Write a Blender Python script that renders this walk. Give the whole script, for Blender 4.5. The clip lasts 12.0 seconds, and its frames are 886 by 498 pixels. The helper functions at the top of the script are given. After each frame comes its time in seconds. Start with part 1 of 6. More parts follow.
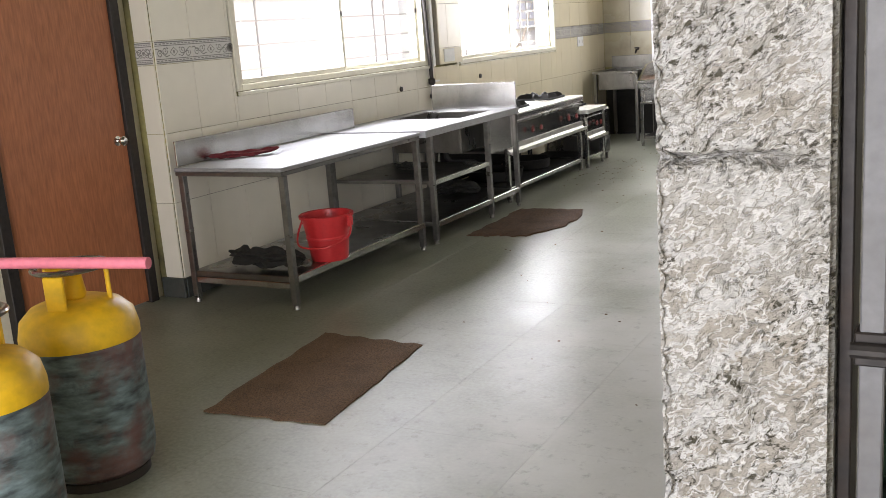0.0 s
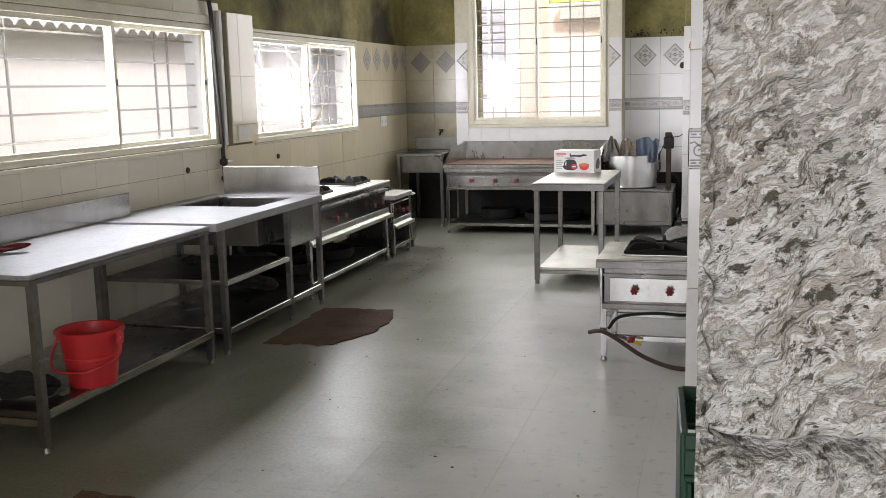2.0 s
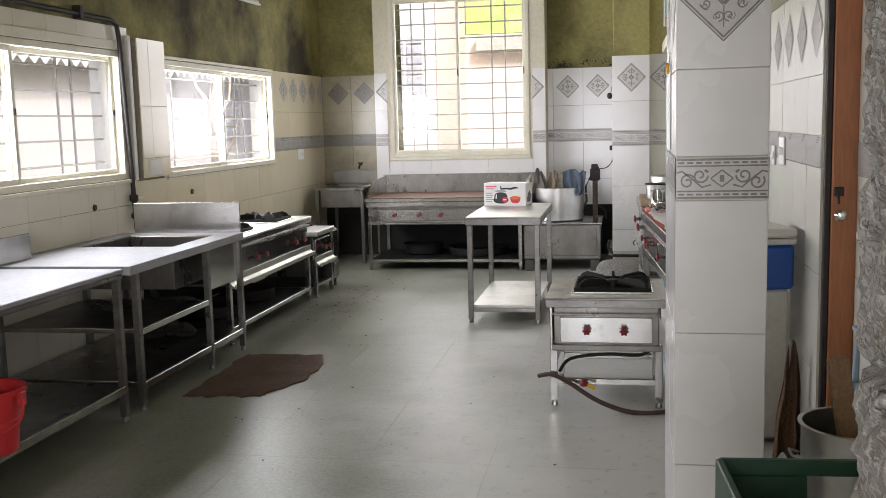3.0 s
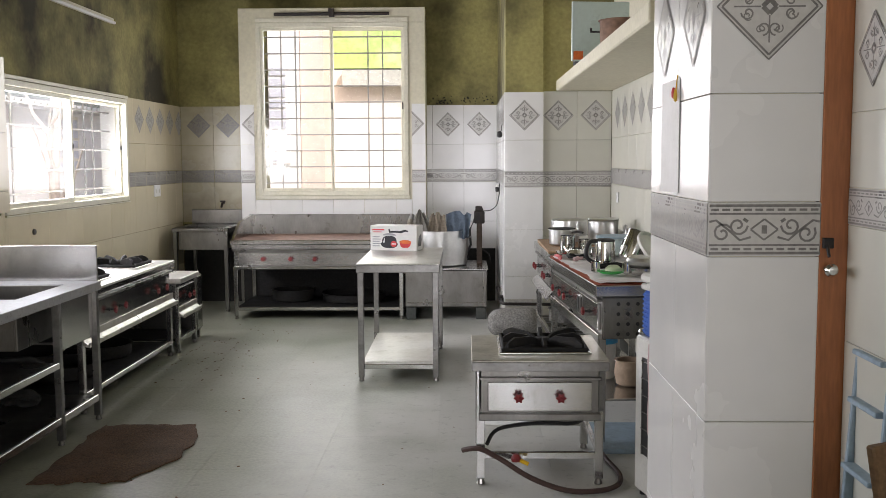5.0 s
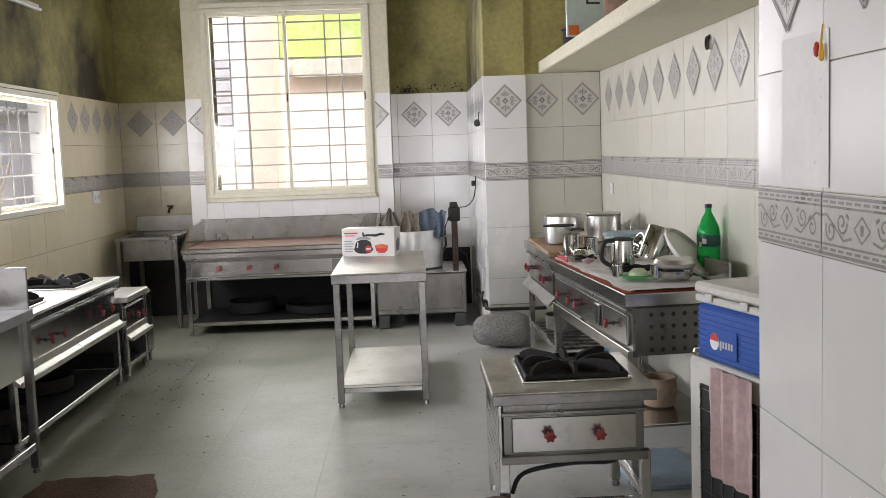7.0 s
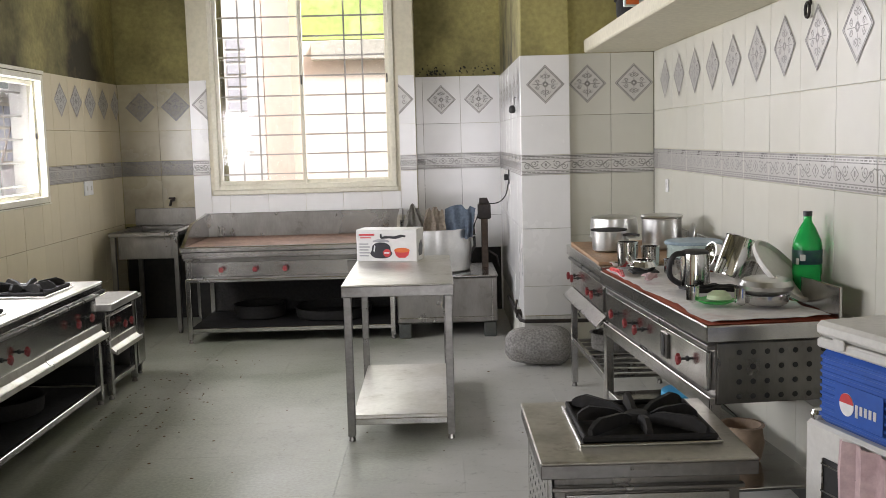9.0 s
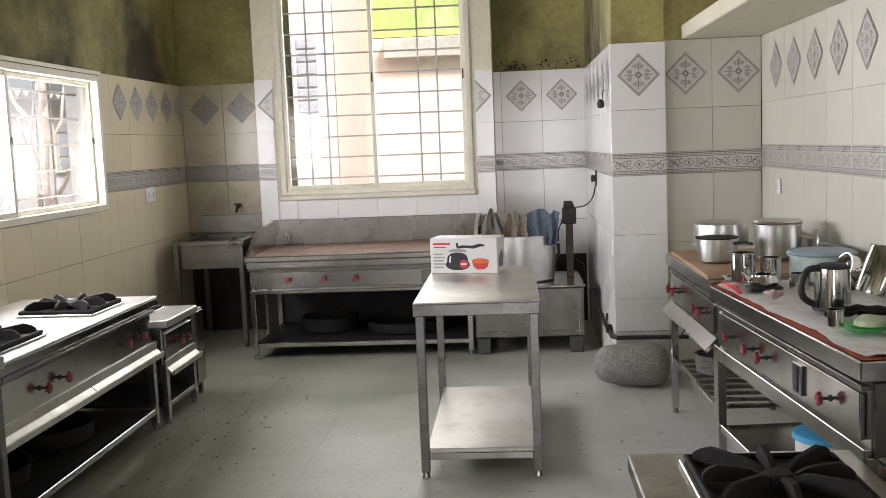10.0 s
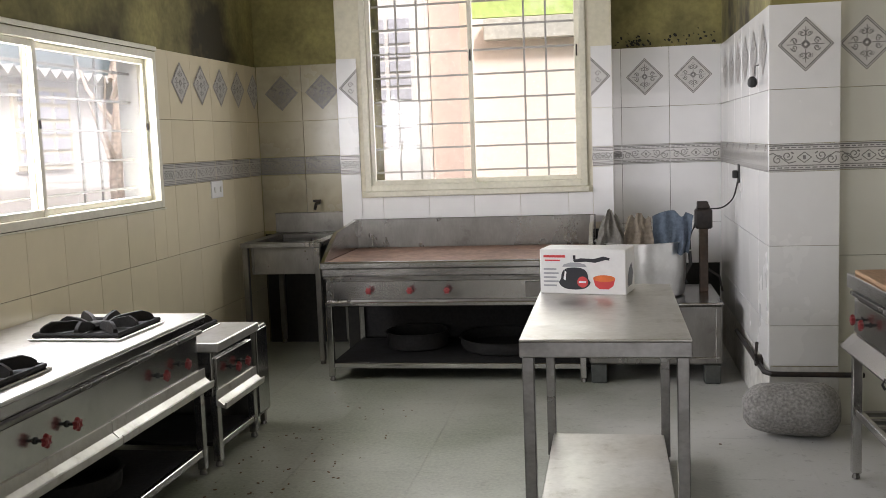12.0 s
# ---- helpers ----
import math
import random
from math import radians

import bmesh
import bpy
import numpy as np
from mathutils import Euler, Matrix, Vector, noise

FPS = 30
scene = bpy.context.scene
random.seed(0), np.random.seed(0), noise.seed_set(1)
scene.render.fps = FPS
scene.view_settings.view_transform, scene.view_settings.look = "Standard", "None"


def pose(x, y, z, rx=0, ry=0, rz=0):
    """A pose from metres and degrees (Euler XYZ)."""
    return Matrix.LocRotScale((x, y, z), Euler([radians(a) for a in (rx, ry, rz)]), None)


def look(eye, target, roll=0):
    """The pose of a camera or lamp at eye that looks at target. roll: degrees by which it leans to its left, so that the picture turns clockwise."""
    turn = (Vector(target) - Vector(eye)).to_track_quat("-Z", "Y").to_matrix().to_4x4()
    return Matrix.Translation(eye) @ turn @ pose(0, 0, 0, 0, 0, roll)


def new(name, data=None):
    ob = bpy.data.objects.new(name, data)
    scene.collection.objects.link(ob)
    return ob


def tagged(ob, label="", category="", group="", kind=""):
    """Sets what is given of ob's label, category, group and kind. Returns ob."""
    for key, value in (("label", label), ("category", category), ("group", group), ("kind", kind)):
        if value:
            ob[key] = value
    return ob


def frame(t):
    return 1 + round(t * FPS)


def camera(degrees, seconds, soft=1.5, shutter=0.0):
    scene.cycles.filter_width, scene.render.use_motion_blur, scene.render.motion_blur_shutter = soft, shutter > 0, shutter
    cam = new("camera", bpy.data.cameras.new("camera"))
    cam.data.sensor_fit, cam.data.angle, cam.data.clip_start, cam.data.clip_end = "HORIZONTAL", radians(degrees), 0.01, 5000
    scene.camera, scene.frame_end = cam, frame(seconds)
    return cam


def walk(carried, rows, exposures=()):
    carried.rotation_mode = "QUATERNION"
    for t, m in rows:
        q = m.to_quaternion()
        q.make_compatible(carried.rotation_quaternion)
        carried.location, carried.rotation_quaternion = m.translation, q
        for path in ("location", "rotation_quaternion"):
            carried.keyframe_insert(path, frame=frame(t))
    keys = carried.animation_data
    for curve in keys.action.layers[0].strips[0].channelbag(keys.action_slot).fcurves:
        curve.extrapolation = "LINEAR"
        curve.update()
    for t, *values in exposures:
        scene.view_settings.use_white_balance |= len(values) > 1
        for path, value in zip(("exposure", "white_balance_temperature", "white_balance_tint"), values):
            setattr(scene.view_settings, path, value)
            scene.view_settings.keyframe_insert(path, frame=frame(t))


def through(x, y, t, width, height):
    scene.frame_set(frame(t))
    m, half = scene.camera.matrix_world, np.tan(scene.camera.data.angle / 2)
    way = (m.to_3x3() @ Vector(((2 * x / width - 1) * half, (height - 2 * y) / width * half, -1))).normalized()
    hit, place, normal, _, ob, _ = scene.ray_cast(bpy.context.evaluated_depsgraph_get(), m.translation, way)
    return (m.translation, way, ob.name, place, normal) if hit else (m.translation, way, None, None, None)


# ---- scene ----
cam = camera(48.7, 12.0, soft=0.7)

PATH = [
    (0, (0.825, -0.208, 1.574), (-0.121, 1.499, 1.136), -4.3),
    (0.5, (0.744, 0.06, 1.592), (-0.119, 1.821, 1.2), -4.0),
    (1, (0.586, 0.331, 1.59), (-0.199, 2.137, 1.24), -3.7),
    (1.5, (0.472, 0.459, 1.612), (-0.2, 2.314, 1.279), -3.4),
    (2, (0.352, 0.594, 1.652), (-0.200, 2.488, 1.330), -1.4),
    (2.5, (0.191, 0.802, 1.649), (-0.246, 2.734, 1.368), -1.3),
    (3, (0.06, 0.957, 1.626), (-0.307, 2.906, 1.367), -1.5),
    (3.5, (-0.056, 1.226, 1.615), (-0.35, 3.191, 1.384), -2.0),
    (5.5, (-0.536, 1.824, 1.605), (-0.527, 3.815, 1.425), -0.7),
    (6, (-0.647, 2.043, 1.613), (-0.602, 4.034, 1.427), -1.9),
    (6.5, (-0.683, 2.283, 1.607), (-0.622, 4.273, 1.414), -2.0),
    (8.5, (-0.674, 3.226, 1.618), (-0.615, 5.214, 1.4), -2.3),
    (9, (-0.682, 3.475, 1.616), (-0.67, 5.463, 1.395), -1.5),
    (9.5, (-0.738, 3.744, 1.62), (-0.776, 5.731, 1.395), -1.6),
    (10, (-0.714, 4.087, 1.602), (-0.858, 6.07, 1.389), -2.3),
    (10.5, (-0.763, 4.414, 1.595), (-0.971, 6.392, 1.385), -1.4),
    (11, (-0.866, 4.729, 1.575), (-1.142, 6.699, 1.36), -0.9),
    (11.5, (-0.894, 5.012, 1.568), (-1.206, 6.976, 1.352), -2.2),
    (12, (-0.868, 5.221, 1.568), (-1.208, 7.18, 1.35), -2.1),
]
walk(cam, [(t, look(eye, target, roll)) for t, eye, target, roll in PATH],
     exposures=[(0.0, 1.34, 6500.0, 18.0), (1.0, 1.04, 6500.0, 18.0), (1.6, 0.78, 6500.0, 18.0), (2.2, 0.70, 6500.0, 18.0), (3.2, 0.72, 6500.0, 18.0), (6.0, 0.66, 6550.0, 18.0), (9.0, 0.66, 6600.0, 18.0), (12.0, 0.42, 6600.0, 18.0)])

# ---- world, sun, light ----
world = bpy.data.worlds.new("overcast_sky")
scene.world = world
world.use_nodes = True
wn = world.node_tree
sky = wn.nodes.new("ShaderNodeTexSky")
sky.sky_type, sky.sun_disc = "NISHITA", False
sky.sun_elevation, sky.sun_rotation, sky.dust_density = radians(41), radians(143), 5.0
wn.nodes["Background"].inputs["Strength"].default_value = 0.10
wn.links.new(sky.outputs["Color"], wn.nodes["Background"].inputs["Color"])
sun = new("sun", bpy.data.lights.new("sun", "SUN"))
sun.data.energy, sun.data.angle, sun.data.color = 3.0, radians(12), (1.0, 0.97, 0.92)
sun.matrix_world = look((9, -12, 13.2), (0, 0, 0))


def window_lamp(name, place, target, w, h, watts, colour=(0.93, 0.97, 1.0)):
    ob = new(name, bpy.data.lights.new(name, "AREA"))
    ob.data.shape, ob.data.size, ob.data.size_y = "RECTANGLE", w, h
    ob.data.energy, ob.data.color = watts, colour
    ob.matrix_world = look(place, target)
    return ob


LW1, LW2, LW3, LDOOR = 54.0, 80.0, 22.0, 108.0
window_lamp("daylight_window_1", (-3.70, 6.42, 1.75), (0, 6.42, 1.45), 2.5, 0.85, LW1)
window_lamp("daylight_window_2", (-3.70, 9.70, 1.75), (0, 9.70, 1.45), 2.4, 0.9, LW2)
window_lamp("daylight_window_3", (-1.86, 12.47, 2.15), (-1.86, 0, 1.2), 1.5, 1.7, LW3)
window_lamp("daylight_entrance", (-0.35, -3.1, 1.45), (-0.9, 4.0, 1.2), 2.4, 2.2, LDOOR)

# ---- materials ----
MATS = {}


def material(name, colour, rough=0.5, metal=0.0, grain=30.0, vary=0.08, stain=0.0, stain_scale=1.5, stain_colour=(0.1, 0.08, 0.05),
             bump=0.05, spread=0.0, coat=0.0, lit_band=None, drip=None, stretch=(1, 1, 1), rvary=0.15, wide=False, stain_from=0.48, stain_to=0.72, speck=0.0, speck_scale=55.0, speck_colour=(0.05, 0.045, 0.03)):
    """Procedural surface: base colour with fine grain, large stains, relief, and a tint for each piece. A paler tone
    across x paints in window light.
    """
    m = bpy.data.materials.new(name)
    m.use_nodes = True
    nt = m.node_tree
    N, L = nt.nodes, nt.links
    p = N["Principled BSDF"]
    tc = N.new("ShaderNodeTexCoord")
    mp = N.new("ShaderNodeMapping")
    mp.inputs["Scale"].default_value = stretch
    place = N.new("ShaderNodeNewGeometry").outputs["Position"] if wide else tc.outputs["Object"]
    L.new(place, mp.inputs["Vector"])
    fine = N.new("ShaderNodeTexNoise")
    fine.inputs["Scale"].default_value, fine.inputs["Detail"].default_value = grain, 6
    L.new(mp.outputs["Vector"], fine.inputs["Vector"])
    big = N.new("ShaderNodeTexNoise")
    big.inputs["Scale"].default_value, big.inputs["Detail"].default_value, big.inputs["Roughness"].default_value = stain_scale, 5, 0.6
    if drip:
        run = N.new("ShaderNodeMapping")
        run.inputs["Scale"].default_value = drip
        L.new(place, run.inputs["Vector"])
        L.new(run.outputs["Vector"], big.inputs["Vector"])
    else:
        L.new(place, big.inputs["Vector"])
    ramp = N.new("ShaderNodeMapRange")
    ramp.inputs["From Min"].default_value, ramp.inputs["From Max"].default_value = 0.3, 0.7
    ramp.inputs["To Min"].default_value, ramp.inputs["To Max"].default_value = 1 - vary, 1 + vary
    L.new(fine.outputs["Fac"], ramp.inputs["Value"])
    mul = N.new("ShaderNodeVectorMath")
    mul.operation = "SCALE"
    mul.inputs[0].default_value = colour[:3]
    L.new(ramp.outputs["Result"], mul.inputs["Scale"])
    mix = N.new("ShaderNodeMix")
    mix.data_type = "RGBA"
    sr = N.new("ShaderNodeMapRange")
    sr.inputs["From Min"].default_value, sr.inputs["From Max"].default_value = stain_from, stain_to
    sr.inputs["To Max"].default_value = stain
    L.new(big.outputs["Fac"], sr.inputs["Value"])
    L.new(sr.outputs["Result"], mix.inputs[0])
    L.new(mul.outputs["Vector"], mix.inputs[6])
    mix.inputs[7].default_value = (*stain_colour, 1)
    out = mix.outputs[2]
    # paler with world x: window light on the open floor, painted in
    if lit_band:
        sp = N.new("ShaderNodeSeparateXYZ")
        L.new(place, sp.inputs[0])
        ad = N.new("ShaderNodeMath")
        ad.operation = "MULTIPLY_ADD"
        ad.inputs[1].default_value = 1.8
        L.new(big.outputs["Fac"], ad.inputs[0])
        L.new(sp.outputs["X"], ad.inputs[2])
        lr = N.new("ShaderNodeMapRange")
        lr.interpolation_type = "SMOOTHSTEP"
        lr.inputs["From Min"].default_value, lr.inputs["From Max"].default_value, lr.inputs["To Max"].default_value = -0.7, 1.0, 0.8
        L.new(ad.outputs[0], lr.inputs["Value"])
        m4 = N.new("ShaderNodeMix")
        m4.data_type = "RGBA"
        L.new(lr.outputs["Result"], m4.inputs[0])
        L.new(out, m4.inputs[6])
        m4.inputs[7].default_value = (*lit_band, 1)
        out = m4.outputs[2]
    if speck:
        dots = N.new("ShaderNodeTexNoise")
        dots.inputs["Scale"].default_value, dots.inputs["Detail"].default_value, dots.inputs["Roughness"].default_value = speck_scale, 8, 0.72
        L.new(place, dots.inputs["Vector"])
        dr = N.new("ShaderNodeMapRange")
        dr.inputs["From Min"].default_value, dr.inputs["From Max"].default_value, dr.inputs["To Max"].default_value = 0.56, 0.68, speck
        L.new(dots.outputs["Fac"], dr.inputs["Value"])
        m3 = N.new("ShaderNodeMix")
        m3.data_type = "RGBA"
        L.new(dr.outputs["Result"], m3.inputs[0])
        L.new(out, m3.inputs[6])
        m3.inputs[7].default_value = (*speck_colour, 1)
        out = m3.outputs[2]
    if spread:
        oi = N.new("ShaderNodeObjectInfo")
        pr = N.new("ShaderNodeMapRange")
        pr.inputs["To Min"].default_value, pr.inputs["To Max"].default_value = 1 - spread, 1 + spread * 0.6
        L.new(oi.outputs["Random"], pr.inputs["Value"])
        m2 = N.new("ShaderNodeVectorMath")
        m2.operation = "SCALE"
        L.new(out, m2.inputs[0])
        L.new(pr.outputs["Result"], m2.inputs["Scale"])
        out = m2.outputs["Vector"]
    L.new(out, p.inputs["Base Color"])
    rr = N.new("ShaderNodeMapRange")
    rr.inputs["To Min"].default_value, rr.inputs["To Max"].default_value = max(0.02, rough - rvary), min(1, rough + rvary)
    L.new(big.outputs["Fac"], rr.inputs["Value"])
    L.new(rr.outputs["Result"], p.inputs["Roughness"])
    p.inputs["Metallic"].default_value = metal
    p.inputs["Coat Weight"].default_value = coat
    if bump:
        b = N.new("ShaderNodeBump")
        b.inputs["Strength"].default_value, b.inputs["Distance"].default_value = bump, 0.01
        L.new(fine.outputs["Fac"], b.inputs["Height"])
        L.new(b.outputs["Normal"], p.inputs["Normal"])
    MATS[name] = m
    return m


steel = material("brushed_steel", (0.57, 0.56, 0.545), 0.20, 1.0, 60, 0.05, 0.55, 2.4, (0.27, 0.26, 0.235), 0.004, drip=(1.3, 1.3, 0.7), stretch=(1, 1, 8), rvary=0.12, stain_from=0.42, stain_to=0.72, speck=0.3, speck_scale=9.0, speck_colour=(0.12, 0.11, 0.09))
# worn steel, its tone lowered further for shade on shelves and backs
steel_old = material("worn_and_shaded_steel", (0.24, 0.232, 0.215), 0.30, 0.95, 30, 0.05, 0.7, 2.4, (0.11, 0.102, 0.088), 0.004, drip=(1.5, 1.5, 0.8), stretch=(3, 3, 0.7), rvary=0.14, stain_from=0.40, stain_to=0.72, speck=0.4, speck_scale=7.0, speck_colour=(0.09, 0.08, 0.065))
stove_top = material("greasy_steel_top", (0.50, 0.48, 0.42), 0.36, 0.8, 40, 0.08, 0.8, 2.6, (0.20, 0.185, 0.14), 0.008, rvary=0.16, speck=0.5, speck_scale=12.0, speck_colour=(0.14, 0.12, 0.08))
# darker steel copy for upright edges and legs: their shade put into colour
steel_shaded = material("shaded_steel_edge", (0.22, 0.215, 0.205), 0.32, 0.95, 50, 0.08, 0.6, 4.0, (0.10, 0.095, 0.085), 0.006, drip=(1.5, 1.5, 3.0))
# soot black, also used as painted shade on the lower back wall
soot = material("black_soot_and_shade", (0.012, 0.011, 0.009), 0.75, 0, 25, 0.4, 0.6, 3.0, (0.028, 0.025, 0.018), 0.2)
steel_top = material("scratched_steel_top", (0.60, 0.585, 0.55), 0.38, 0.85, 40, 0.06, 0.6, 2.2, (0.40, 0.37, 0.31), 0.006, rvary=0.16, speck=0.4, speck_scale=9.0, speck_colour=(0.30, 0.27, 0.21))
bench_top = material("dull_bench_steel", (0.34, 0.345, 0.355), 0.60, 0.35, 40, 0.06, 0.55, 2.0, (0.26, 0.255, 0.24), 0.006, speck=0.6, speck_scale=45.0, speck_colour=(0.16, 0.15, 0.13))
frame_grey = material("dark_grey_frame_paint", (0.15, 0.15, 0.155), 0.55, 0, 40, 0.15, 0.4, 5, (0.08, 0.075, 0.07), 0.05)
aluminium = material("dented_aluminium", (0.62, 0.62, 0.60), 0.32, 1.0, 12, 0.10, 0.4, 5.0, (0.35, 0.34, 0.32), 0.12)
polished = material("polished_steel", (0.68, 0.68, 0.66), 0.12, 1.0, 20, 0.04, 0.1, 6.0, (0.4, 0.4, 0.38), 0.02, rvary=0.06)
# iron of grates and pans; also painted shade on parts under the ranges
iron = material("burnt_iron_and_shade", (0.014, 0.0135, 0.013), 0.7, 0.0, 50, 0.3, 0.3, 8.0, (0.03, 0.024, 0.018), 0.2)
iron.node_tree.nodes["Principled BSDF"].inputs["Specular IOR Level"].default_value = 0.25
black = material("black_rubber", (0.018, 0.018, 0.018), 0.55, 0, 60, 0.15, 0.2, 5, (0.04, 0.04, 0.035), 0.05)
red_knob = material("red_plastic_knob", (0.20, 0.018, 0.020), 0.4, 0, 80, 0.1, 0.3, 12, (0.12, 0.03, 0.02), 0.03)
red_plastic = material("red_bucket_plastic", (0.62, 0.035, 0.04), 0.38, 0, 60, 0.05, 0.2, 5, (0.4, 0.03, 0.03), 0.03)
rust_iron = material("rusted_griddle_plate", (0.20, 0.115, 0.075), 0.7, 0.2, 25, 0.3, 0.8, 3.0, (0.09, 0.05, 0.035), 0.15)
# one wall tile in several copies, each tinted for the light on its wall
tile = material("warm_lit_wall_tile", (0.75, 0.675, 0.495), 0.20, 0, 8, 0.02, 0.16, 1.1, (0.56, 0.49, 0.33), 0.012, 0.035, 0.2, wide=True)
# right wall and nook: tile copy darkened to match their weaker light
tile_dimmed = material("dimmed_wall_tile", (0.60, 0.59, 0.515), 0.34, 0, 8, 0.02, 0.22, 1.1, (0.58, 0.555, 0.42), 0.006, 0.03, 0.05, wide=True)
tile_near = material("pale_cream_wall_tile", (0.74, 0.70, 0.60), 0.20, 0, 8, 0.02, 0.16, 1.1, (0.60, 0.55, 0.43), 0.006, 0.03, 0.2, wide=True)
# corner copy of the tile: soot plus the recess's shade in its colour
tile_sooty_shaded = material("sooty_shaded_wall_tile", (0.44, 0.395, 0.27), 0.26, 0, 8, 0.04, 0.75, 1.4, (0.17, 0.145, 0.09), 0.012, 0.05, 0.1, wide=True)
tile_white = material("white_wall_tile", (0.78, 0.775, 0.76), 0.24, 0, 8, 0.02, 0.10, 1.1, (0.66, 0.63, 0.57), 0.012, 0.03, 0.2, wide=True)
grout = material("dirty_grout", (0.30, 0.27, 0.21), 0.85, 0, 40, 0.2, 0.5, 3, (0.15, 0.13, 0.09), 0.1)
motif = material("grey_tile_motif", (0.19, 0.18, 0.168), 0.3, 0, 60, 0.2, 0.3, 5, (0.30, 0.28, 0.25), 0.05)
plaster = material("sooty_cream_plaster", (0.37, 0.33, 0.125), 0.85, 0, 30, 0.14, 0.97, 0.8, (0.030, 0.025, 0.015), 0.15, wide=True, stain_from=0.36, stain_to=0.60)
plaster_clean = material("cream_painted_plaster", (0.68, 0.64, 0.50), 0.8, 0, 30, 0.06, 0.3, 1.2, (0.5, 0.46, 0.33), 0.1)
# unseen ceiling: colour lowered only to weaken the bounced light
ceiling_paint = material("dimming_ceiling_paint", (0.17, 0.15, 0.095), 0.9, 0, 20, 0.06, 0.8, 0.8, (0.06, 0.052, 0.035), 0.1)
frame_paint = material("cream_window_paint", (0.70, 0.67, 0.55), 0.45, 0, 40, 0.06, 0.3, 4, (0.45, 0.41, 0.30), 0.05)
grille_paint = material("white_grille_paint", (0.34, 0.335, 0.32), 0.5, 0, 40, 0.1, 0.3, 8, (0.4, 0.36, 0.3), 0.03)
wood_brown = material("brown_laminate_door", (0.36, 0.13, 0.055), 0.42, 0, 14, 0.22, 0.25, 2.5, (0.16, 0.06, 0.03), 0.03, stretch=(6, 6, 0.7))
wood_orange = material("orange_laminate_door", (0.42, 0.15, 0.05), 0.4, 0, 14, 0.15, 0.2, 2.5, (0.25, 0.09, 0.04), 0.03, stretch=(6, 6, 0.7))
coir_dark = material("sodden_dark_mat", (0.105, 0.056, 0.030), 0.95, 0, 110, 0.45, 0.5, 5, (0.025, 0.018, 0.013), 0.8)
coir = material("brown_coir_mat", (0.14, 0.080, 0.042), 0.95, 0, 120, 0.45, 0.4, 5, (0.05, 0.035, 0.022), 0.8)
# its pale right side is window light put into the stone's colour
floor_stone = material("floor_stone", (0.185, 0.198, 0.145), 0.40, 0, 55, 0.22, 0.55, 0.9, (0.36, 0.355, 0.31), 0.04, 0.03, 0, rvary=0.20, wide=True, stain_from=0.40, stain_to=0.64, speck=0.4, speck_scale=14.0, speck_colour=(0.085, 0.09, 0.065), lit_band=(0.58, 0.575, 0.55))
cloth_red = material("dark_red_cloth", (0.13, 0.015, 0.02), 0.95, 0, 60, 0.3, 0.3, 10, (0.05, 0.01, 0.01), 0.5)
cloth_grey = material("grey_rag", (0.16, 0.15, 0.13), 0.95, 0, 50, 0.25, 0.5, 8, (0.08, 0.07, 0.06), 0.5)
cloth_brown = material("brown_grey_rag", (0.20, 0.165, 0.125), 0.95, 0, 50, 0.25, 0.5, 8, (0.11, 0.09, 0.07), 0.5)
cloth_blue = material("blue_grey_rag", (0.10, 0.13, 0.17), 0.95, 0, 50, 0.25, 0.5, 8, (0.06, 0.07, 0.09), 0.5)
cloth_black = material("black_rag", (0.02, 0.02, 0.018), 0.95, 0, 50, 0.3, 0.3, 8, (0.04, 0.035, 0.03), 0.5)
cloth_pink = material("faded_pink_cloth", (0.52, 0.38, 0.38), 0.9, 0, 30, 0.12, 0.7, 3, (0.30, 0.16, 0.17), 0.3)
newspaper = material("crumpled_paper_sheet", (0.70, 0.68, 0.66), 0.85, 0, 20, 0.08, 0.4, 3.5, (0.50, 0.30, 0.26), 0.3, stain_from=0.56, stain_to=0.66)
red_cloth = material("orange_red_liner", (0.45, 0.10, 0.05), 0.7, 0, 30, 0.2, 0.4, 6, (0.25, 0.08, 0.05), 0.2)
board_wood = material("wooden_board", (0.36, 0.22, 0.12), 0.6, 0, 20, 0.2, 0.4, 4, (0.22, 0.12, 0.07), 0.1, stretch=(4, 0.6, 4))
yellow_paint = material("chipped_yellow_paint", (0.74, 0.45, 0.01), 0.45, 0, 25, 0.15, 0.35, 6, (0.35, 0.24, 0.06), 0.1)
cyl_paint = material("scraped_blue_red_paint", (0.12, 0.16, 0.165), 0.6, 0.1, 16, 0.75, 0.85, 5.5, (0.15, 0.07, 0.06), 0.3, stretch=(1, 1, 2.5), stain_from=0.46, stain_to=0.60, speck=0.7, speck_scale=9.0, speck_colour=(0.04, 0.045, 0.06))
pink_plastic = material("pink_plastic_tube", (0.80, 0.22, 0.30), 0.45, 0, 40, 0.08, 0.1, 4, (0.6, 0.2, 0.25), 0.03)
blue_cooler = material("blue_cooler_plastic", (0.025, 0.10, 0.42), 0.42, 0, 40, 0.06, 0.2, 5, (0.03, 0.08, 0.28), 0.04)
white_plastic = material("off_white_plastic", (0.66, 0.65, 0.61), 0.42, 0, 40, 0.05, 0.35, 4, (0.45, 0.42, 0.36), 0.04)
bright_white = material("white_print", (0.82, 0.82, 0.82), 0.5, 0, 40, 0.03, 0, 4, (0.5, 0.5, 0.5), 0)
red_print = material("red_print", (0.62, 0.05, 0.05), 0.5, 0, 40, 0.05, 0, 4, (0.3, 0, 0), 0)
orange_print = material("orange_print", (0.70, 0.16, 0.03), 0.5, 0, 40, 0.2, 0.4, 20, (0.5, 0.05, 0.02), 0)
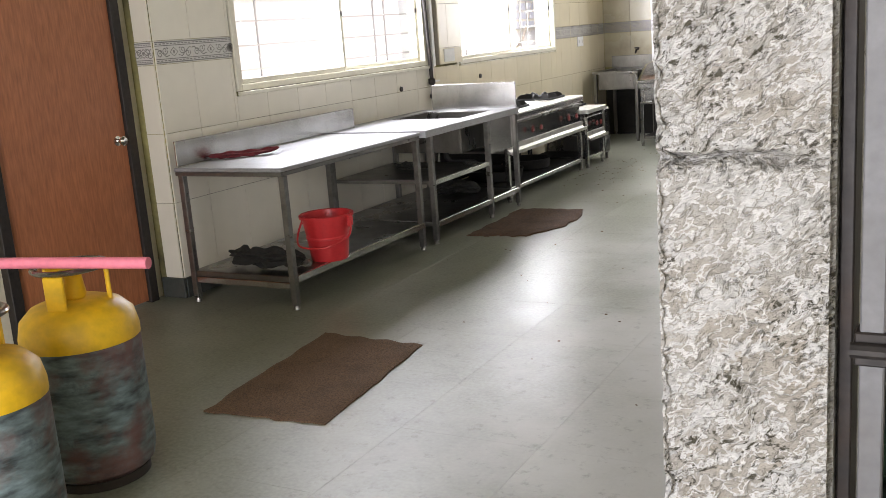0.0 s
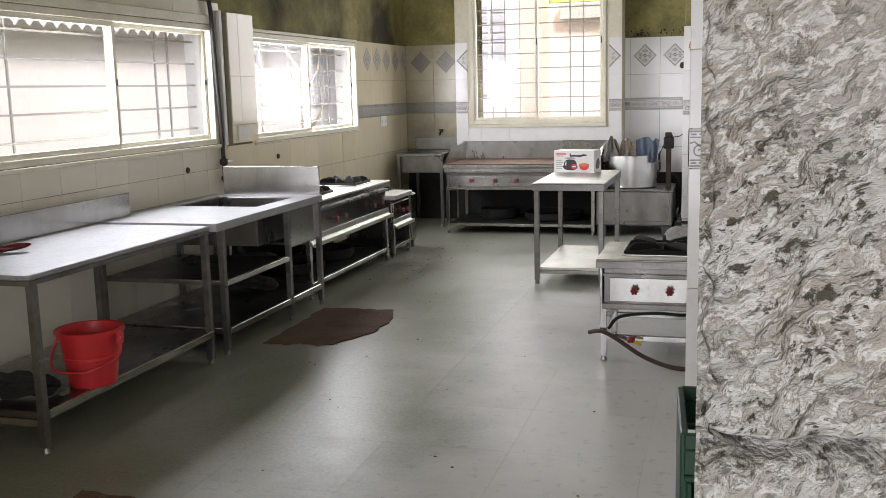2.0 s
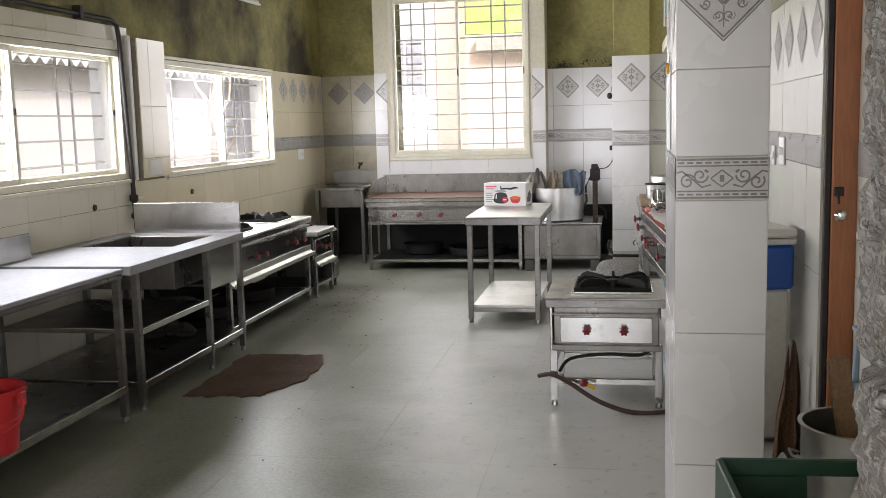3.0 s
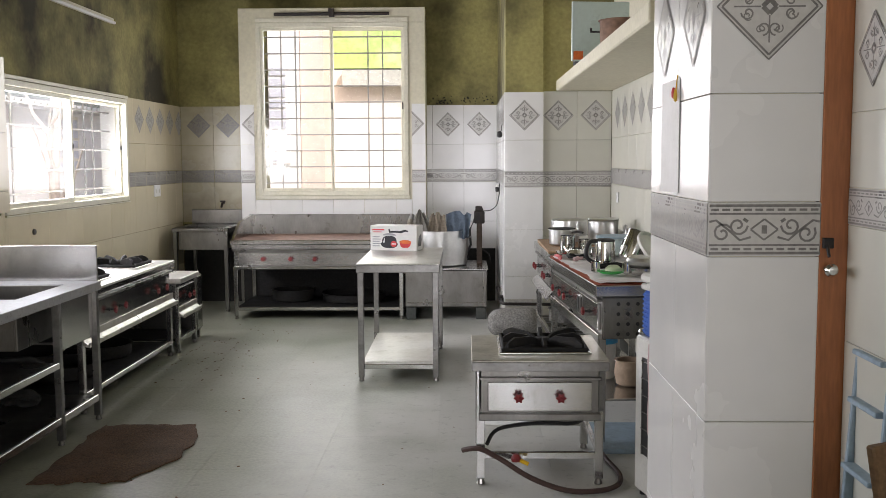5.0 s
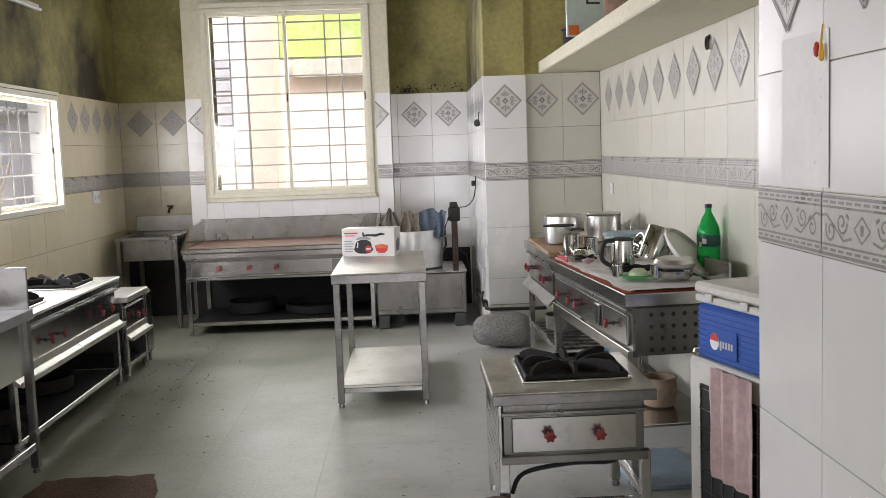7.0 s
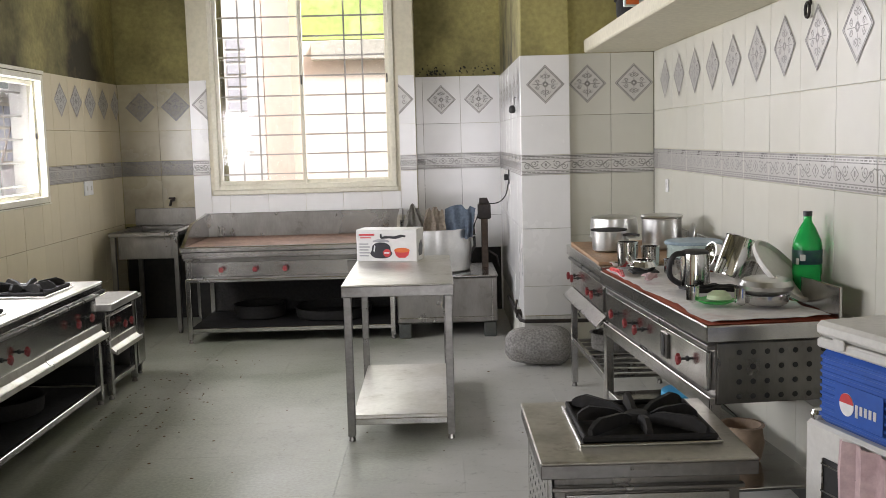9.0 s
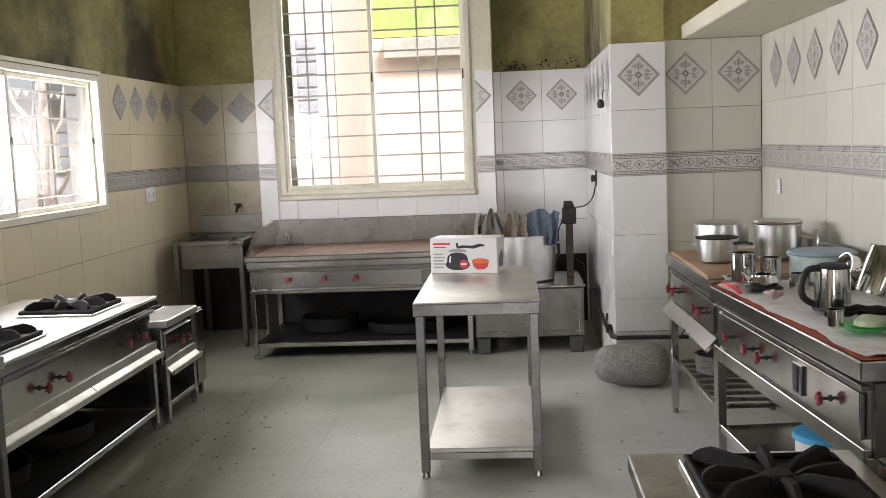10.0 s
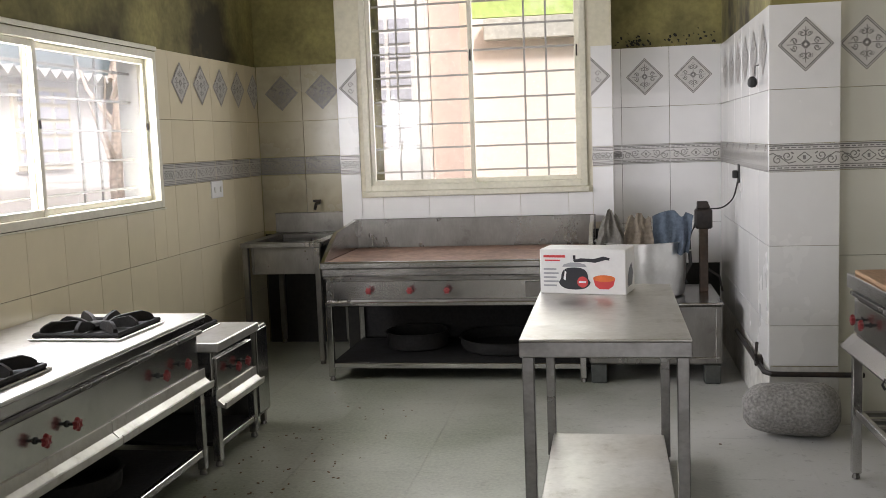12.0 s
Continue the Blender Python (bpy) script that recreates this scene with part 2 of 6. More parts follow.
label_green = material("dark_teal_label", (0.012, 0.06, 0.07), 0.35, 0, 40, 0.1, 0.5, 18, (0.02, 0.22, 0.08), 0)
black_print = material("black_print", (0.02, 0.02, 0.025), 0.4, 0, 40, 0.05, 0, 4, (0.05, 0.05, 0.05), 0)
grey_print = material("grey_print", (0.35, 0.35, 0.36), 0.5, 0, 40, 0.05, 0, 4, (0.3, 0.3, 0.3), 0)
carton = material("white_carton", (0.76, 0.75, 0.73), 0.5, 0, 40, 0.03, 0.15, 6, (0.6, 0.57, 0.52), 0.02)
pale_mould = material("pale_green_plastic", (0.52, 0.62, 0.40), 0.4, 0, 40, 0.05, 0.2, 6, (0.4, 0.5, 0.3), 0.03)
green_plastic = material("green_plastic", (0.03, 0.50, 0.08), 0.35, 0, 40, 0.05, 0.1, 5, (0.02, 0.35, 0.05), 0.02)
dark_green = material("dark_green_crate_plastic", (0.012, 0.055, 0.028), 0.5, 0, 40, 0.1, 0.3, 5, (0.02, 0.035, 0.02), 0.05)
sky_blue_lid = material("sky_blue_plastic_lid", (0.06, 0.36, 0.62), 0.4, 0, 40, 0.05, 0.1, 5, (0.05, 0.25, 0.45), 0.03)
pale_blue = material("pale_blue_enamel", (0.50, 0.60, 0.58), 0.3, 0, 40, 0.05, 0.2, 5, (0.40, 0.46, 0.45), 0.02)
grey_blue_paint = material("grey_blue_painted_steel", (0.32, 0.42, 0.50), 0.5, 0.2, 30, 0.12, 0.4, 6, (0.20, 0.22, 0.24), 0.08)
clay = material("pale_fired_clay", (0.42, 0.31, 0.22), 0.85, 0, 30, 0.15, 0.4, 6, (0.25, 0.19, 0.15), 0.2)
stone = material("grey_granite_roller", (0.26, 0.25, 0.235), 0.85, 0, 70, 0.4, 0.5, 7, (0.14, 0.13, 0.12), 0.6)


def hacked_material():
    """Whitewashed plaster chipped with a pick: tan patches, slanting white smears, dark pits, painted shade along the
    flakes.
    """
    m = bpy.data.materials.new("hacked_whitewashed_plaster")
    m.use_nodes = True
    N, L = m.node_tree.nodes, m.node_tree.links
    p = N["Principled BSDF"]
    tc = N.new("ShaderNodeTexCoord")
    mp = N.new("ShaderNodeMapping")
    mp.vector_type = "TEXTURE"
    mp.inputs["Rotation"].default_value = (radians(35), radians(-35), 0)
    mp.inputs["Scale"].default_value = (1.0, 1.0, 0.45)
    L.new(tc.outputs["Object"], mp.inputs["Vector"])

    def noise_at(scale, detail, vector, rough=0.6, warp=0.0):
        n = N.new("ShaderNodeTexNoise")
        n.inputs["Scale"].default_value, n.inputs["Detail"].default_value, n.inputs["Roughness"].default_value = scale, detail, rough
        n.inputs["Distortion"].default_value = warp
        L.new(vector, n.inputs["Vector"])
        return n.outputs["Fac"]

    def band(fac, a, c):
        r = N.new("ShaderNodeMapRange")
        r.inputs["From Min"].default_value, r.inputs["From Max"].default_value = a, c
        L.new(fac, r.inputs["Value"])
        return r.outputs["Result"]

    def blend(fac, a, c):
        x = N.new("ShaderNodeMix")
        x.data_type = "RGBA"
        L.new(fac, x.inputs[0])
        for k, value in ((6, a), (7, c)):
            if isinstance(value, tuple):
                x.inputs[k].default_value = (*value, 1)
            else:
                L.new(value, x.inputs[k])
        return x.outputs[2]

    def contour(fac, level, inner, outer):
        """A thin line along one level of a noise."""
        d = N.new("ShaderNodeMath")
        d.operation = "SUBTRACT"
        d.inputs[1].default_value = level
        L.new(fac, d.inputs[0])
        a = N.new("ShaderNodeMath")
        a.operation = "ABSOLUTE"
        L.new(d.outputs[0], a.inputs[0])
        return band(a.outputs[0], outer, inner)

    smear = noise_at(24, 5, mp.outputs["Vector"], 0.58, 0.15)
    flake = noise_at(11, 5, mp.outputs["Vector"], 0.62, 0.5)
    pits = noise_at(46, 8, mp.outputs["Vector"], 0.75, 0.3)
    patch = noise_at(3.2, 3, tc.outputs["Object"])
    where = noise_at(4.5, 3, tc.outputs["Object"], 0.55)
    tan = blend(band(patch, 0.40, 0.64), (0.40, 0.388, 0.362), (0.345, 0.312, 0.265))
    chip = blend(band(flake, 0.52, 0.56), tan, (0.49, 0.482, 0.465))
    # thin dark contour: shadow of raised flake edges, painted into the colour
    shade = blend(contour(smear, 0.468, 0.006, 0.030), chip, (0.30, 0.28, 0.245))
    white = blend(contour(smear, 0.520, 0.014, 0.040), shade, (0.58, 0.572, 0.555))
    mul = N.new("ShaderNodeMath")
    mul.operation = "MULTIPLY"
    L.new(band(pits, 0.555, 0.585), mul.inputs[0])
    sep = N.new("ShaderNodeSeparateXYZ")
    L.new(tc.outputs["Object"], sep.inputs[0])
    off = N.new("ShaderNodeMath")
    off.operation = "SUBTRACT"
    off.inputs[1].default_value = 1.335
    L.new(sep.outputs["Z"], off.inputs[0])
    far = N.new("ShaderNodeMath")
    far.operation = "ABSOLUTE"
    L.new(off.outputs[0], far.inputs[0])
    most = N.new("ShaderNodeMath")
    most.operation = "MAXIMUM"
    L.new(band(where, 0.46, 0.56), most.inputs[0])
    L.new(band(far.outputs[0], 0.06, 0.01), most.inputs[1])
    L.new(most.outputs[0], mul.inputs[1])
    colour = blend(mul.outputs[0], white, (0.08, 0.072, 0.05))
    L.new(colour, p.inputs["Base Color"])
    p.inputs["Roughness"].default_value = 0.92
    b1 = N.new("ShaderNodeBump")
    b1.inputs["Strength"].default_value, b1.inputs["Distance"].default_value = 1.0, 0.03
    L.new(smear, b1.inputs["Height"])
    b2 = N.new("ShaderNodeBump")
    b2.invert = True
    b2.inputs["Strength"].default_value, b2.inputs["Distance"].default_value = 0.8, 0.015
    L.new(mul.outputs[0], b2.inputs["Height"])
    L.new(b1.outputs["Normal"], b2.inputs["Normal"])
    L.new(b2.outputs["Normal"], p.inputs["Normal"])
    return m


rough_plaster = hacked_material()
dark_pipe = material("black_painted_pipe", (0.03, 0.026, 0.024), 0.55, 0.4, 40, 0.25, 0.4, 6, (0.08, 0.05, 0.035), 0.15)
dark_rust = material("dark_rusty_steel", (0.075, 0.055, 0.042), 0.6, 0.4, 30, 0.3, 0.6, 8, (0.14, 0.08, 0.05), 0.1)
pvc = material("white_pvc", (0.70, 0.69, 0.66), 0.4, 0, 40, 0.05, 0.2, 5, (0.5, 0.48, 0.42), 0.03)
skirting = material("dark_stone_skirting", (0.045, 0.05, 0.045), 0.5, 0, 30, 0.25, 0.5, 4, (0.09, 0.085, 0.07), 0.1)
oxide = material("brown_gas_hose", (0.055, 0.028, 0.022), 0.55, 0, 40, 0.2, 0.3, 6, (0.06, 0.03, 0.025), 0.05)
facade_cream = material("cream_facade", (0.84, 0.80, 0.74), 0.85, 0, 15, 0.05, 0.5, 0.5, (0.82, 0.74, 0.64), 0.1)
facade_white = material("white_facade", (0.80, 0.80, 0.78), 0.85, 0, 15, 0.05, 0.25, 0.6, (0.66, 0.66, 0.62), 0.1)
facade_pink = material("pale_terracotta_column", (0.74, 0.60, 0.53), 0.85, 0, 15, 0.06, 0.3, 0.8, (0.66, 0.50, 0.43), 0.1)
concrete = material("weathered_concrete", (0.55, 0.57, 0.52), 0.9, 0, 20, 0.15, 0.5, 1.5, (0.36, 0.38, 0.33), 0.3)
facade_lime = material("yellow_green_facade", (0.72, 0.78, 0.50), 0.85, 0, 15, 0.06, 0.4, 1.0, (0.78, 0.76, 0.60), 0.1)
lime = material("lime_green_paint", (0.44, 0.60, 0.20), 0.8, 0, 15, 0.15, 0.7, 2.5, (0.66, 0.74, 0.50), 0.1)
louvre_grey = material("grey_blue_louvre_glass", (0.58, 0.61, 0.68), 0.2, 0, 20, 0.1, 0.2, 3, (0.15, 0.17, 0.2), 0.02)
sheet_roof = material("corrugated_cement_sheet", (0.60, 0.61, 0.60), 0.85, 0, 15, 0.12, 0.4, 1.5, (0.48, 0.48, 0.46), 0.2)
earth = material("dry_packed_earth", (0.34, 0.29, 0.23), 0.95, 0, 8, 0.2, 0.4, 0.4, (0.24, 0.22, 0.16), 0.4)
bark = material("pale_bark", (0.62, 0.55, 0.49), 0.9, 0, 25, 0.25, 0.4, 5, (0.18, 0.15, 0.12), 0.4)


def bottle_material():
    m = bpy.data.materials.new("green_bottle_plastic")
    m.use_nodes = True
    p = m.node_tree.nodes["Principled BSDF"]
    p.inputs["Base Color"].default_value = (0.02, 0.68, 0.16, 1)
    p.inputs["Roughness"].default_value = 0.12
    p.inputs["Transmission Weight"].default_value = 0.6
    p.inputs["IOR"].default_value = 1.3
    return m


bottle_green = bottle_material()


def glass_material():
    m = bpy.data.materials.new("window_glass")
    m.use_nodes = True
    nt = m.node_tree
    p = nt.nodes["Principled BSDF"]
    nt.nodes.remove(p)
    out = nt.nodes["Material Output"]
    tr, gl, mx = nt.nodes.new("ShaderNodeBsdfTransparent"), nt.nodes.new("ShaderNodeBsdfGlossy"), nt.nodes.new("ShaderNodeMixShader")
    gl.inputs["Roughness"].default_value = 0.05
    mx.inputs[0].default_value = 0.06
    nt.links.new(tr.outputs[0], mx.inputs[1])
    nt.links.new(gl.outputs[0], mx.inputs[2])
    nt.links.new(mx.outputs[0], out.inputs["Surface"])
    return m


glass = glass_material()


# ---- mesh helpers ----
class Mesh:
    """Collects simple solids into one mesh."""

    def __init__(self):
        self.v, self.f = [], []

    def add(self, verts, faces):
        n = len(self.v)
        self.v += [tuple(p) for p in verts]
        self.f += [tuple(i + n for i in f) for f in faces]
        return self

    def box(self, x0, y0, z0, x1, y1, z1, b=0.003, m=None):
        """A box with chamfered edges."""
        lo, hi = (min(x0, x1), min(y0, y1), min(z0, z1)), (max(x0, x1), max(y0, y1), max(z0, z1))
        b = min(b, *[(h - l) * 0.45 for l, h in zip(lo, hi)])
        verts, index = [], {}
        for sx in (0, 1):
            for sy in (0, 1):
                for sz in (0, 1):
                    s = (sx, sy, sz)
                    for a in range(3):
                        p = [(hi[k] if s[k] else lo[k]) + (0 if k == a else (-b if s[k] else b)) for k in range(3)]
                        index[s, a] = len(verts)
                        verts.append(p)
        faces = []
        for a in range(3):
            u, w = (a + 1) % 3, (a + 2) % 3
            for side in (0, 1):
                ring = []
                for du, dw in ((0, 0), (1, 0), (1, 1), (0, 1)):
                    s = [0, 0, 0]
                    s[a], s[u], s[w] = side, du, dw
                    ring.append(index[tuple(s), a])
                faces.append(ring if side else ring[::-1])
        for a in range(3):
            u, w = (a + 1) % 3, (a + 2) % 3
            for du in (0, 1):
                for dw in (0, 1):
                    s0, s1 = [0, 0, 0], [0, 0, 0]
                    s0[u] = s1[u] = du
                    s0[w] = s1[w] = dw
                    s1[a] = 1
                    q = [index[tuple(s0), u], index[tuple(s1), u], index[tuple(s1), w], index[tuple(s0), w]]
                    faces.append(q if du == dw else q[::-1])
        for sx in (0, 1):
            for sy in (0, 1):
                for sz in (0, 1):
                    s = (sx, sy, sz)
                    t = [index[s, 0], index[s, 1], index[s, 2]]
                    faces.append(t if (sx + sy + sz) % 2 else t[::-1])
        if m is not None:
            verts = [m @ Vector(p) for p in verts]
        return self.add(verts, faces)

    def lathe(self, profile, x=0, y=0, z=0, n=28, m=None):
        """Turns (radius, height) pairs about the upright axis."""
        verts, faces = [], []
        for r, h in profile:
            for k in range(n):
                a = 2 * math.pi * k / n
                verts.append((x + max(r, 1e-4) * math.cos(a), y + max(r, 1e-4) * math.sin(a), z + h))
        for i in range(len(profile) - 1):
            for k in range(n):
                k2 = (k + 1) % n
                faces.append((i * n + k, i * n + k2, (i + 1) * n + k2, (i + 1) * n + k))
        faces.append(tuple(range(n))[::-1])
        faces.append(tuple((len(profile) - 1) * n + k for k in range(n)))
        if m is not None:
            verts = [m @ Vector(p) for p in verts]
        return self.add(verts, faces)

    def tube(self, points, r, n=10, closed=False):
        """A round bar along points."""
        pts = [Vector(p) for p in points]
        verts, faces = [], []
        up = Vector((0.123, 0.31, 0.94)).normalized()
        for i, p in enumerate(pts):
            a = pts[i - 1] if i or closed else p
            c = pts[(i + 1) % len(pts)] if i + 1 < len(pts) or closed else p
            d = (c - a).normalized()
            if abs(d.dot(up)) > 0.97:
                up = Vector((1, 0, 0.1)).normalized()
            s = d.cross(up).normalized()
            w = s.cross(d)
            rr = r[i] if isinstance(r, (list, tuple)) else r
            for k in range(n):
                t = 2 * math.pi * k / n
                verts.append(p + (s * math.cos(t) + w * math.sin(t)) * rr)
        m = len(pts)
        for i in range(m if closed else m - 1):
            j = (i + 1) % m
            for k in range(n):
                k2 = (k + 1) % n
                faces.append((i * n + k, i * n + k2, j * n + k2, j * n + k))
        if not closed:
            faces.append(tuple(range(n))[::-1])
            faces.append(tuple((m - 1) * n + k for k in range(n)))
        return self.add(verts, faces)

    def prism(self, outline, axis, a, b):
        """Extrudes a flat outline, given in the two other axes, along an axis from a to b."""
        def at(p, c):
            return (c, p[0], p[1]) if axis == "x" else (p[0], c, p[1]) if axis == "y" else (p[0], p[1], c)
        n = len(outline)
        verts = [at(p, a) for p in outline] + [at(p, b) for p in outline]
        faces = [tuple(range(n))[::-1], tuple(range(n, 2 * n))] + [(i, (i + 1) % n, n + (i + 1) % n, n + i) for i in range(n)]
        return self.add(verts, faces)

    def data(self, name, mat, angle=32):
        me = bpy.data.meshes.new(name)
        me.from_pydata(self.v, [], self.f)
        me.update()
        bm = bmesh.new()
        bm.from_mesh(me)
        bmesh.ops.recalc_face_normals(bm, faces=bm.faces)
        bm.to_mesh(me)
        bm.free()
        me.shade_smooth()
        me.set_sharp_from_angle(angle=radians(angle))
        me.materials.append(mat)
        return me


def smooth(points, n=5):
    """A rounded line through points."""
    pts = [Vector(p) for p in points]
    out = []
    for i in range(len(pts) - 1):
        a, b, c, d = pts[max(i - 1, 0)], pts[i], pts[i + 1], pts[min(i + 2, len(pts) - 1)]
        for k in range(n):
            t = k / n
            out.append(0.5 * (2 * b + (c - a) * t + (2 * a - 5 * b + 4 * c - d) * t * t + (3 * b - a - 3 * c + d) * t ** 3))
    return out + [pts[-1]]


def part(name, mesh, mat, parent=None, label="", at=None):
    """Links a mesh as one object under a thing or a part."""
    me = mesh.data(name, mat) if isinstance(mesh, Mesh) else mesh
    ob = new(name, me)
    ob.parent = parent
    if at:
        ob.location = at
    if label:
        ob["label"] = label
    return ob


def thing(name, label, category, at=(0, 0, 0), rz=0.0, group=""):
    ob = new(name)
    ob.matrix_basis = pose(*at, 0, 0, rz)
    return tagged(ob, label, category, group)


def structure(name, mesh, mat, label="", category=""):
    return tagged(part(name, mesh, mat), label, category, kind="structure")


# ---- plan ----
XL, XR, XN, YB, YN = -3.63, 0.91, 1.05, 12.72, 10.56      # left wall, right wall, its near part, back wall, nook wall
PIL_X0, PIL_X1, PIL_Y = -0.055, 0.285, 10.50    # far pillar
TP_X0, TP_X1, TP_Y0, TP_Y1 = 0.222, 0.512, 4.245, 5.03   # tiled pillar
SX0, SX1, SY = -2.87, -0.845, 12.39             # window surround
BAND = 2.205                                     # top of the tiling
H = 3.55

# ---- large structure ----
structure("floor", Mesh().box(-4.3, -3.2, -0.12, 2.6, 13.1, -0.004, 0), floor_stone, "worn grey-green stone floor, scuffed and dusty, with window light painted in at right", "floor")
structure("ceiling", Mesh().box(-4.3, -3.2, H, 2.6, 13.1, H + 0.15, 0), ceiling_paint, "plaster ceiling, out of view, darkened to cut bounced light", "ceiling")

W1 = (5.09, 7.77, 1.258, 2.20)     # window 1: y, y, z, z
W2 = (8.43, 10.95, 1.225, 2.18)
wl = Mesh()
for y0, y1, z0, z1 in ((4.36, W1[0], 0, H), (W1[0], W1[1], 0, W1[2]), (W1[0], W1[1], W1[3], H), (W1[1], W2[0], 0, H),
                       (W2[0], W2[1], 0, W2[2]), (W2[0], W2[1], W2[3], H), (W2[1], 13.1, 0, H)):
    wl.box(XL - 0.24, y0, z0, XL, y1, z1, 0)
structure("wall_left", wl, plaster, "cream plaster wall above the tiling, blackened by soot", "wall")
wd = Mesh()
wd.box(-4.1, -3.2, 0, -3.83, 3.25, H, 0).box(-4.1, 3.25, 2.1, -3.83, 4.25, H, 0).box(-4.1, 4.25, 0, -3.83, 4.36, H, 0)
structure("wall_door", wd, plaster_clean, "cream painted wall round a brown door", "wall")
wb = Mesh()
wb.box(XL, YB, 0, SX0, YB + 0.3, H, 0).box(SX1, YB, 0, PIL_X0, YB + 0.3, H, 0)
wb.box(SX0, YB, 0, SX1, YB + 0.3, 1.215, 0).box(SX0, YB, 3.075, SX1, YB + 0.3, H, 0)
wb.box(SX0, YB, 1.215, -2.68, YB + 0.3, 3.075, 0).box(-1.03, YB, 1.215, SX1, YB + 0.3, 3.075, 0)
structure("wall_back", wb, plaster, "cream plaster back wall darkened by cooking soot", "wall")
ws = Mesh()
ws.box(SX0, SY, 0, SX1, YB, 1.215, 0.004).box(SX0, SY, 3.075, SX1, YB, 3.235, 0.004)
ws.box(SX0, SY, 1.215, -2.68, YB, 3.075, 0.004).box(-1.03, SY, 1.215, SX1, YB, 3.075, 0.004)
structure("window_surround", ws, plaster_clean, "cream painted projecting surround of the tall window", "wall")
structure("wall_nook", Mesh().box(PIL_X1, YN, 0, XR + 0.25, 13.1, H, 0), plaster, "plaster wall behind the cooking ranges", "wall")
structure("pillar_far", Mesh().box(PIL_X0, PIL_Y, 0, PIL_X1, 13.1, H, 0.006), plaster, "plastered pillar, tiled to door height", "pillar")
wr = Mesh()
wr.box(XR, 5.475, 0, XN + 0.2, YN, H, 0).box(XN, -3.2, 0, XN + 0.2, 5.475, H, 0)
structure("wall_right", wr, plaster_clean, "cream wall stepping back beside a door, tiled to door height", "wall")
structure("pillar_tiled", Mesh().box(TP_X0 + 0.01, TP_Y0 + 0.01, 0, TP_X1 - 0.01, TP_Y1 - 0.01, H, 0), plaster_clean, "square pillar clad in white tiles", "pillar")
structure("wall_entrance", Mesh().box(-4.1, -3.4, 0, -1.55, -3.2, H, 0).box(-1.55, -3.4, 2.6, 0.85, -3.2, H, 0).box(0.85, -3.4, 0, 1.3, -3.2, H, 0), plaster_clean, "plain cream wall at the entrance", "wall")

# right-hand door, folded open against the step in the wall
d = tagged(new("door_2"), "orange-brown laminate door with a steel bolt in a dark frame", "door", kind="structure")
part("leaf", Mesh().box(XR + 0.028, 5.425, 0.01, XN - 0.004, 5.462, 2.30), wood_orange, d)
part("frame", Mesh().box(XR + 0.001, 5.440, 0, XR + 0.027, 5.474, 2.34).box(XR + 0.027, 5.440, 2.302, XN - 0.004, 5.474, 2.34), dark_pipe, d)
part("knob", Mesh().lathe([(0.012, 0), (0.012, 0.03), (0.024, 0.04), (0.026, 0.055), (0.016, 0.07), (0.0, 0.073)], m=pose(XR + 0.055, 5.425, 1.18, 90, 0, 0), n=16), polished, d)
part("bolt", Mesh().box(XR + 0.035, 5.405, 1.26, XR + 0.075, 5.424, 1.30).tube([(XR + 0.05, 5.412, 1.28), (XR + 0.05, 5.385, 1.23)], 0.006), dark_pipe, d)
# black sheet over the lower wall: soot, plus the shade behind the units
structure("baseboard_back", Mesh().box(XL + 0.02, YB - 0.012, 0, SX0 - 0.004, YB - 0.001, 0.88).box(SX0 + 0.004, SY - 0.012, 0, SX1 - 0.004, SY - 0.001, 0.90).box(SX1 + 0.004, YB - 0.012, 0, PIL_X0 - 0.02, YB - 0.001, 0.60), soot, "lower wall behind the griddle, blackened for soot and the shade there", "skirting")
structure("baseboard_right", Mesh().box(XR - 0.020, 5.475, 0, XR - 0.0101, YN, 0.11), skirting, "dark stone skirting", "skirting")
# left-hand brown door
d = tagged(new("door_1"), "closed brown laminate door with a round steel knob", "door", kind="structure")
part("leaf", Mesh().box(-3.845, 3.25, 0.012, -3.80, 4.25, 2.09), wood_brown, d)
part("frame", Mesh().box(-3.86, 4.20, 0, -3.775, 4.27, 2.14).box(-3.86, 3.2, 0, -3.775, 3.27, 2.14), dark_pipe, d)
part("knob", Mesh().lathe([(0.03, 0), (0.03, 0.006), (0.013, 0.01), (0.013, 0.035), (0.028, 0.045), (0.03, 0.06), (0.018, 0.073), (0.0, 0.075)], m=pose(-3.80, 4.13, 1.05, 0, 90, 0), n=18), polished, d)
structure("wall_end_left", Mesh().box(-3.83, 4.36, 0.0, XL - 0.241, 4.43, H, 0), plaster_clean, "end of the tiled wall beside the door", "wall")
structure("baseboard_left", Mesh().box(XL - 0.17, 4.335, 0, XL + 0.02, 4.355, 0.13).box(XL + 0.012, 4.36, 0, XL + 0.026, 4.75, 0.13), skirting, "dark stone skirting at the wall's end", "skirting")

# hacked pier beside the entrance
random.seed(4)
pier = bpy.data.meshes.new("rough_pier")
bm = bmesh.new()


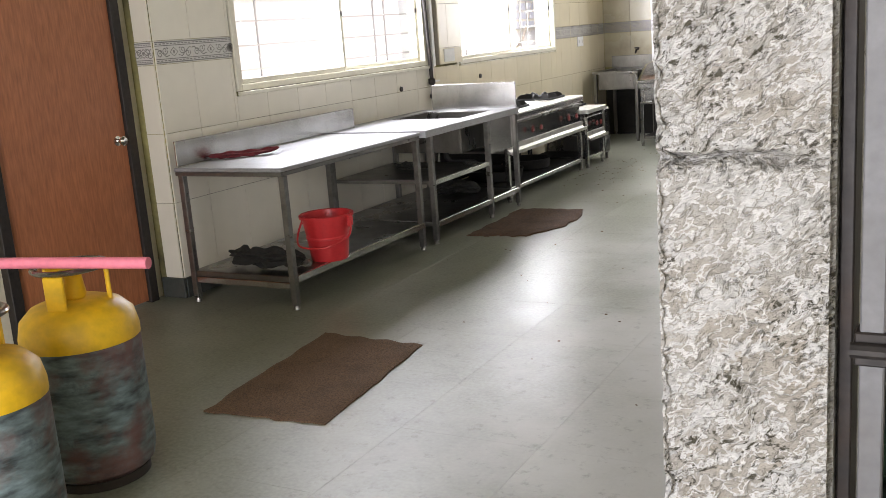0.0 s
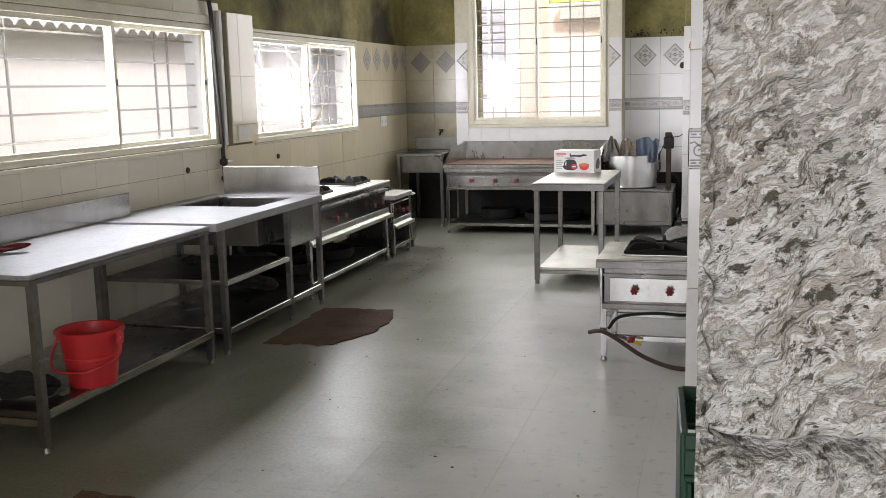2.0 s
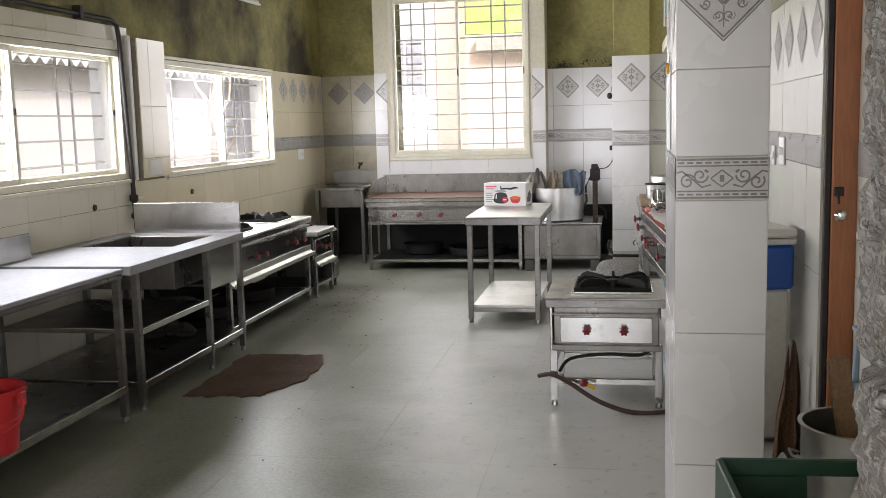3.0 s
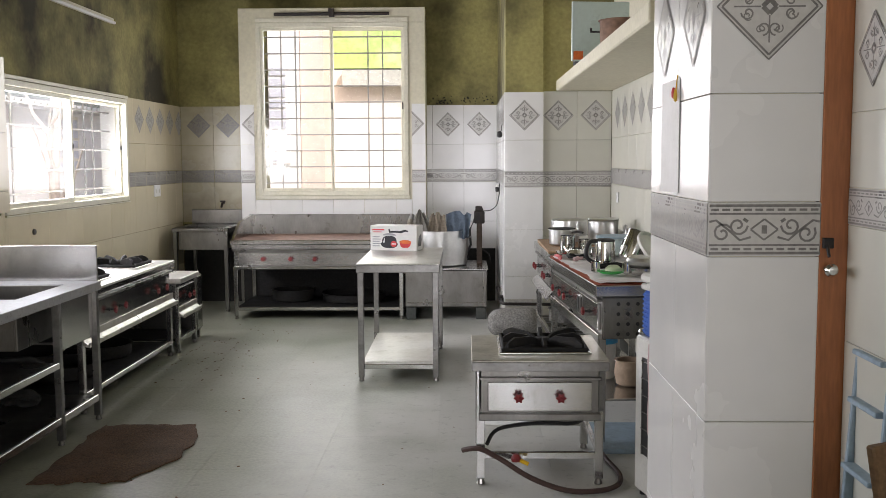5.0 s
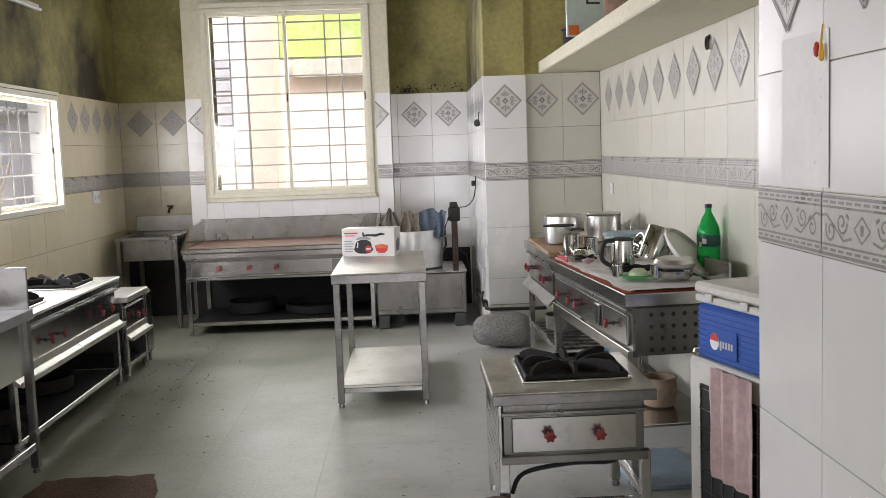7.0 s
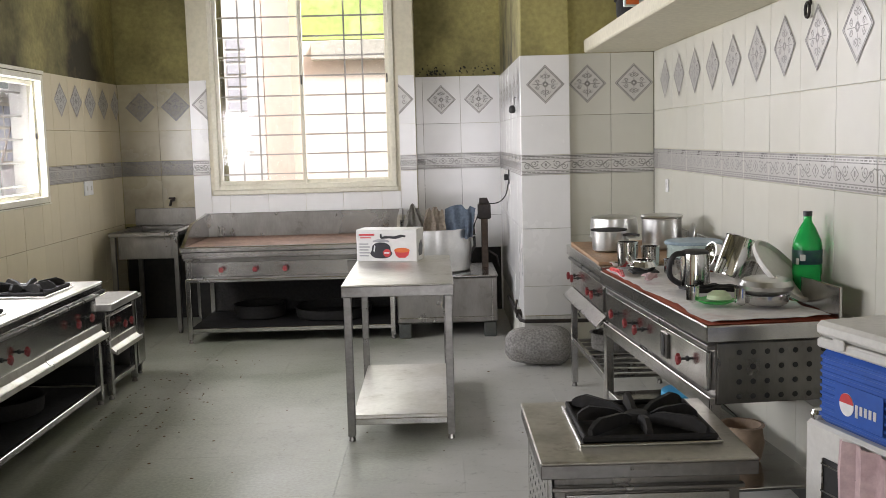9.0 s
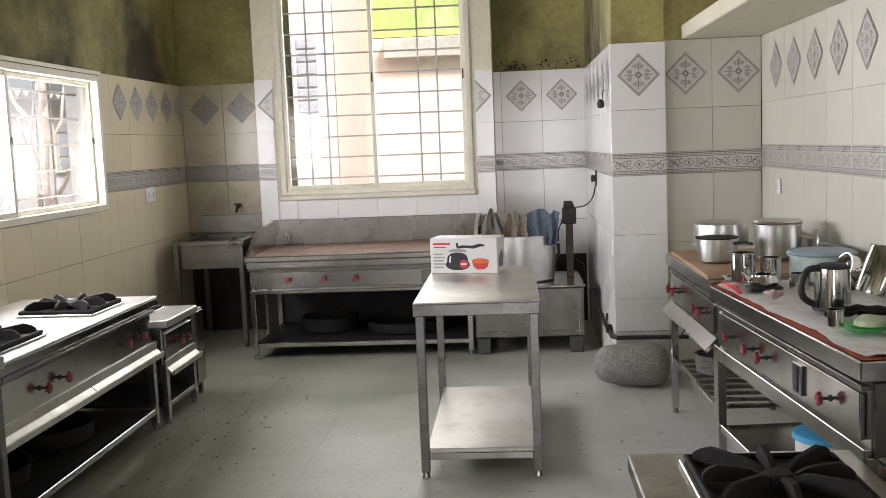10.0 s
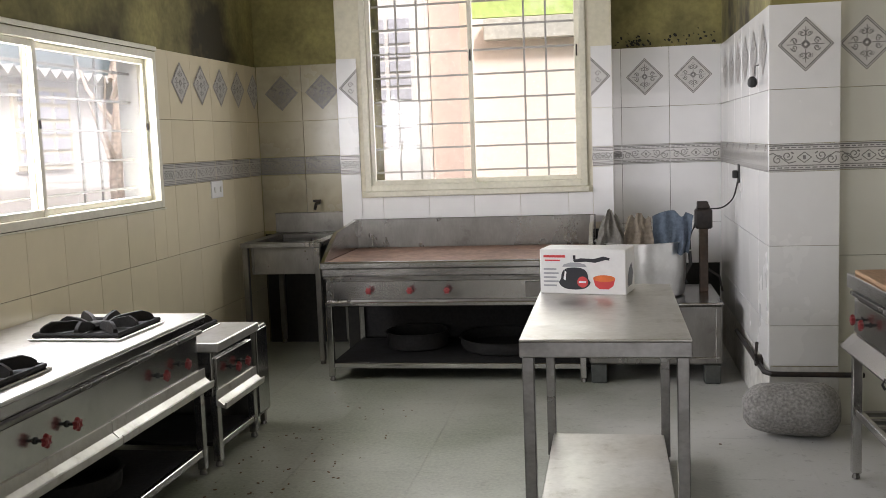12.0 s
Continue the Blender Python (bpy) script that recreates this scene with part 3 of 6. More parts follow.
def pier_face(o, u, v, n, lu, lv, nu, nv):
    grid = []
    for j in range(nv + 1):
        row = []
        for i in range(nu + 1):
            p = Vector(o) + Vector(u) * (lu * i / nu) + Vector(v) * (lv * j / nv)
            s = Vector((p.x + p.y * 0.6, p.y - p.x * 0.5, p.z))
            q = Vector((s.x * 44 - s.z * 20, s.y * 44 + s.z * 20, s.z * 60 + s.x * 30))
            ridge = 1 - abs(noise.noise(q * 0.55)) * 2
            chip = max(0.0, noise.noise(q * 0.22 + Vector((3, 1, 7))) - 0.12)
            crack = math.exp(-((p.z - 1.325 - 0.02 * noise.noise(p * 9)) / 0.009) ** 2) * (0.6 + 0.4 * noise.noise(p * 14))
            p = p + Vector(n) * (0.007 * ridge - 0.030 * chip - 0.045 * crack + 0.005 * noise.noise(p * 60) - 0.011)
            row.append(bm.verts.new(p))
        grid.append(row)
    for j in range(nv):
        for i in range(nu):
            bm.faces.new((grid[j][i], grid[j][i + 1], grid[j + 1][i + 1], grid[j + 1][i]))


pier_face((0.33, 1.48, 0), (1, 0, 0), (0, 0, 1), (0, -1, 0), 0.29, 2.7, 64, 520)
pier_face((0.33, 2.2, 0), (0, -1, 0), (0, 0, 1), (-1, 0, 0), 0.72, 2.7, 110, 420)
for c in ((0.345, 1.495, 0, 0.62, 2.2, 3.55),):
    bmesh.ops.create_cube(bm, size=1, matrix=Matrix.LocRotScale(((c[0] + c[3]) / 2 + 0.02, (c[1] + c[4]) / 2 + 0.02, 1.775), None, (c[3] - c[0] - 0.03, c[4] - c[1] - 0.04, 3.55)))
bm.to_mesh(pier)
bm.free()
pier.materials.append(rough_plaster)
structure("pillar_rough", pier, rough_plaster, "brick pier with hacked, whitewashed plaster and a dark crack", "pillar")
fr = tagged(new("door_frame_entrance"), "grey steel door frame post beside the rough pier", "door frame", kind="structure")
part("black_strip", Mesh().box(0.628, 1.56, 0, 0.652, 1.66, 3.2), dark_pipe, fr)
part("post", Mesh().box(0.668, 1.50, 1.02, 0.708, 1.54, 3.2).box(0.668, 1.50, 0, 0.708, 1.54, 0.97), frame_grey, fr)
part("hinge", Mesh().box(0.66, 1.495, 0.965, 0.72, 1.545, 1.025).tube([(0.655, 1.49, 0.995), (0.73, 1.49, 0.995)], 0.014), dark_pipe, fr)
part("dark_leaf", Mesh().box(0.712, 1.56, 0, 0.76, 1.62, 3.2), dark_pipe, fr)


# ---- windows ----
def window(name, label, width, height, place, rz, mull, bars, uprights, sill=0.05, grille_at=0.14, drop=0.04):
    """A sliding window in its own plane: x across, z up, y outwards."""
    w = tagged(new(name), label, "window", kind="structure")
    w.matrix_basis = pose(*place, 0, 0, rz)
    f = 0.045
    part("window_frame", Mesh().box(0, -0.02, 0, f, 0.09, height).box(width - f, -0.02, 0, width, 0.09, height)
         .box(f, -0.02, 0, width - f, 0.09, f).box(f, -0.02, height - f, width - f, 0.09, height), frame_paint, w)
    part("window_sill", Mesh().box(-0.01, -0.012 - drop, -drop, width + 0.01, -0.0205, -0.003).box(0.0, -0.030, height + 0.003, width, -0.021, height + sill), frame_paint, w)
    for k, (a, b, y) in enumerate(((f, mull + 0.02, 0.0), (mull - 0.02, width - f, 0.035))):
        g = 0.035
        sash = part("sash", Mesh().box(a, y, f, a + g, y + 0.03, height - f).box(b - g, y, f, b, y + 0.03, height - f)
                    .box(a + g, y, f, b - g, y + 0.03, f + g).box(a + g, y, height - f - g, b - g, y + 0.03, height - f), frame_paint, w)
        pane = part("pane", Mesh().box(a + g, y + 0.012, f + g, b - g, y + 0.016, height - f - g, 0), glass, sash)
        pane.visible_shadow = False
        part("latch", Mesh().box(b - 0.024, y - 0.010, height * 0.50, b - 0.013, y, height * 0.545), dark_pipe, sash)
    for k in range(bars):
        z = f + (height - 2 * f) * (k + 0.5) / bars
        part("grille_bar", Mesh().box(f, grille_at, z - 0.007, width - f, grille_at + 0.014, z + 0.007, 0.001), grille_paint, w)
    for x in uprights:
        part("grille_upright", Mesh().box(x - 0.007, grille_at + 0.0145, 0.02, x + 0.007, grille_at + 0.028, height - 0.02, 0.001), grille_paint, w)
    return w


wh, ww = 3.075 - 1.215, 2.68 - 1.03
window("window_3", "tall white sliding window with a steel grille", ww, wh, (-2.68, SY - 0.0, 1.215), 0, ww * 0.495, 10, (0.24, 0.40, 1.20, 1.36))
window("window_1", "wide cream sliding window with a steel grille", W1[1] - W1[0], W1[3] - W1[2], (XL, W1[0], W1[2]), 90, 1.36, 5, (0.22, 0.5, 2.1, 2.28), 0.07, drop=0.03)
window("window_2", "cream sliding window with a steel grille", W2[1] - W2[0], W2[3] - W2[2], (XL, W2[0], W2[2]), 90, 1.24, 5, (0.3, 0.5, 1.9, 2.1), 0.03, drop=0.012)

for nm, (y0, y1, z0, z1) in (("window_reveal_1", W1), ("window_reveal_2", W2)):
    rv = Mesh()
    rv.box(XL - 0.238, y0, z0, XL - 0.092, y0 + 0.012, z1, 0).box(XL - 0.238, y1 - 0.012, z0, XL - 0.092, y1, z1, 0)
    rv.box(XL - 0.238, y0 + 0.012, z0, XL - 0.092, y1 - 0.012, z0 + 0.012, 0).box(XL - 0.238, y0 + 0.012, z1 - 0.012, XL - 0.092, y1 - 0.012, z1, 0)
    structure(nm, rv, facade_white, "white painted reveal outside the window", "wall")

# ---- outside ----
structure("ground", Mesh().box(-400, -400, -0.4, 400, 400, -0.2, 0), earth, "pale packed earth yard outside", "ground")


def louvre_window(parent, x, z, w, h, y):
    wf = part("window", Mesh().box(x, y - 0.05, z, x + w, y - 0.002, z + h), facade_white, parent)
    rows = max(3, round(h / 0.16))
    for r in range(rows):
        for c in range(2):
            x0, z0 = x + 0.04 + c * (w - 0.04) / 2, z + 0.04 + r * (h - 0.06) / rows
            part("pane", Mesh().box(x0, y - 0.075, z0, x0 + (w - 0.10) / 2 - 0.02, y - 0.055, z0 + (h - 0.06) / rows - 0.04), louvre_grey, wf)


bd = thing("neighbour_building", "cream neighbouring building with louvred windows and a lime-green canopy", "building", (0, 17.0, -0.2))
part("wall", Mesh().box(-5.2, 0, 0, 2.5, 0.3, 3.2), facade_cream, bd)
part("side_wall", Mesh().box(-5.2, -0.9, 0, -2.86, -0.01, 7), facade_white, bd)
part("column", Mesh().box(-2.85, -0.75, 0, -2.50, -0.01, 7), facade_pink, bd)
part("sunshade", Mesh().box(-2.30, -0.22, 2.93, 2.5, -0.01, 3.17), concrete, bd)
part("upper_wall", Mesh().box(-2.49, 0.01, 3.21, 2.5, 0.3, 7), lime, bd)
part("pilaster", Mesh().box(-0.98, -0.14, 0, -0.72, -0.01, 2.92), facade_lime, bd)
part("pipe", Mesh().tube([(-1.08, -0.1, 0), (-1.08, -0.1, 2.92)], 0.035), facade_cream, bd)
louvre_window(bd, -3.60, 1.75, 0.62, 1.45, -0.9)
louvre_window(bd, -0.62, 1.95, 0.55, 0.95, -0.01)
sd = thing("neighbour_shed", "long white shed with a corrugated cement roof", "building", (-7.6, 0, -0.2))
part("wall", Mesh().box(-0.3, -6, 0, 0, 30, 2.75), facade_white, sd)
ro = Mesh()
for k in range(150):
    y0 = -6 + k * 0.24
    ro.prism([(y0, 2.74), (y0 + 0.06, 2.79), (y0 + 0.12, 2.74), (y0 + 0.18, 2.69), (y0 + 0.24, 2.74), (y0 + 0.24, 2.72), (y0 + 0.18, 2.67), (y0 + 0.12, 2.72), (y0 + 0.06, 2.77), (y0, 2.72)], "x", -2.5, 0.3)
part("roof", ro, sheet_roof, sd)
for y in (15.5, 18.5):
    wf = part("window", Mesh().box(0.002, y, 1.6, 0.05, y + 1.2, 2.6), frame_paint, sd)
    for r in range(5):
        for c in range(3):
            part("pane", Mesh().box(0.052, y + 0.08 + c * 0.37, 1.66 + r * 0.185, 0.07, y + 0.38 + c * 0.37, 1.80 + r * 0.185), louvre_grey, wf)
random.seed(9)
tr = thing("bare_tree", "pale bare tree with thin forked limbs", "tree", (-5.9, 14.6, -0.2))
part("trunk", Mesh().tube([(0, 0, 0), (0.03, 0.02, 0.8), (-0.02, 0.08, 1.5), (0.05, 0.1, 2.3), (0.0, 0.2, 3.4)], [0.10, 0.085, 0.07, 0.05, 0.02]), bark, tr)
for k in range(9):
    z = 1.2 + 0.22 * k
    a = k * 2.4
    part("limb", Mesh().tube([(0, 0.08, z), (0.25 * math.cos(a), 0.08 + 0.25 * math.sin(a), z + 0.35), (0.4 * math.cos(a + 0.3), 0.08 + 0.42 * math.sin(a + 0.3), z + 0.9)], [0.035, 0.022, 0.007], 6), bark, tr)


# ---- furniture parts ----
def legs(owner, mat, spots, z1, s=0.04, foot=0.03, base=0.0):
    for x, y in spots:
        leg = part("leg", Mesh().box(x - s / 2, y - s / 2, base + foot, x + s / 2, y + s / 2, z1), mat, owner)
        part("foot", Mesh().lathe([(0.012, 0), (0.02, 0.004), (0.018, 0.014), (0.012, foot + 0.006)], x, y, base, 10), steel_old, leg)


def knob_mesh():
    m = Mesh()
    n = 30
    prof = [(0.006, 0.030), (0.012, 0.031), (0.020, 0.034), (0.023, 0.042), (0.020, 0.050), (0.010, 0.053), (0.0, 0.049)]
    verts, faces = [], []
    for i, (r, h) in enumerate(prof):
        for k in range(n):
            a = 2 * math.pi * k / n
            rr = r * (1 + (0.20 * math.cos(6 * a) if 2 <= i <= 5 else 0))
            verts.append((max(rr, 1e-4) * math.cos(a), max(rr, 1e-4) * math.sin(a), h))
    for i in range(len(prof) - 1):
        for k in range(n):
            faces.append((i * n + k, i * n + (k + 1) % n, (i + 1) * n + (k + 1) % n, (i + 1) * n + k))
    m.add(verts, faces)
    return m.data("knob", red_knob)


KNOB = knob_mesh()
STEM = Mesh().lathe([(0.0, 0.0), (0.013, 0.0), (0.013, 0.004), (0.006, 0.006), (0.006, 0.0305), (0.0, 0.0305)], n=12).data("stem", black)


def knob(owner, x, y, z, facing):
    """A red knob on a stem, facing along x or y, either way."""
    k = part("knob", KNOB, red_knob, owner, "red lobed plastic knob")
    turn = {"+x": (0, 90, 0), "-x": (0, -90, 0), "-y": (90, 0, 0)}[facing]
    k.matrix_basis = pose(x, y, z, *turn)
    part("stem", STEM, black, k, "black metal stem")
    return k


def grate_arm(r1):
    """One upright cast-iron finger of a pan support, pointing along x."""
    pts = [(0.045, 0.012), (r1, 0.012), (r1, 0.034), (r1 * 0.93, 0.047), (r1 * 0.8, 0.060), (0.10, 0.052), (0.075, 0.046), (0.045, 0.03)]
    n = len(pts)
    m = Mesh().add([(x, sg * (0.011 if z < 0.02 else 0.008), z) for sg in (-1, 1) for x, z in pts],
                   [tuple(range(n))[::-1], tuple(range(n, 2 * n))] + [(i, (i + 1) % n, n + (i + 1) % n, n + i) for i in range(n)])
    return m.data("arm", iron)


def burner(owner, x, y, z, w=0.2, arms=8):
    part("burner_tray", Mesh().box(x - w - 0.02, y - w - 0.02, z + 0.001, x + w + 0.02, y + w + 0.02, z + 0.012), steel, owner)
    ring = Mesh().prism([(-w, -w), (w, -w), (w, w), (-w, w)], "z", 0.0, 0.004)
    ring.tube([(-w, -w, 0.010), (w, -w, 0.010), (w, w, 0.010), (-w, w, 0.010)], 0.011, 6, True)
    g = part("pan_support", ring, iron, owner, "black cast-iron pan support")
    g.location = (x, y, z + 0.0125)
    long_arm, short_arm = grate_arm(w * 1.28), grate_arm(w * 0.97)
    for k in range(arms):
        part("arm", long_arm if k % 2 else short_arm, iron, g).matrix_basis = pose(0, 0, 0, 0, 0, 360 * k / arms)
    part("burner_cap", Mesh().lathe([(0.05, 0.0045), (0.05, 0.022), (0.035, 0.036), (0.0, 0.038)], 0, 0, 0, 18), iron, g)
    return g


def rim_pot(name, label, category, place, r, h, mat, lip=0.012, rz=0.0, wall=0.004, belly=0.0, handles=True, n=36, tilt=None):
    """An open pot with a rolled rim and thickness."""
    t = thing(name, label, category, place, rz)
    if tilt:
        t.matrix_basis = pose(*place, *tilt)
    rb = r * 0.97
    prof = [(0.0, 0.0), (rb - 0.02, 0.0), (rb, 0.012), (r + belly, h * 0.5), (r, h - 0.006), (r + lip, h - 0.004), (r + lip, h), (r - wall, h),
            (r + belly - wall, h * 0.5), (rb - wall, 0.02), (rb - 0.025, 0.008), (0.0, 0.008)]
    part("body", Mesh().lathe(prof, n=n), mat, t)
    if handles:
        for s in (-1, 1):
            part("handle", Mesh().tube([(s * r, -0.04, h * 0.78), (s * (r + 0.035), -0.035, h * 0.80), (s * (r + 0.04), 0, h * 0.81), (s * (r + 0.035), 0.035, h * 0.80), (s * r, 0.04, h * 0.78)], 0.005, 6), mat, t)
    return t


def rag(name, label, place, points, r, mat, seed, flat=0.55, parent=None):
    """A crumpled strip of cloth along points."""
    m = Mesh()
    rows, n = len(points) * 9, 30
    verts, faces = [], []
    for i in range(rows):
        f = i / (rows - 1) * (len(points) - 1)
        a = min(int(f), len(points) - 2)
        p = Vector(points[a]).lerp(Vector(points[a + 1]), f - a)
        d = (Vector(points[a + 1]) - Vector(points[a])).normalized()
        s = d.cross(Vector((0, 0, 1)))
        s = s.normalized() if s.length > 0.1 else Vector((1, 0, 0))
        w = s.cross(d)
        end = math.sin(math.pi * min(1, max(0, i / (rows - 1)))) ** 0.35
        for k in range(n):
            t = 2 * math.pi * k / n
            q = Vector((i * 0.22, math.cos(t) * 1.3, math.sin(t) * 1.3 + seed))
            rr = r * end * (0.75 + 0.55 * noise.noise(q) + 0.20 * math.sin(6 * t + i * 0.10 + seed)) + 0.003
            off = s * math.cos(t) * rr + w * math.sin(t) * rr * flat
            verts.append(p + off)
    for i in range(rows - 1):
        for k in range(n):
            faces.append((i * n + k, i * n + (k + 1) % n, (i + 1) * n + (k + 1) % n, (i + 1) * n + k))
    m.add(verts, faces)
    zmin = min(v[2] for v in m.v)
    if parent is None:
        m.v = [(v[0], v[1], v[2] - zmin) for v in m.v]
        ob = part(name, m, mat)
        ob.location = place
        return tagged(ob, label, "cloth")
    return part(name, m, mat, parent, label)


# ---- the sink side ----
b = thing("work_bench", "long stainless-steel work bench with a lower shelf", "bench", (-3.15, 5.09, 0))
part("worktop", Mesh().box(-0.34, -0.84, 0.838, 0.48, 0.80, 0.862, 0.006), bench_top, b)
part("apron", Mesh().box(-0.335, -0.835, 0.812, 0.474, -0.81, 0.8375).box(0.45, -0.81, 0.812, 0.474, 0.795, 0.8375), steel_shaded, b)
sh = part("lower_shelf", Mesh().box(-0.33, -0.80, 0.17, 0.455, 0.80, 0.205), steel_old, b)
part("shelf_lip", Mesh().box(0.4555, -0.77, 0.165, 0.472, 0.78, 0.208), steel, sh)
part("backsplash", Mesh().box(-0.352, -0.80, 0.863, -0.338, 1.2, 1.02), steel, b)
legs(b, steel_shaded, [(sx, sy) for sx in (-0.32, 0.45) for sy in (-0.79, 0.77)], 0.811)
for y in (-0.79, 0.77):
    part("cross_rail", Mesh().box(-0.298, y - 0.015, 0.13, 0.428, y + 0.015, 0.168), steel, b)

s = thing("sink_bench", "stainless-steel sink bench with an end splash and two shelves", "sink", (-3.15, 6.85, 0))
for x0, y0, x1, y1 in ((-0.47, -0.88, 0.48, -0.02), (-0.47, 0.63, 0.48, 0.79), (0.32, -0.02, 0.48, 0.63), (-0.47, -0.02, -0.33, 0.63)):
    part("worktop", Mesh().box(x0, y0, 0.812, x1, y1, 0.864, 0.002), bench_top, s)
bas = Mesh().box(-0.33, -0.02, 0.58, -0.315, 0.63, 0.858).box(0.305, -0.02, 0.58, 0.32, 0.63, 0.858).box(-0.315, -0.02, 0.58, 0.305, -0.005, 0.858).box(-0.315, 0.615, 0.58, 0.305, 0.63, 0.858).box(-0.315, -0.005, 0.58, 0.305, 0.615, 0.595)
bp = part("basin", bas, steel_old, s)
part("drain", Mesh().lathe([(0.0, 0), (0.035, 0), (0.035, 0.01), (0.0, 0.01)], 0, 0.3, 0.596, 18), dark_pipe, bp)
part("waste_pipe", Mesh().tube([(0, 0.3, 0.579), (0, 0.3, 0.50), (0.02, 0.34, 0.45), (0.15, 0.5, 0.43), (0.2, 0.62, 0.36)], 0.022), black, s)
sh = part("lower_shelf", Mesh().box(-0.44, -0.76, 0.13, 0.45, 0.72, 0.165), steel_old, s)
part("shelf_lip", Mesh().box(0.4505, -0.75, 0.125, 0.467, 0.73, 0.168), steel, sh)
sh = part("middle_shelf", Mesh().box(-0.44, -0.76, 0.45, 0.45, 0.17, 0.478), steel_old, s)
part("shelf_lip", Mesh().box(0.4505, -0.75, 0.445, 0.467, 0.17, 0.482), steel, sh)
part("end_splash", Mesh().box(-0.36, 0.768, 0.865, 0.465, 0.786, 1.085), steel, s)
part("side_panel", Mesh().box(0.435, 0.22, 0.53, 0.445, 0.73, 0.81), steel, s)
legs(s, steel_shaded, [(sx, sy) for sx in (-0.44, 0.45) for sy in (-0.78, 0.19, 0.75)], 0.811)

# bucket with cloth
k = thing("bucket", "red plastic bucket on the bench's lower shelf", "bucket", (-2.75, 4.76, 0.206))
k.scale = (1.1, 1.1, 1.08)
part("body", Mesh().lathe([(0.0, 0.0), (0.105, 0.0), (0.108, 0.01), (0.122, 0.13), (0.127, 0.132), (0.127, 0.142), (0.125, 0.145), (0.142, 0.25), (0.156, 0.252), (0.158, 0.268), (0.150, 0.272), (0.138, 0.268), (0.104, 0.015), (0.0, 0.012)], n=40), red_plastic, k)
for sg in (-1, 1):
    part("ear", Mesh().box(sg * 0.150, -0.022, 0.20, sg * 0.170, 0.022, 0.262, 0.006), red_plastic, k)
part("bail", Mesh().tube(smooth([(-0.166, 0, 0.235), (-0.175, -0.05, 0.15), (-0.10, -0.150, 0.105), (0.0, -0.165, 0.095), (0.10, -0.150, 0.105), (0.175, -0.05, 0.15), (0.166, 0, 0.235)]), 0.006, 8), red_plastic, k)
rag("black_rag", "heap of black rags on the lower shelf", (-3.0, 4.52, 0.206), [(-0.32, 0.0, 0.05), (-0.1, -0.1, 0.06), (0.12, -0.06, 0.05), (0.2, 0.05, 0.03)], 0.11, cloth_black, 3)
rag("scrub_rag", "small grey rag beside the bucket", (-2.80, 4.545, 0.206), [(-0.05, 0, 0.03), (0.0, 0.01, 0.04), (0.05, -0.01, 0.02)], 0.035, cloth_grey, 8)
rag("towel", "rolled dark red towel on the bench", (-3.32, 4.72, 0.863), [(-0.16, -0.16, 0.03), (-0.05, -0.06, 0.025), (0.06, 0.06, 0.025), (0.16, 0.17, 0.04)], 0.042, cloth_red, 5)
rag("hanging_cloth", "dark cloth hanging below the sink bench", (-3.50, 6.19, 0.63), [(0.0, 0.0, 0.0), (0.005, 0.01, 0.1), (0.0, 0.0, 0.17)], 0.035, cloth_black, 6)
rag("shelf_rag", "black rag on the middle shelf", (-3.25, 6.62, 0.479), [(-0.08, 0, 0.03), (0.0, 0.03, 0.04), (0.1, 0.0, 0.02)], 0.05, cloth_black, 12)
rag("floor_rag", "dark bundle of rags on the lower sink shelf", (-3.1, 7.2, 0.166), [(-0.2, -0.1, 0.05), (0.0, 0.03, 0.08), (0.18, 0.1, 0.04)], 0.11, cloth_black, 17)


# ---- gas ranges ----
def lip_rail(owner, x, y0, y1, z, name="tray_rail"):
    """The long pale drip-tray rail that leans out of a range's front."""
    part(name, Mesh().prism([(x, z - 0.060), (x + 0.050, z - 0.075), (x + 0.054, z - 0.045), (x + 0.046, z - 0.042), (x + 0.040, z - 0.058), (x + 0.008, z - 0.030), (x + 0.008, z + 0.015), (x, z + 0.015)], "y", y0, y1), steel_top, owner)


r = thing("two_burner_range", "low stainless-steel two-burner gas range", "gas range", (-3.2, 8.65, 0))
part("top", Mesh().box(-0.41, -0.96, 0.775, 0.40, 0.96, 0.79, 0.004), steel_top, r)
part("apron", Mesh().box(-0.405, -0.956, 0.735, 0.397, 0.956, 0.7745), steel, r)
part("body", Mesh().box(-0.40, -0.94, 0.50, 0.355, 0.94, 0.734), steel, r)
part("front_panel", Mesh().box(0.356, -0.90, 0.51, 0.372, 0.90, 0.69), steel, r)
part("trim", Mesh().box(0.356, -0.94, 0.695, 0.385, 0.94, 0.712), steel_old, r)
lip_rail(r, 0.372, -0.95, 0.05, 0.505)
lip_rail(r, 0.374, 0.052, 0.95, 0.507)
part("drip_tray", Mesh().box(-0.3, -0.9, 0.44, 0.36, 0.9, 0.46), steel_old, r)
# black shelf and panel: the shade under the range, put into colour
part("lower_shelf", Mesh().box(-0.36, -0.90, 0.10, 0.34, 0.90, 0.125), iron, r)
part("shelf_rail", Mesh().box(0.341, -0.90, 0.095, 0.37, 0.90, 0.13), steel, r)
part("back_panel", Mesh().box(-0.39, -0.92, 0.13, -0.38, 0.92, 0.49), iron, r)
for y in (-0.45, -0.25, 0.48, 0.70):
    knob(r, 0.373, y, 0.60, "+x")
for y in (-0.42, 0.50):
    burner(r, 0.1, y, 0.79, 0.19)
legs(r, steel, [(sx, sy) for sx in (-0.36, 0.355) for sy in (-0.92, 0.92)], 0.499)
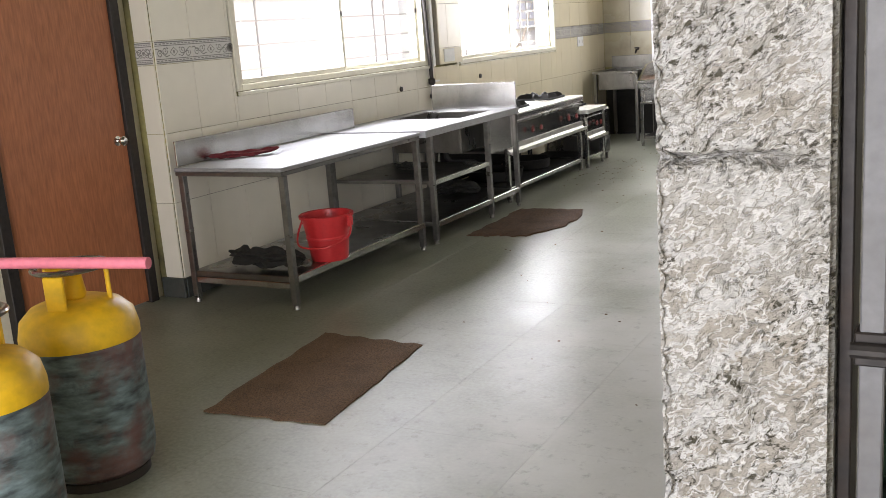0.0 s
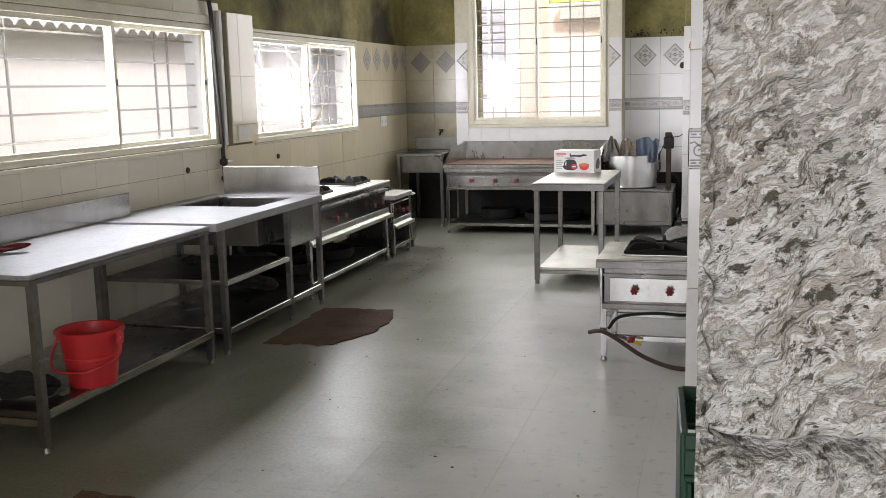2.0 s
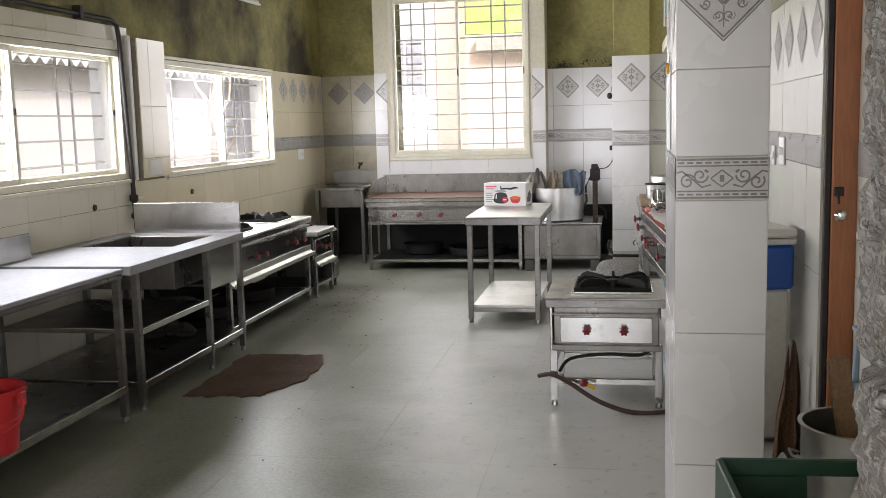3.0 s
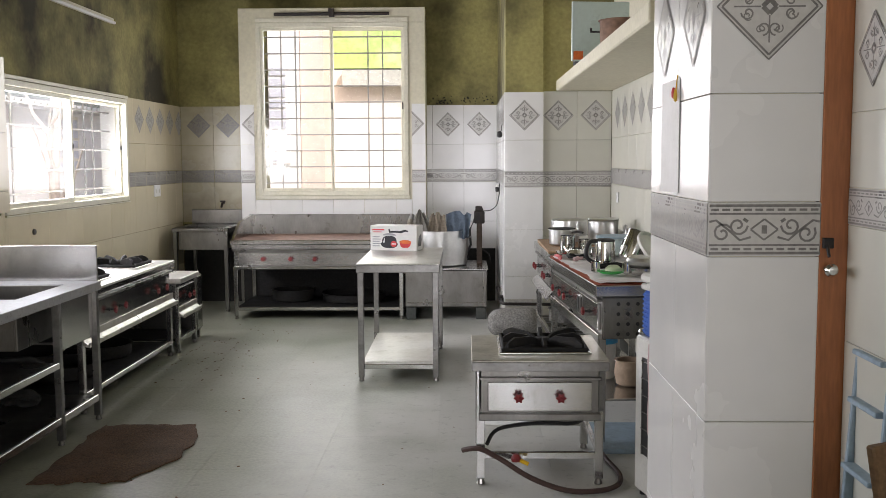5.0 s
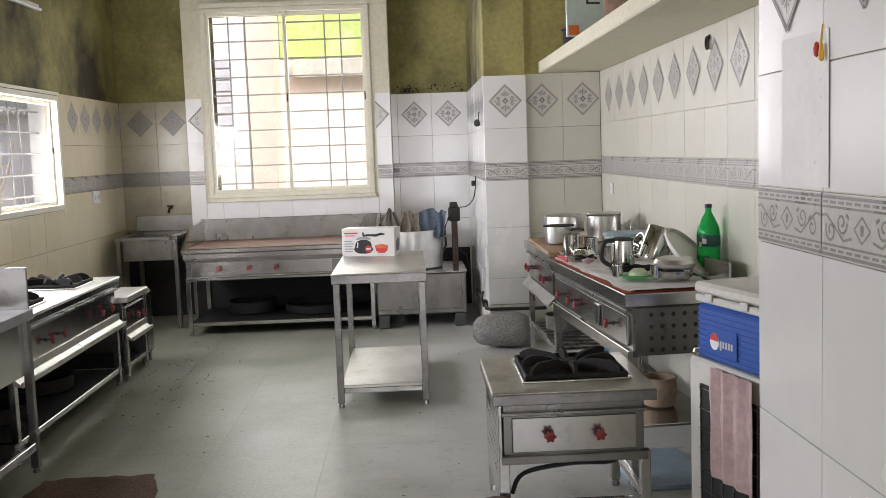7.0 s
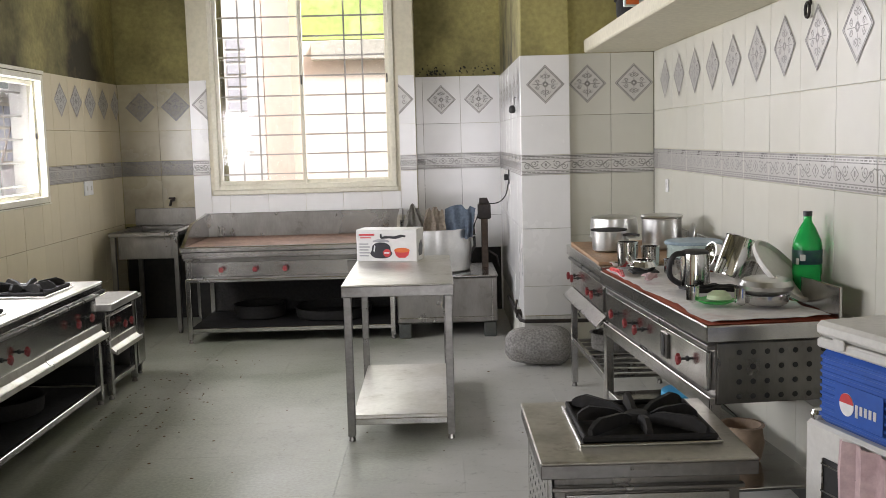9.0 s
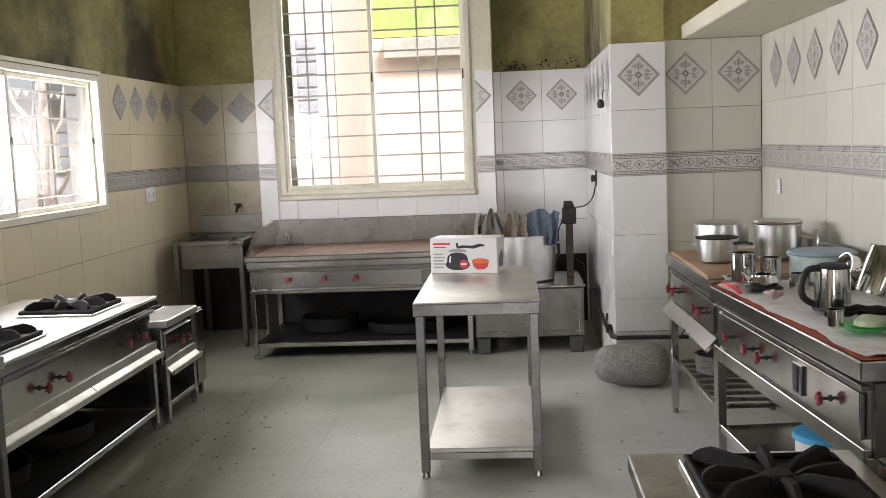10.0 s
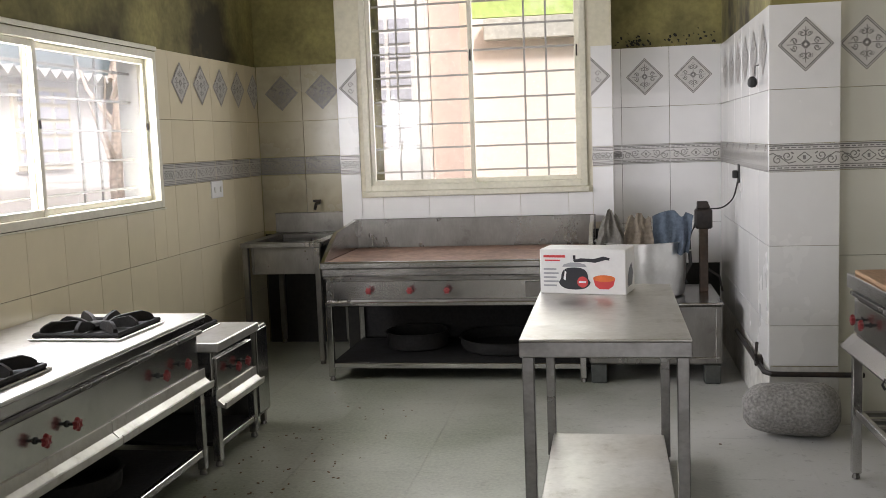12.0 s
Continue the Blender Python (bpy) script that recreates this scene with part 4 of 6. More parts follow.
for n, (x, y, rr) in enumerate(((-0.02, -0.4, 0.26), (0.0, 0.3, 0.24))):
    pn = rim_pot("sooty_pan", "sooty black pan on the range's lower shelf", "pan", (-3.2 + x, 8.65 + y, 0.126), rr, 0.10, iron, handles=False, n=28)

r = thing("one_burner_range", "low stainless-steel single-burner gas range", "gas range", (-3.15, 9.94, 0))
part("top", Mesh().box(-0.36, -0.28, 0.585, 0.38, 0.28, 0.632, 0.005), steel_top, r)
part("body", Mesh().box(-0.35, -0.27, 0.36, 0.335, 0.27, 0.584), steel, r)
part("front_panel", Mesh().box(0.336, -0.24, 0.38, 0.35, 0.24, 0.545), steel, r)
lip_rail(r, 0.35, -0.27, 0.27, 0.375)
# shelf blackened for the shade beneath the small range
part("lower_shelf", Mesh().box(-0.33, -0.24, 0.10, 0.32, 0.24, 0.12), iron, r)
part("shelf_rail", Mesh().box(0.321, -0.245, 0.095, 0.35, 0.245, 0.125), steel, r)
for y in (-0.06, 0.07):
    knob(r, 0.351, y, 0.465, "+x")
burner(r, 0.0, 0.0, 0.632, 0.18)
legs(r, steel, [(sx, sy) for sx in (-0.33, 0.335) for sy in (-0.245, 0.245)], 0.359)
k = thing("steel_cabinet", "narrow dull steel cabinet beside the small range", "cabinet", (-3.15, 10.36, 0))
part("body", Mesh().box(-0.34, -0.09, 0.08, 0.33, 0.10, 0.585, 0.006), steel_old, k)
part("door", Mesh().box(0.331, -0.075, 0.10, 0.341, 0.085, 0.57), steel, k)
legs(k, steel_old, [(sx, sy) for sx in (-0.3, 0.3) for sy in (-0.06, 0.07)], 0.079, 0.03, 0.02)


# ---- back wall ----
k = thing("corner_sink", "stained steel sink on a stand in the corner", "sink", (-3.21, 12.3, 0))
part("rim", Mesh().box(-0.30, -0.41, 0.855, -0.22, 0.40, 0.89).box(0.22, -0.41, 0.855, 0.30, 0.40, 0.89).box(-0.22, -0.41, 0.855, 0.22, -0.33, 0.89).box(-0.22, 0.3, 0.855, 0.22, 0.40, 0.89), steel_old, k)
part("basin", Mesh().box(-0.24, -0.35, 0.655, -0.22, 0.32, 0.856).box(0.22, -0.35, 0.655, 0.24, 0.32, 0.856).box(-0.22, -0.35, 0.655, 0.22, -0.33, 0.856).box(-0.22, 0.3, 0.655, 0.22, 0.32, 0.856).box(-0.22, -0.33, 0.655, 0.22, 0.3, 0.67), steel_old, k)
part("backsplash", Mesh().box(-0.30, 0.38, 0.891, 0.30, 0.40, 1.05), steel_old, k)
legs(k, steel_old, [(sx, sy) for sx in (-0.27, 0.27) for sy in (-0.38, 0.37)], 0.854)
tp = thing("wall_tap", "small dark brass tap on the wall above the sink", "tap", (-3.15, 12.715, 1.12))
part("body", Mesh().tube([(0, 0, 0), (0, -0.09, 0), (0, -0.13, -0.04)], 0.012), dark_pipe, tp)
part("handle", Mesh().box(-0.03, -0.075, 0.012, 0.03, -0.05, 0.03, 0.004), dark_pipe, tp)

g = thing("griddle", "wide steel griddle with a rusty cooking plate", "griddle", (-1.88, 11.88, 0))
part("front_lip", Mesh().box(-0.90, -0.47, 0.755, 0.90, -0.41, 0.80, 0.008), steel, g)
part("plate", Mesh().box(-0.86, -0.409, 0.76, 0.86, 0.43, 0.80, 0.003), rust_iron, g)
part("back_splash", Mesh().box(-0.90, 0.452, 0.70, 0.90, 0.475, 1.01), steel_old, g)
for sx in (-1, 1):
    part("side_splash", Mesh().prism([(-0.45, 0.745), (0.45, 0.745), (0.45, 1.008), (-0.12, 0.965), (-0.46, 0.80)], "x", sx * 0.865, sx * 0.892), steel, g)
part("apron", Mesh().box(-0.885, -0.46, 0.706, 0.885, -0.43, 0.754), steel, g)
part("trim", Mesh().box(-0.875, -0.468, 0.69, 0.875, -0.43, 0.705), steel_old, g)
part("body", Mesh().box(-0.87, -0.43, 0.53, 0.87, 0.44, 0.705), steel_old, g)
part("front_panel", Mesh().box(-0.82, -0.442, 0.548, 0.82, -0.431, 0.672), steel, g)
part("end_plate", Mesh().box(0.46, -0.452, 0.56, 0.66, -0.443, 0.66), steel_old, g)
part("bottom_rail", Mesh().box(-0.87, -0.466, 0.505, 0.87, -0.42, 0.534, 0.006), steel, g)
# black shelf and added panel behind carry the shade under the griddle
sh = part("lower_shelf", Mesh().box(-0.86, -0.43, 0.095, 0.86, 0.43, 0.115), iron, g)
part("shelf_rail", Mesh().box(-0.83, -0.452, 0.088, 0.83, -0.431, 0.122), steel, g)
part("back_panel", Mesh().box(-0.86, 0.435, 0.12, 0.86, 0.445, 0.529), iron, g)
for x in (-0.565, -0.29, -0.045):
    knob(g, x, -0.443, 0.612, "-y")
legs(g, steel, [(sx, sy) for sx in (-0.85, 0.82) for sy in (-0.44, 0.42)], 0.529)
rim_pot("dark_basin", "dark sooty basin on the griddle's lower shelf", "pan", (-2.25, 12.0, 0.116), 0.22, 0.12, iron, handles=False, n=28)
rim_pot("dark_tray", "flat black tray on the griddle's lower shelf", "tray", (-1.6, 11.96, 0.116), 0.33, 0.09, iron, handles=False, n=28)

k = thing("steel_tank", "dull square steel tank on brick feet", "tank", (-0.60, 11.78, 0))
part("body", Mesh().box(-0.42, -0.39, 0.125, 0.40, 0.40, 0.50, 0.01), steel_old, k)
part("lid", Mesh().box(-0.43, -0.40, 0.501, 0.41, 0.41, 0.515, 0.004), steel, k)
part("seam", Mesh().tube([(-0.40, -0.393, 0.17), (0.38, -0.393, 0.17)], 0.005, 6).tube([(0.36, -0.393, 0.14), (0.36, -0.393, 0.48)], 0.005, 6), steel, k)
for sx in (-0.36, 0.34):
    for sy in (-0.33, 0.33):
        part("foot", Mesh().box(sx - 0.05, sy - 0.05, 0, sx + 0.05, sy + 0.05, 0.125, 0.008), skirting, k)
c = rim_pot("cauldron", "big dented aluminium pot on the tank", "pot", (-0.68, 11.80, 0.516), 0.29, 0.36, aluminium, 0.014, belly=0.004, n=44)


def hung_cloth(name, label, place, w_top, w_low, drop, folds, mat, seed, lean=0.0):
    """A pleated cloth hung from one edge, fuller below."""
    v, f = [], []
    nu, nv = 40, 14
    for j in range(nv + 1):
        q = j / nv
        w = w_top + (w_low - w_top) * q ** 0.8
        for i in range(nu + 1):
            u = i / nu - 0.5
            bend = 3.2 * noise.noise(Vector((u * 2.5, q * 1.6, seed)))
            y = 0.020 * (0.25 + q) * math.sin(folds * 2 * math.pi * u + seed + bend) + 0.020 * noise.noise(Vector((u * 6, q * 2.4, seed + 1)))
            z = drop * (1 - q) * (1 - 0.35 * max(0.0, noise.noise(Vector((u * 4, seed, 2.0)))) - 0.5 * u * u) + 0.02 * noise.noise(Vector((u * 6, seed, 2.0))) * q
            v.append((u * w + lean * (1 - q) + 0.008 * noise.noise(Vector((q * 4, u * 3, seed + 4))), y, z))
    for j in range(nv):
        for i in range(nu):
            a = j * (nu + 1) + i
            f.append((a, a + 1, a + nu + 2, a + nu + 1))
    n = len(v)
    ob = part(name, Mesh().add(v + [(p[0], p[1] + 0.006, p[2]) for p in v], f + [tuple(x + n for x in reversed(t4)) for t4 in f]), mat)
    ob.location = place
    return tagged(ob, label, "cloth")


hung_cloth("grey_rag", "grey rag draped in folds over the big pot's rim", (-0.855, 11.60, 0.81), 0.07, 0.26, 0.29, 2, cloth_grey, 2.1, -0.02)
hung_cloth("brown_rag", "brown-grey rag hung beside the grey one", (-0.70, 11.58, 0.82), 0.15, 0.21, 0.25, 2, cloth_brown, 4.4)
hung_cloth("blue_rag", "blue-grey rag hung in pleats on the big pot", (-0.50, 11.60, 0.80), 0.26, 0.23, 0.28, 3, cloth_blue, 7.3, 0.02)
k = thing("immersion_mixer", "upright dark motor and pipe on the tank", "mixer", (-0.27, 11.86, 0.516))
part("pole", Mesh().box(-0.028, -0.028, 0, 0.028, 0.028, 0.48, 0.004), dark_rust, k)
part("motor", Mesh().box(-0.055, -0.05, 0.42, 0.055, 0.05, 0.55, 0.01).lathe([(0.04, 0), (0.045, 0.01), (0.03, 0.04), (0.0, 0.042)], 0, 0, 0.55, 14), dark_pipe, k)
part("cap", Mesh().box(-0.04, -0.045, 0.552, 0.03, 0.03, 0.60, 0.006), dark_pipe, k)
part("hose", Mesh().tube([(-0.05, -0.04, 0.46), (-0.10, -0.07, 0.36), (-0.09, -0.08, 0.20), (-0.14, -0.10, 0.11), (-0.12, -0.10, 0.07)], 0.012, 8), black, k)
part("cord", Mesh().tube(smooth([(0.04, -0.02, 0.55), (0.12, -0.04, 0.56), (0.18, -0.08, 0.62), (0.20, -0.14, 0.72), (0.205, -0.17, 0.78)]), 0.005, 6), black, k)
part("pump_loop", Mesh().tube([(0.03, -0.03, 0.15), (0.10, -0.02, 0.10), (0.12, 0.0, 0.0)], 0.008, 6), dark_pipe, k)
k = thing("plug_socket", "black plug in a wall socket on the pillar", "socket", (PIL_X0 - 0.008, 11.66, 1.30))
part("plate", Mesh().box(-0.010, -0.03, -0.06, -0.001, 0.03, 0.06), black, k)
part("plug", Mesh().box(-0.045, -0.02, -0.03, -0.011, 0.02, 0.02, 0.006), black, k)
k = thing("hanging_plug", "black plug hung on a wire hook", "plug", (PIL_X0 - 0.008, 10.87, 1.83))
part("hook", Mesh().tube([(-0.001, -0.05, 0.09), (-0.015, 0.0, 0.085), (-0.015, 0.0, 0.03)], 0.003, 6), dark_pipe, k)
part("plug", Mesh().lathe([(0.0, 0), (0.018, 0.004), (0.026, 0.02), (0.024, 0.045), (0.012, 0.06), (0.0, 0.062)], -0.03, 0, -0.03, 14), black, k)
k = thing("gas_pipe", "black gas pipe bent round the foot of the pillar", "pipe", (0, 0, 0))
part("pipe", Mesh().tube([(-0.09, 11.6, 0.30), (-0.09, 11.0, 0.30), (-0.09, 10.47, 0.305), (-0.06, 10.44, 0.30), (0.4, 10.44, 0.295)], 0.014), dark_pipe, k)
part("clip", Mesh().box(-0.105, 10.70, 0.28, -0.056, 10.73, 0.34), dark_pipe, k)
part("tap", Mesh().tube([(-0.10, 10.62, 0.31), (-0.115, 10.60, 0.37), (-0.10, 10.66, 0.42)], 0.009, 8), dark_pipe, k)
v, f = [], []
for i in range(19):
    u = -0.235 + 0.47 * i / 18
    e = (1 - min(1, abs(u) / 0.245) ** 5) ** 0.5
    for j in range(26):
        a = 2 * math.pi * j / 26
        r = (0.132 + 0.045 * u) * e + 0.006 * noise.noise(Vector((u * 14, math.cos(a) * 2, math.sin(a) * 2))) + 0.002
        v.append((u, r * math.cos(a), max(0.004, 0.146 + r * math.sin(a))))
for i in range(18):
    for j in range(26):
        f.append((i * 26 + j, i * 26 + (j + 1) % 26, (i + 1) * 26 + (j + 1) % 26, (i + 1) * 26 + j))
f += [tuple(range(26)), tuple(range(18 * 26, 19 * 26))]
k = part("grinding_stone", Mesh().add(v, f), stone)
k.matrix_basis = pose(0.02, 10.335, 0.0, 0, 0, -6)
tagged(k, "rounded grey granite grinding stone lying on the floor", "stone")

# ---- prep table ----
t = thing("prep_table", "small stainless-steel prep table with a low shelf", "table", (-0.90, 9.275, 0))
part("tabletop", Mesh().box(-0.30, -0.645, 0.852, 0.30, 0.645, 0.86, 0.003), steel_top, t)
# apron darker than the top, as painted shade on its upright faces
part("apron", Mesh().box(-0.30, -0.645, 0.795, 0.30, -0.62, 0.8515).box(-0.30, 0.62, 0.795, 0.30, 0.645, 0.8515).box(-0.30, -0.62, 0.795, -0.276, 0.62, 0.8515).box(0.276, -0.62, 0.795, 0.30, 0.62, 0.8515), steel_shaded, t)
sh = part("lower_shelf", Mesh().box(-0.262, -0.60, 0.115, 0.262, 0.60, 0.14), steel_top, t)
part("shelf_rail", Mesh().box(-0.25, -0.622, 0.09, 0.25, -0.602, 0.125), steel, sh)
part("shelf_rail", Mesh().box(-0.25, 0.602, 0.09, 0.25, 0.622, 0.125), steel, sh)
legs(t, steel_shaded, [(sx * 0.27, sy * 0.612) for sx in (-1, 1) for sy in (-1, 1)], 0.794, 0.042)
# cooker carton
k = thing("cooker_carton", "white printed pressure-cooker carton on the prep table", "box", (-0.975, 9.72, 0.861), -13)
k.scale = (1.2, 1.0, 1.1)
part("carton", Mesh().box(-0.17, -0.09, 0, 0.16, 0.09, 0.185, 0.003), carton, k)
pot = []
for a in range(28):
    t2 = 2 * math.pi * a / 28
    pot.append((-0.035 + (0.052 + 0.010 * (math.sin(t2) < 0)) * math.copysign(abs(math.cos(t2)) ** 0.75, math.cos(t2)), 0.064 + 0.046 * math.copysign(abs(math.sin(t2)) ** 0.75, math.sin(t2))))
part("cooker_print", Mesh().prism(pot, "y", -0.0915, -0.0902), black_print, k)
part("lid_print", Mesh().prism([(-0.082, 0.112), (0.012, 0.112), (0.006, 0.122), (-0.02, 0.130), (-0.05, 0.130), (-0.076, 0.122)], "y", -0.0915, -0.0902), grey_print, k)
part("handle_print", Mesh().prism([(-0.035, 0.131), (0.01, 0.134), (0.045, 0.130), (0.085, 0.142), (0.098, 0.140), (0.100, 0.150), (0.075, 0.156), (0.04, 0.146), (-0.01, 0.148), (-0.04, 0.142)], "y", -0.0915, -0.0902), black_print, k)
part("whistle_print", Mesh().box(-0.040, -0.0915, 0.143, -0.030, -0.0902, 0.160, 0), black_print, k)
part("gloss_print", Mesh().prism([(-0.078, 0.060), (-0.070, 0.056), (-0.066, 0.090), (-0.072, 0.096)], "y", -0.0922, -0.0917), bright_white, k)
part("seal_print", Mesh().prism([(-0.004 + 0.021 * math.cos(q * math.pi / 8), 0.050 + 0.023 * math.sin(q * math.pi / 8)) for q in range(16)], "y", -0.0924, -0.0917), red_print, k)
part("seal_mark", Mesh().box(-0.018, -0.0930, 0.046, 0.010, -0.0926, 0.054, 0), bright_white, k)
bowl = part("bowl_print", Mesh().prism([(0.036, 0.066), (0.044, 0.036), (0.060, 0.022), (0.095, 0.022), (0.112, 0.036), (0.120, 0.066)], "y", -0.0915, -0.0902), red_print, k)
part("food_print", Mesh().prism([(0.078 + 0.042 * math.cos(q * math.pi / 10), 0.066 + 0.014 * math.sin(q * math.pi / 10)) for q in range(20)], "y", -0.0924, -0.0917), orange_print, bowl)
part("side_print", Mesh().prism([(-0.05, 0.03), (0.03, 0.03), (0.05, 0.08), (0.02, 0.12), (-0.03, 0.10), (-0.055, 0.06)], "x", 0.1602, 0.1615), black_print, k)
part("title_print", Mesh().box(-0.155, -0.0915, 0.150, -0.07, -0.0902, 0.160, 0).box(-0.150, -0.0915, 0.135, -0.09, -0.0902, 0.141, 0), red_print, k)
for q in range(5):
    part("text_bar", Mesh().box(-0.155, -0.0915, 0.03 + q * 0.017, -0.105 + 0.008 * (q % 2), -0.0902, 0.037 + q * 0.017, 0), grey_print, k)


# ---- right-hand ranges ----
# the right-hand group is laid out a tenth larger, then scaled towards the camera to fit its view
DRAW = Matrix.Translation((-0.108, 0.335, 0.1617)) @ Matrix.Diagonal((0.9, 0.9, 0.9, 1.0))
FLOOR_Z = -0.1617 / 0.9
# cooler and cabinet are scaled further towards the camera, for the same fit
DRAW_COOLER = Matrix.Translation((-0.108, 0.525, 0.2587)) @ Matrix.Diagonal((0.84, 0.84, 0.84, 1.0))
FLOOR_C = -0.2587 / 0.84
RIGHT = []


def range_right(name, label, place, turn, half, depth, ztop, knobs, panel, solid):
    lip = 0.004 if solid else 0.03
    c = thing(name, label, "gas range", place, turn)
    RIGHT.append(c)
    x0, x1 = -depth, depth
    part("top", Mesh().box(x0, -half, ztop - 0.07, x1, half, ztop, 0.005), steel, c)
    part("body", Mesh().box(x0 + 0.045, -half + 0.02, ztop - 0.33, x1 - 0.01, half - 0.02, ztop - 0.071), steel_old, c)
    part("front_panel", Mesh().box(x0 + 0.022, -half + 0.06, ztop - 0.285, x0 + 0.044, half - 0.06, ztop - 0.12), steel, c)
    part("trim", Mesh().box(x0 + 0.010, -half + 0.02, ztop - 0.105, x0 + 0.044, half - 0.02, ztop - 0.085), steel_old, c)
    if solid:
        part("tray_rail", Mesh().box(x0 + 0.016, -half + 0.01, ztop - 0.372, x0 + 0.044, half - 0.01, ztop - 0.302), steel, c)
    else:
        part("tray_rail", Mesh().prism([(x0 + 0.044, ztop - 0.315), (x0 + 0.008 - lip, ztop - 0.375), (x0 - lip, ztop - 0.36), (x0 + 0.03, ztop - 0.30), (x0 + 0.044, ztop - 0.30)], "y", -half + 0.01, half - 0.01), steel, c)
    for y in knobs:
        knob(c, x0 + 0.022, y, ztop - 0.20, "-x")
    for y in panel:
        part("gas_cover", Mesh().box(x0 + 0.010, y - 0.05, ztop - 0.26, x0 + 0.0215, y + 0.05, ztop - 0.14), steel_old, c)
        part("slot", Mesh().box(x0 + 0.005, y - 0.02, ztop - 0.25, x0 + 0.0095, y + 0.02, ztop - 0.15), black, c)
    part("backsplash", Mesh().box(x1 - 0.018, -half, ztop + 0.001, x1 - 0.002, half, ztop + 0.14), steel, c)
    if solid:
        part("lower_shelf", Mesh().box(x0 + 0.06, -half + 0.05, 0.10, x1 - 0.03, half - 0.05, 0.115), steel, c)
    else:
        for j in range(9):
            y = -half + 0.1 + j * (2 * half - 0.2) / 8
            part("shelf_slat", Mesh().box(x0 + 0.06, y - 0.02, 0.16, x1 - 0.03, y + 0.02, 0.178), steel_old, c)
    zs = 0.085 if solid else 0.145
    part("shelf_rail", Mesh().box(x0 + 0.03, -half + 0.03, zs, x0 + 0.059, half - 0.03, zs + 0.04), steel, c)
    legs(c, steel, [(sx, sy) for sx in (x0 + 0.045, x1 - 0.035) for sy in (-half + 0.03, half - 0.03)], ztop - 0.331, 0.044, base=FLOOR_Z)
    return c


NEAR = pose(0.673, 8.322, 0, 0, 0, 4.65)
c = range_right("three_burner_range", "long steel gas range used as a shelf for pots", (0.673, 8.322, 0), 4.65, 0.88, 0.29, 0.83, (-0.58, 0.10, 0.28, 0.56), (-0.28,), True)
side = part("perforated_panel", Mesh().box(-0.24, -0.875, 0.50, 0.27, -0.862, 0.755), steel_old, c, "perforated steel end panel")
for i in range(7):
    for j in range(4):
        part("hole", Mesh().lathe([(0.011, 0), (0.012, 0.002), (0.009, 0.003), (0.0, 0.0028)], m=pose(-0.15 + i * 0.060, -0.8752, 0.53 + j * 0.062, 90, 0, 0), n=12), black, side)
c = range_right("two_burner_range", "steel gas range with red knobs under the pots", (0.655, 9.83, 0), 1.5, 0.63, 0.35, 0.852, (-0.42, -0.28, 0.30, 0.44), (), False)
part("hung_clip", Mesh().tube([(-0.39, -0.15, 0.51), (-0.405, -0.16, 0.49), (-0.395, -0.17, 0.47)], 0.006, 6), black, c)
# paper, liner and boards on the ranges
v, f = [], []
for i in range(31):
    for j in range(15):
        y, x = -0.85 + 1.70 * i / 30, -0.262 + 0.52 * j / 14
        edge = 0.03 * noise.noise(Vector((y * 6, x * 5, 2)))
        p = NEAR @ Vector((x + edge, y + 0.5 * edge, 0.846 + 0.012 * abs(noise.noise(Vector((x * 11, y * 11, 0)))) + (-0.006 if j == 0 else 0)))
        v.append(tuple(p))
for i in range(30):
    for j in range(14):
        a = i * 15 + j
        f.append((a, a + 1, a + 16, a + 15))
ps = part("paper_sheet", Mesh().add(v + [(p[0], p[1], p[2] - 0.002) for p in v], f + [tuple(q + len(v) for q in reversed(t3)) for t3 in f]), newspaper)
tagged(ps, "crumpled pinkish paper sheets spread over the ranges", "paper")
v, f = [], []
for i in range(37):
    for j in range(3):
        y = -0.872 + 1.745 * i / 36
        x = (-0.282 + 0.010 * noise.noise(Vector((y * 8, 0, 3))), 0.0, 0.268)[j]
        v.append(tuple(NEAR @ Vector((x, y, 0.836 + (0.006 * noise.noise(Vector((y * 9, j, 1))) if j == 0 else 0)))))
for i in range(36):
    for j in range(2):
        a = i * 3 + j
        f.append((a, a + 1, a + 4, a + 3))
li = part("liner", Mesh().add(v + [(p[0], p[1], p[2] - 0.005) for p in v], f + [tuple(q + len(v) for q in reversed(t3)) for t3 in f]), red_cloth)
tagged(li, "orange-red plastic liner under the paper sheets", "liner")
k = rag("red_scrap", "crumpled strip of red plastic on the range edge", (0.372, 8.92, 0.850), [(-0.01, -0.20, 0.0), (0.0, -0.06, 0.012), (-0.012, 0.08, 0.004), (0.0, 0.2, 0.0)], 0.018, red_plastic, 52, 0.5)
k = rag("pink_scrap", "crumpled scrap of pink wrapping on the paper", (0.46, 8.55, 0.868), [(-0.02, -0.10, 0.0), (0.02, 0.0, 0.012), (0.0, 0.10, 0.0)], 0.03, cloth_pink, 53, 0.4)
bo = part("cutting_board", Mesh().box(0.315, 9.24, 0.8525, 0.96, 10.40, 0.873, 0.004), board_wood)
tagged(bo, "long stained wooden board on the far range", "board")
# pots and jugs
Z, ZF = 0.862, 0.874
k = rim_pot("aluminium_basin", "wide shallow aluminium basin upside down on the board", "basin", (0.56, 10.12, ZF), 0.160, 0.14, aluminium, n=40, handles=False)
k.matrix_basis = pose(0.57, 10.12, ZF + 0.20, 180, 0, 0)
part("stand", Mesh().lathe([(0.0, 0.145), (0.10, 0.145), (0.10, 0.199), (0.0, 0.1995)], n=28), aluminium, k)
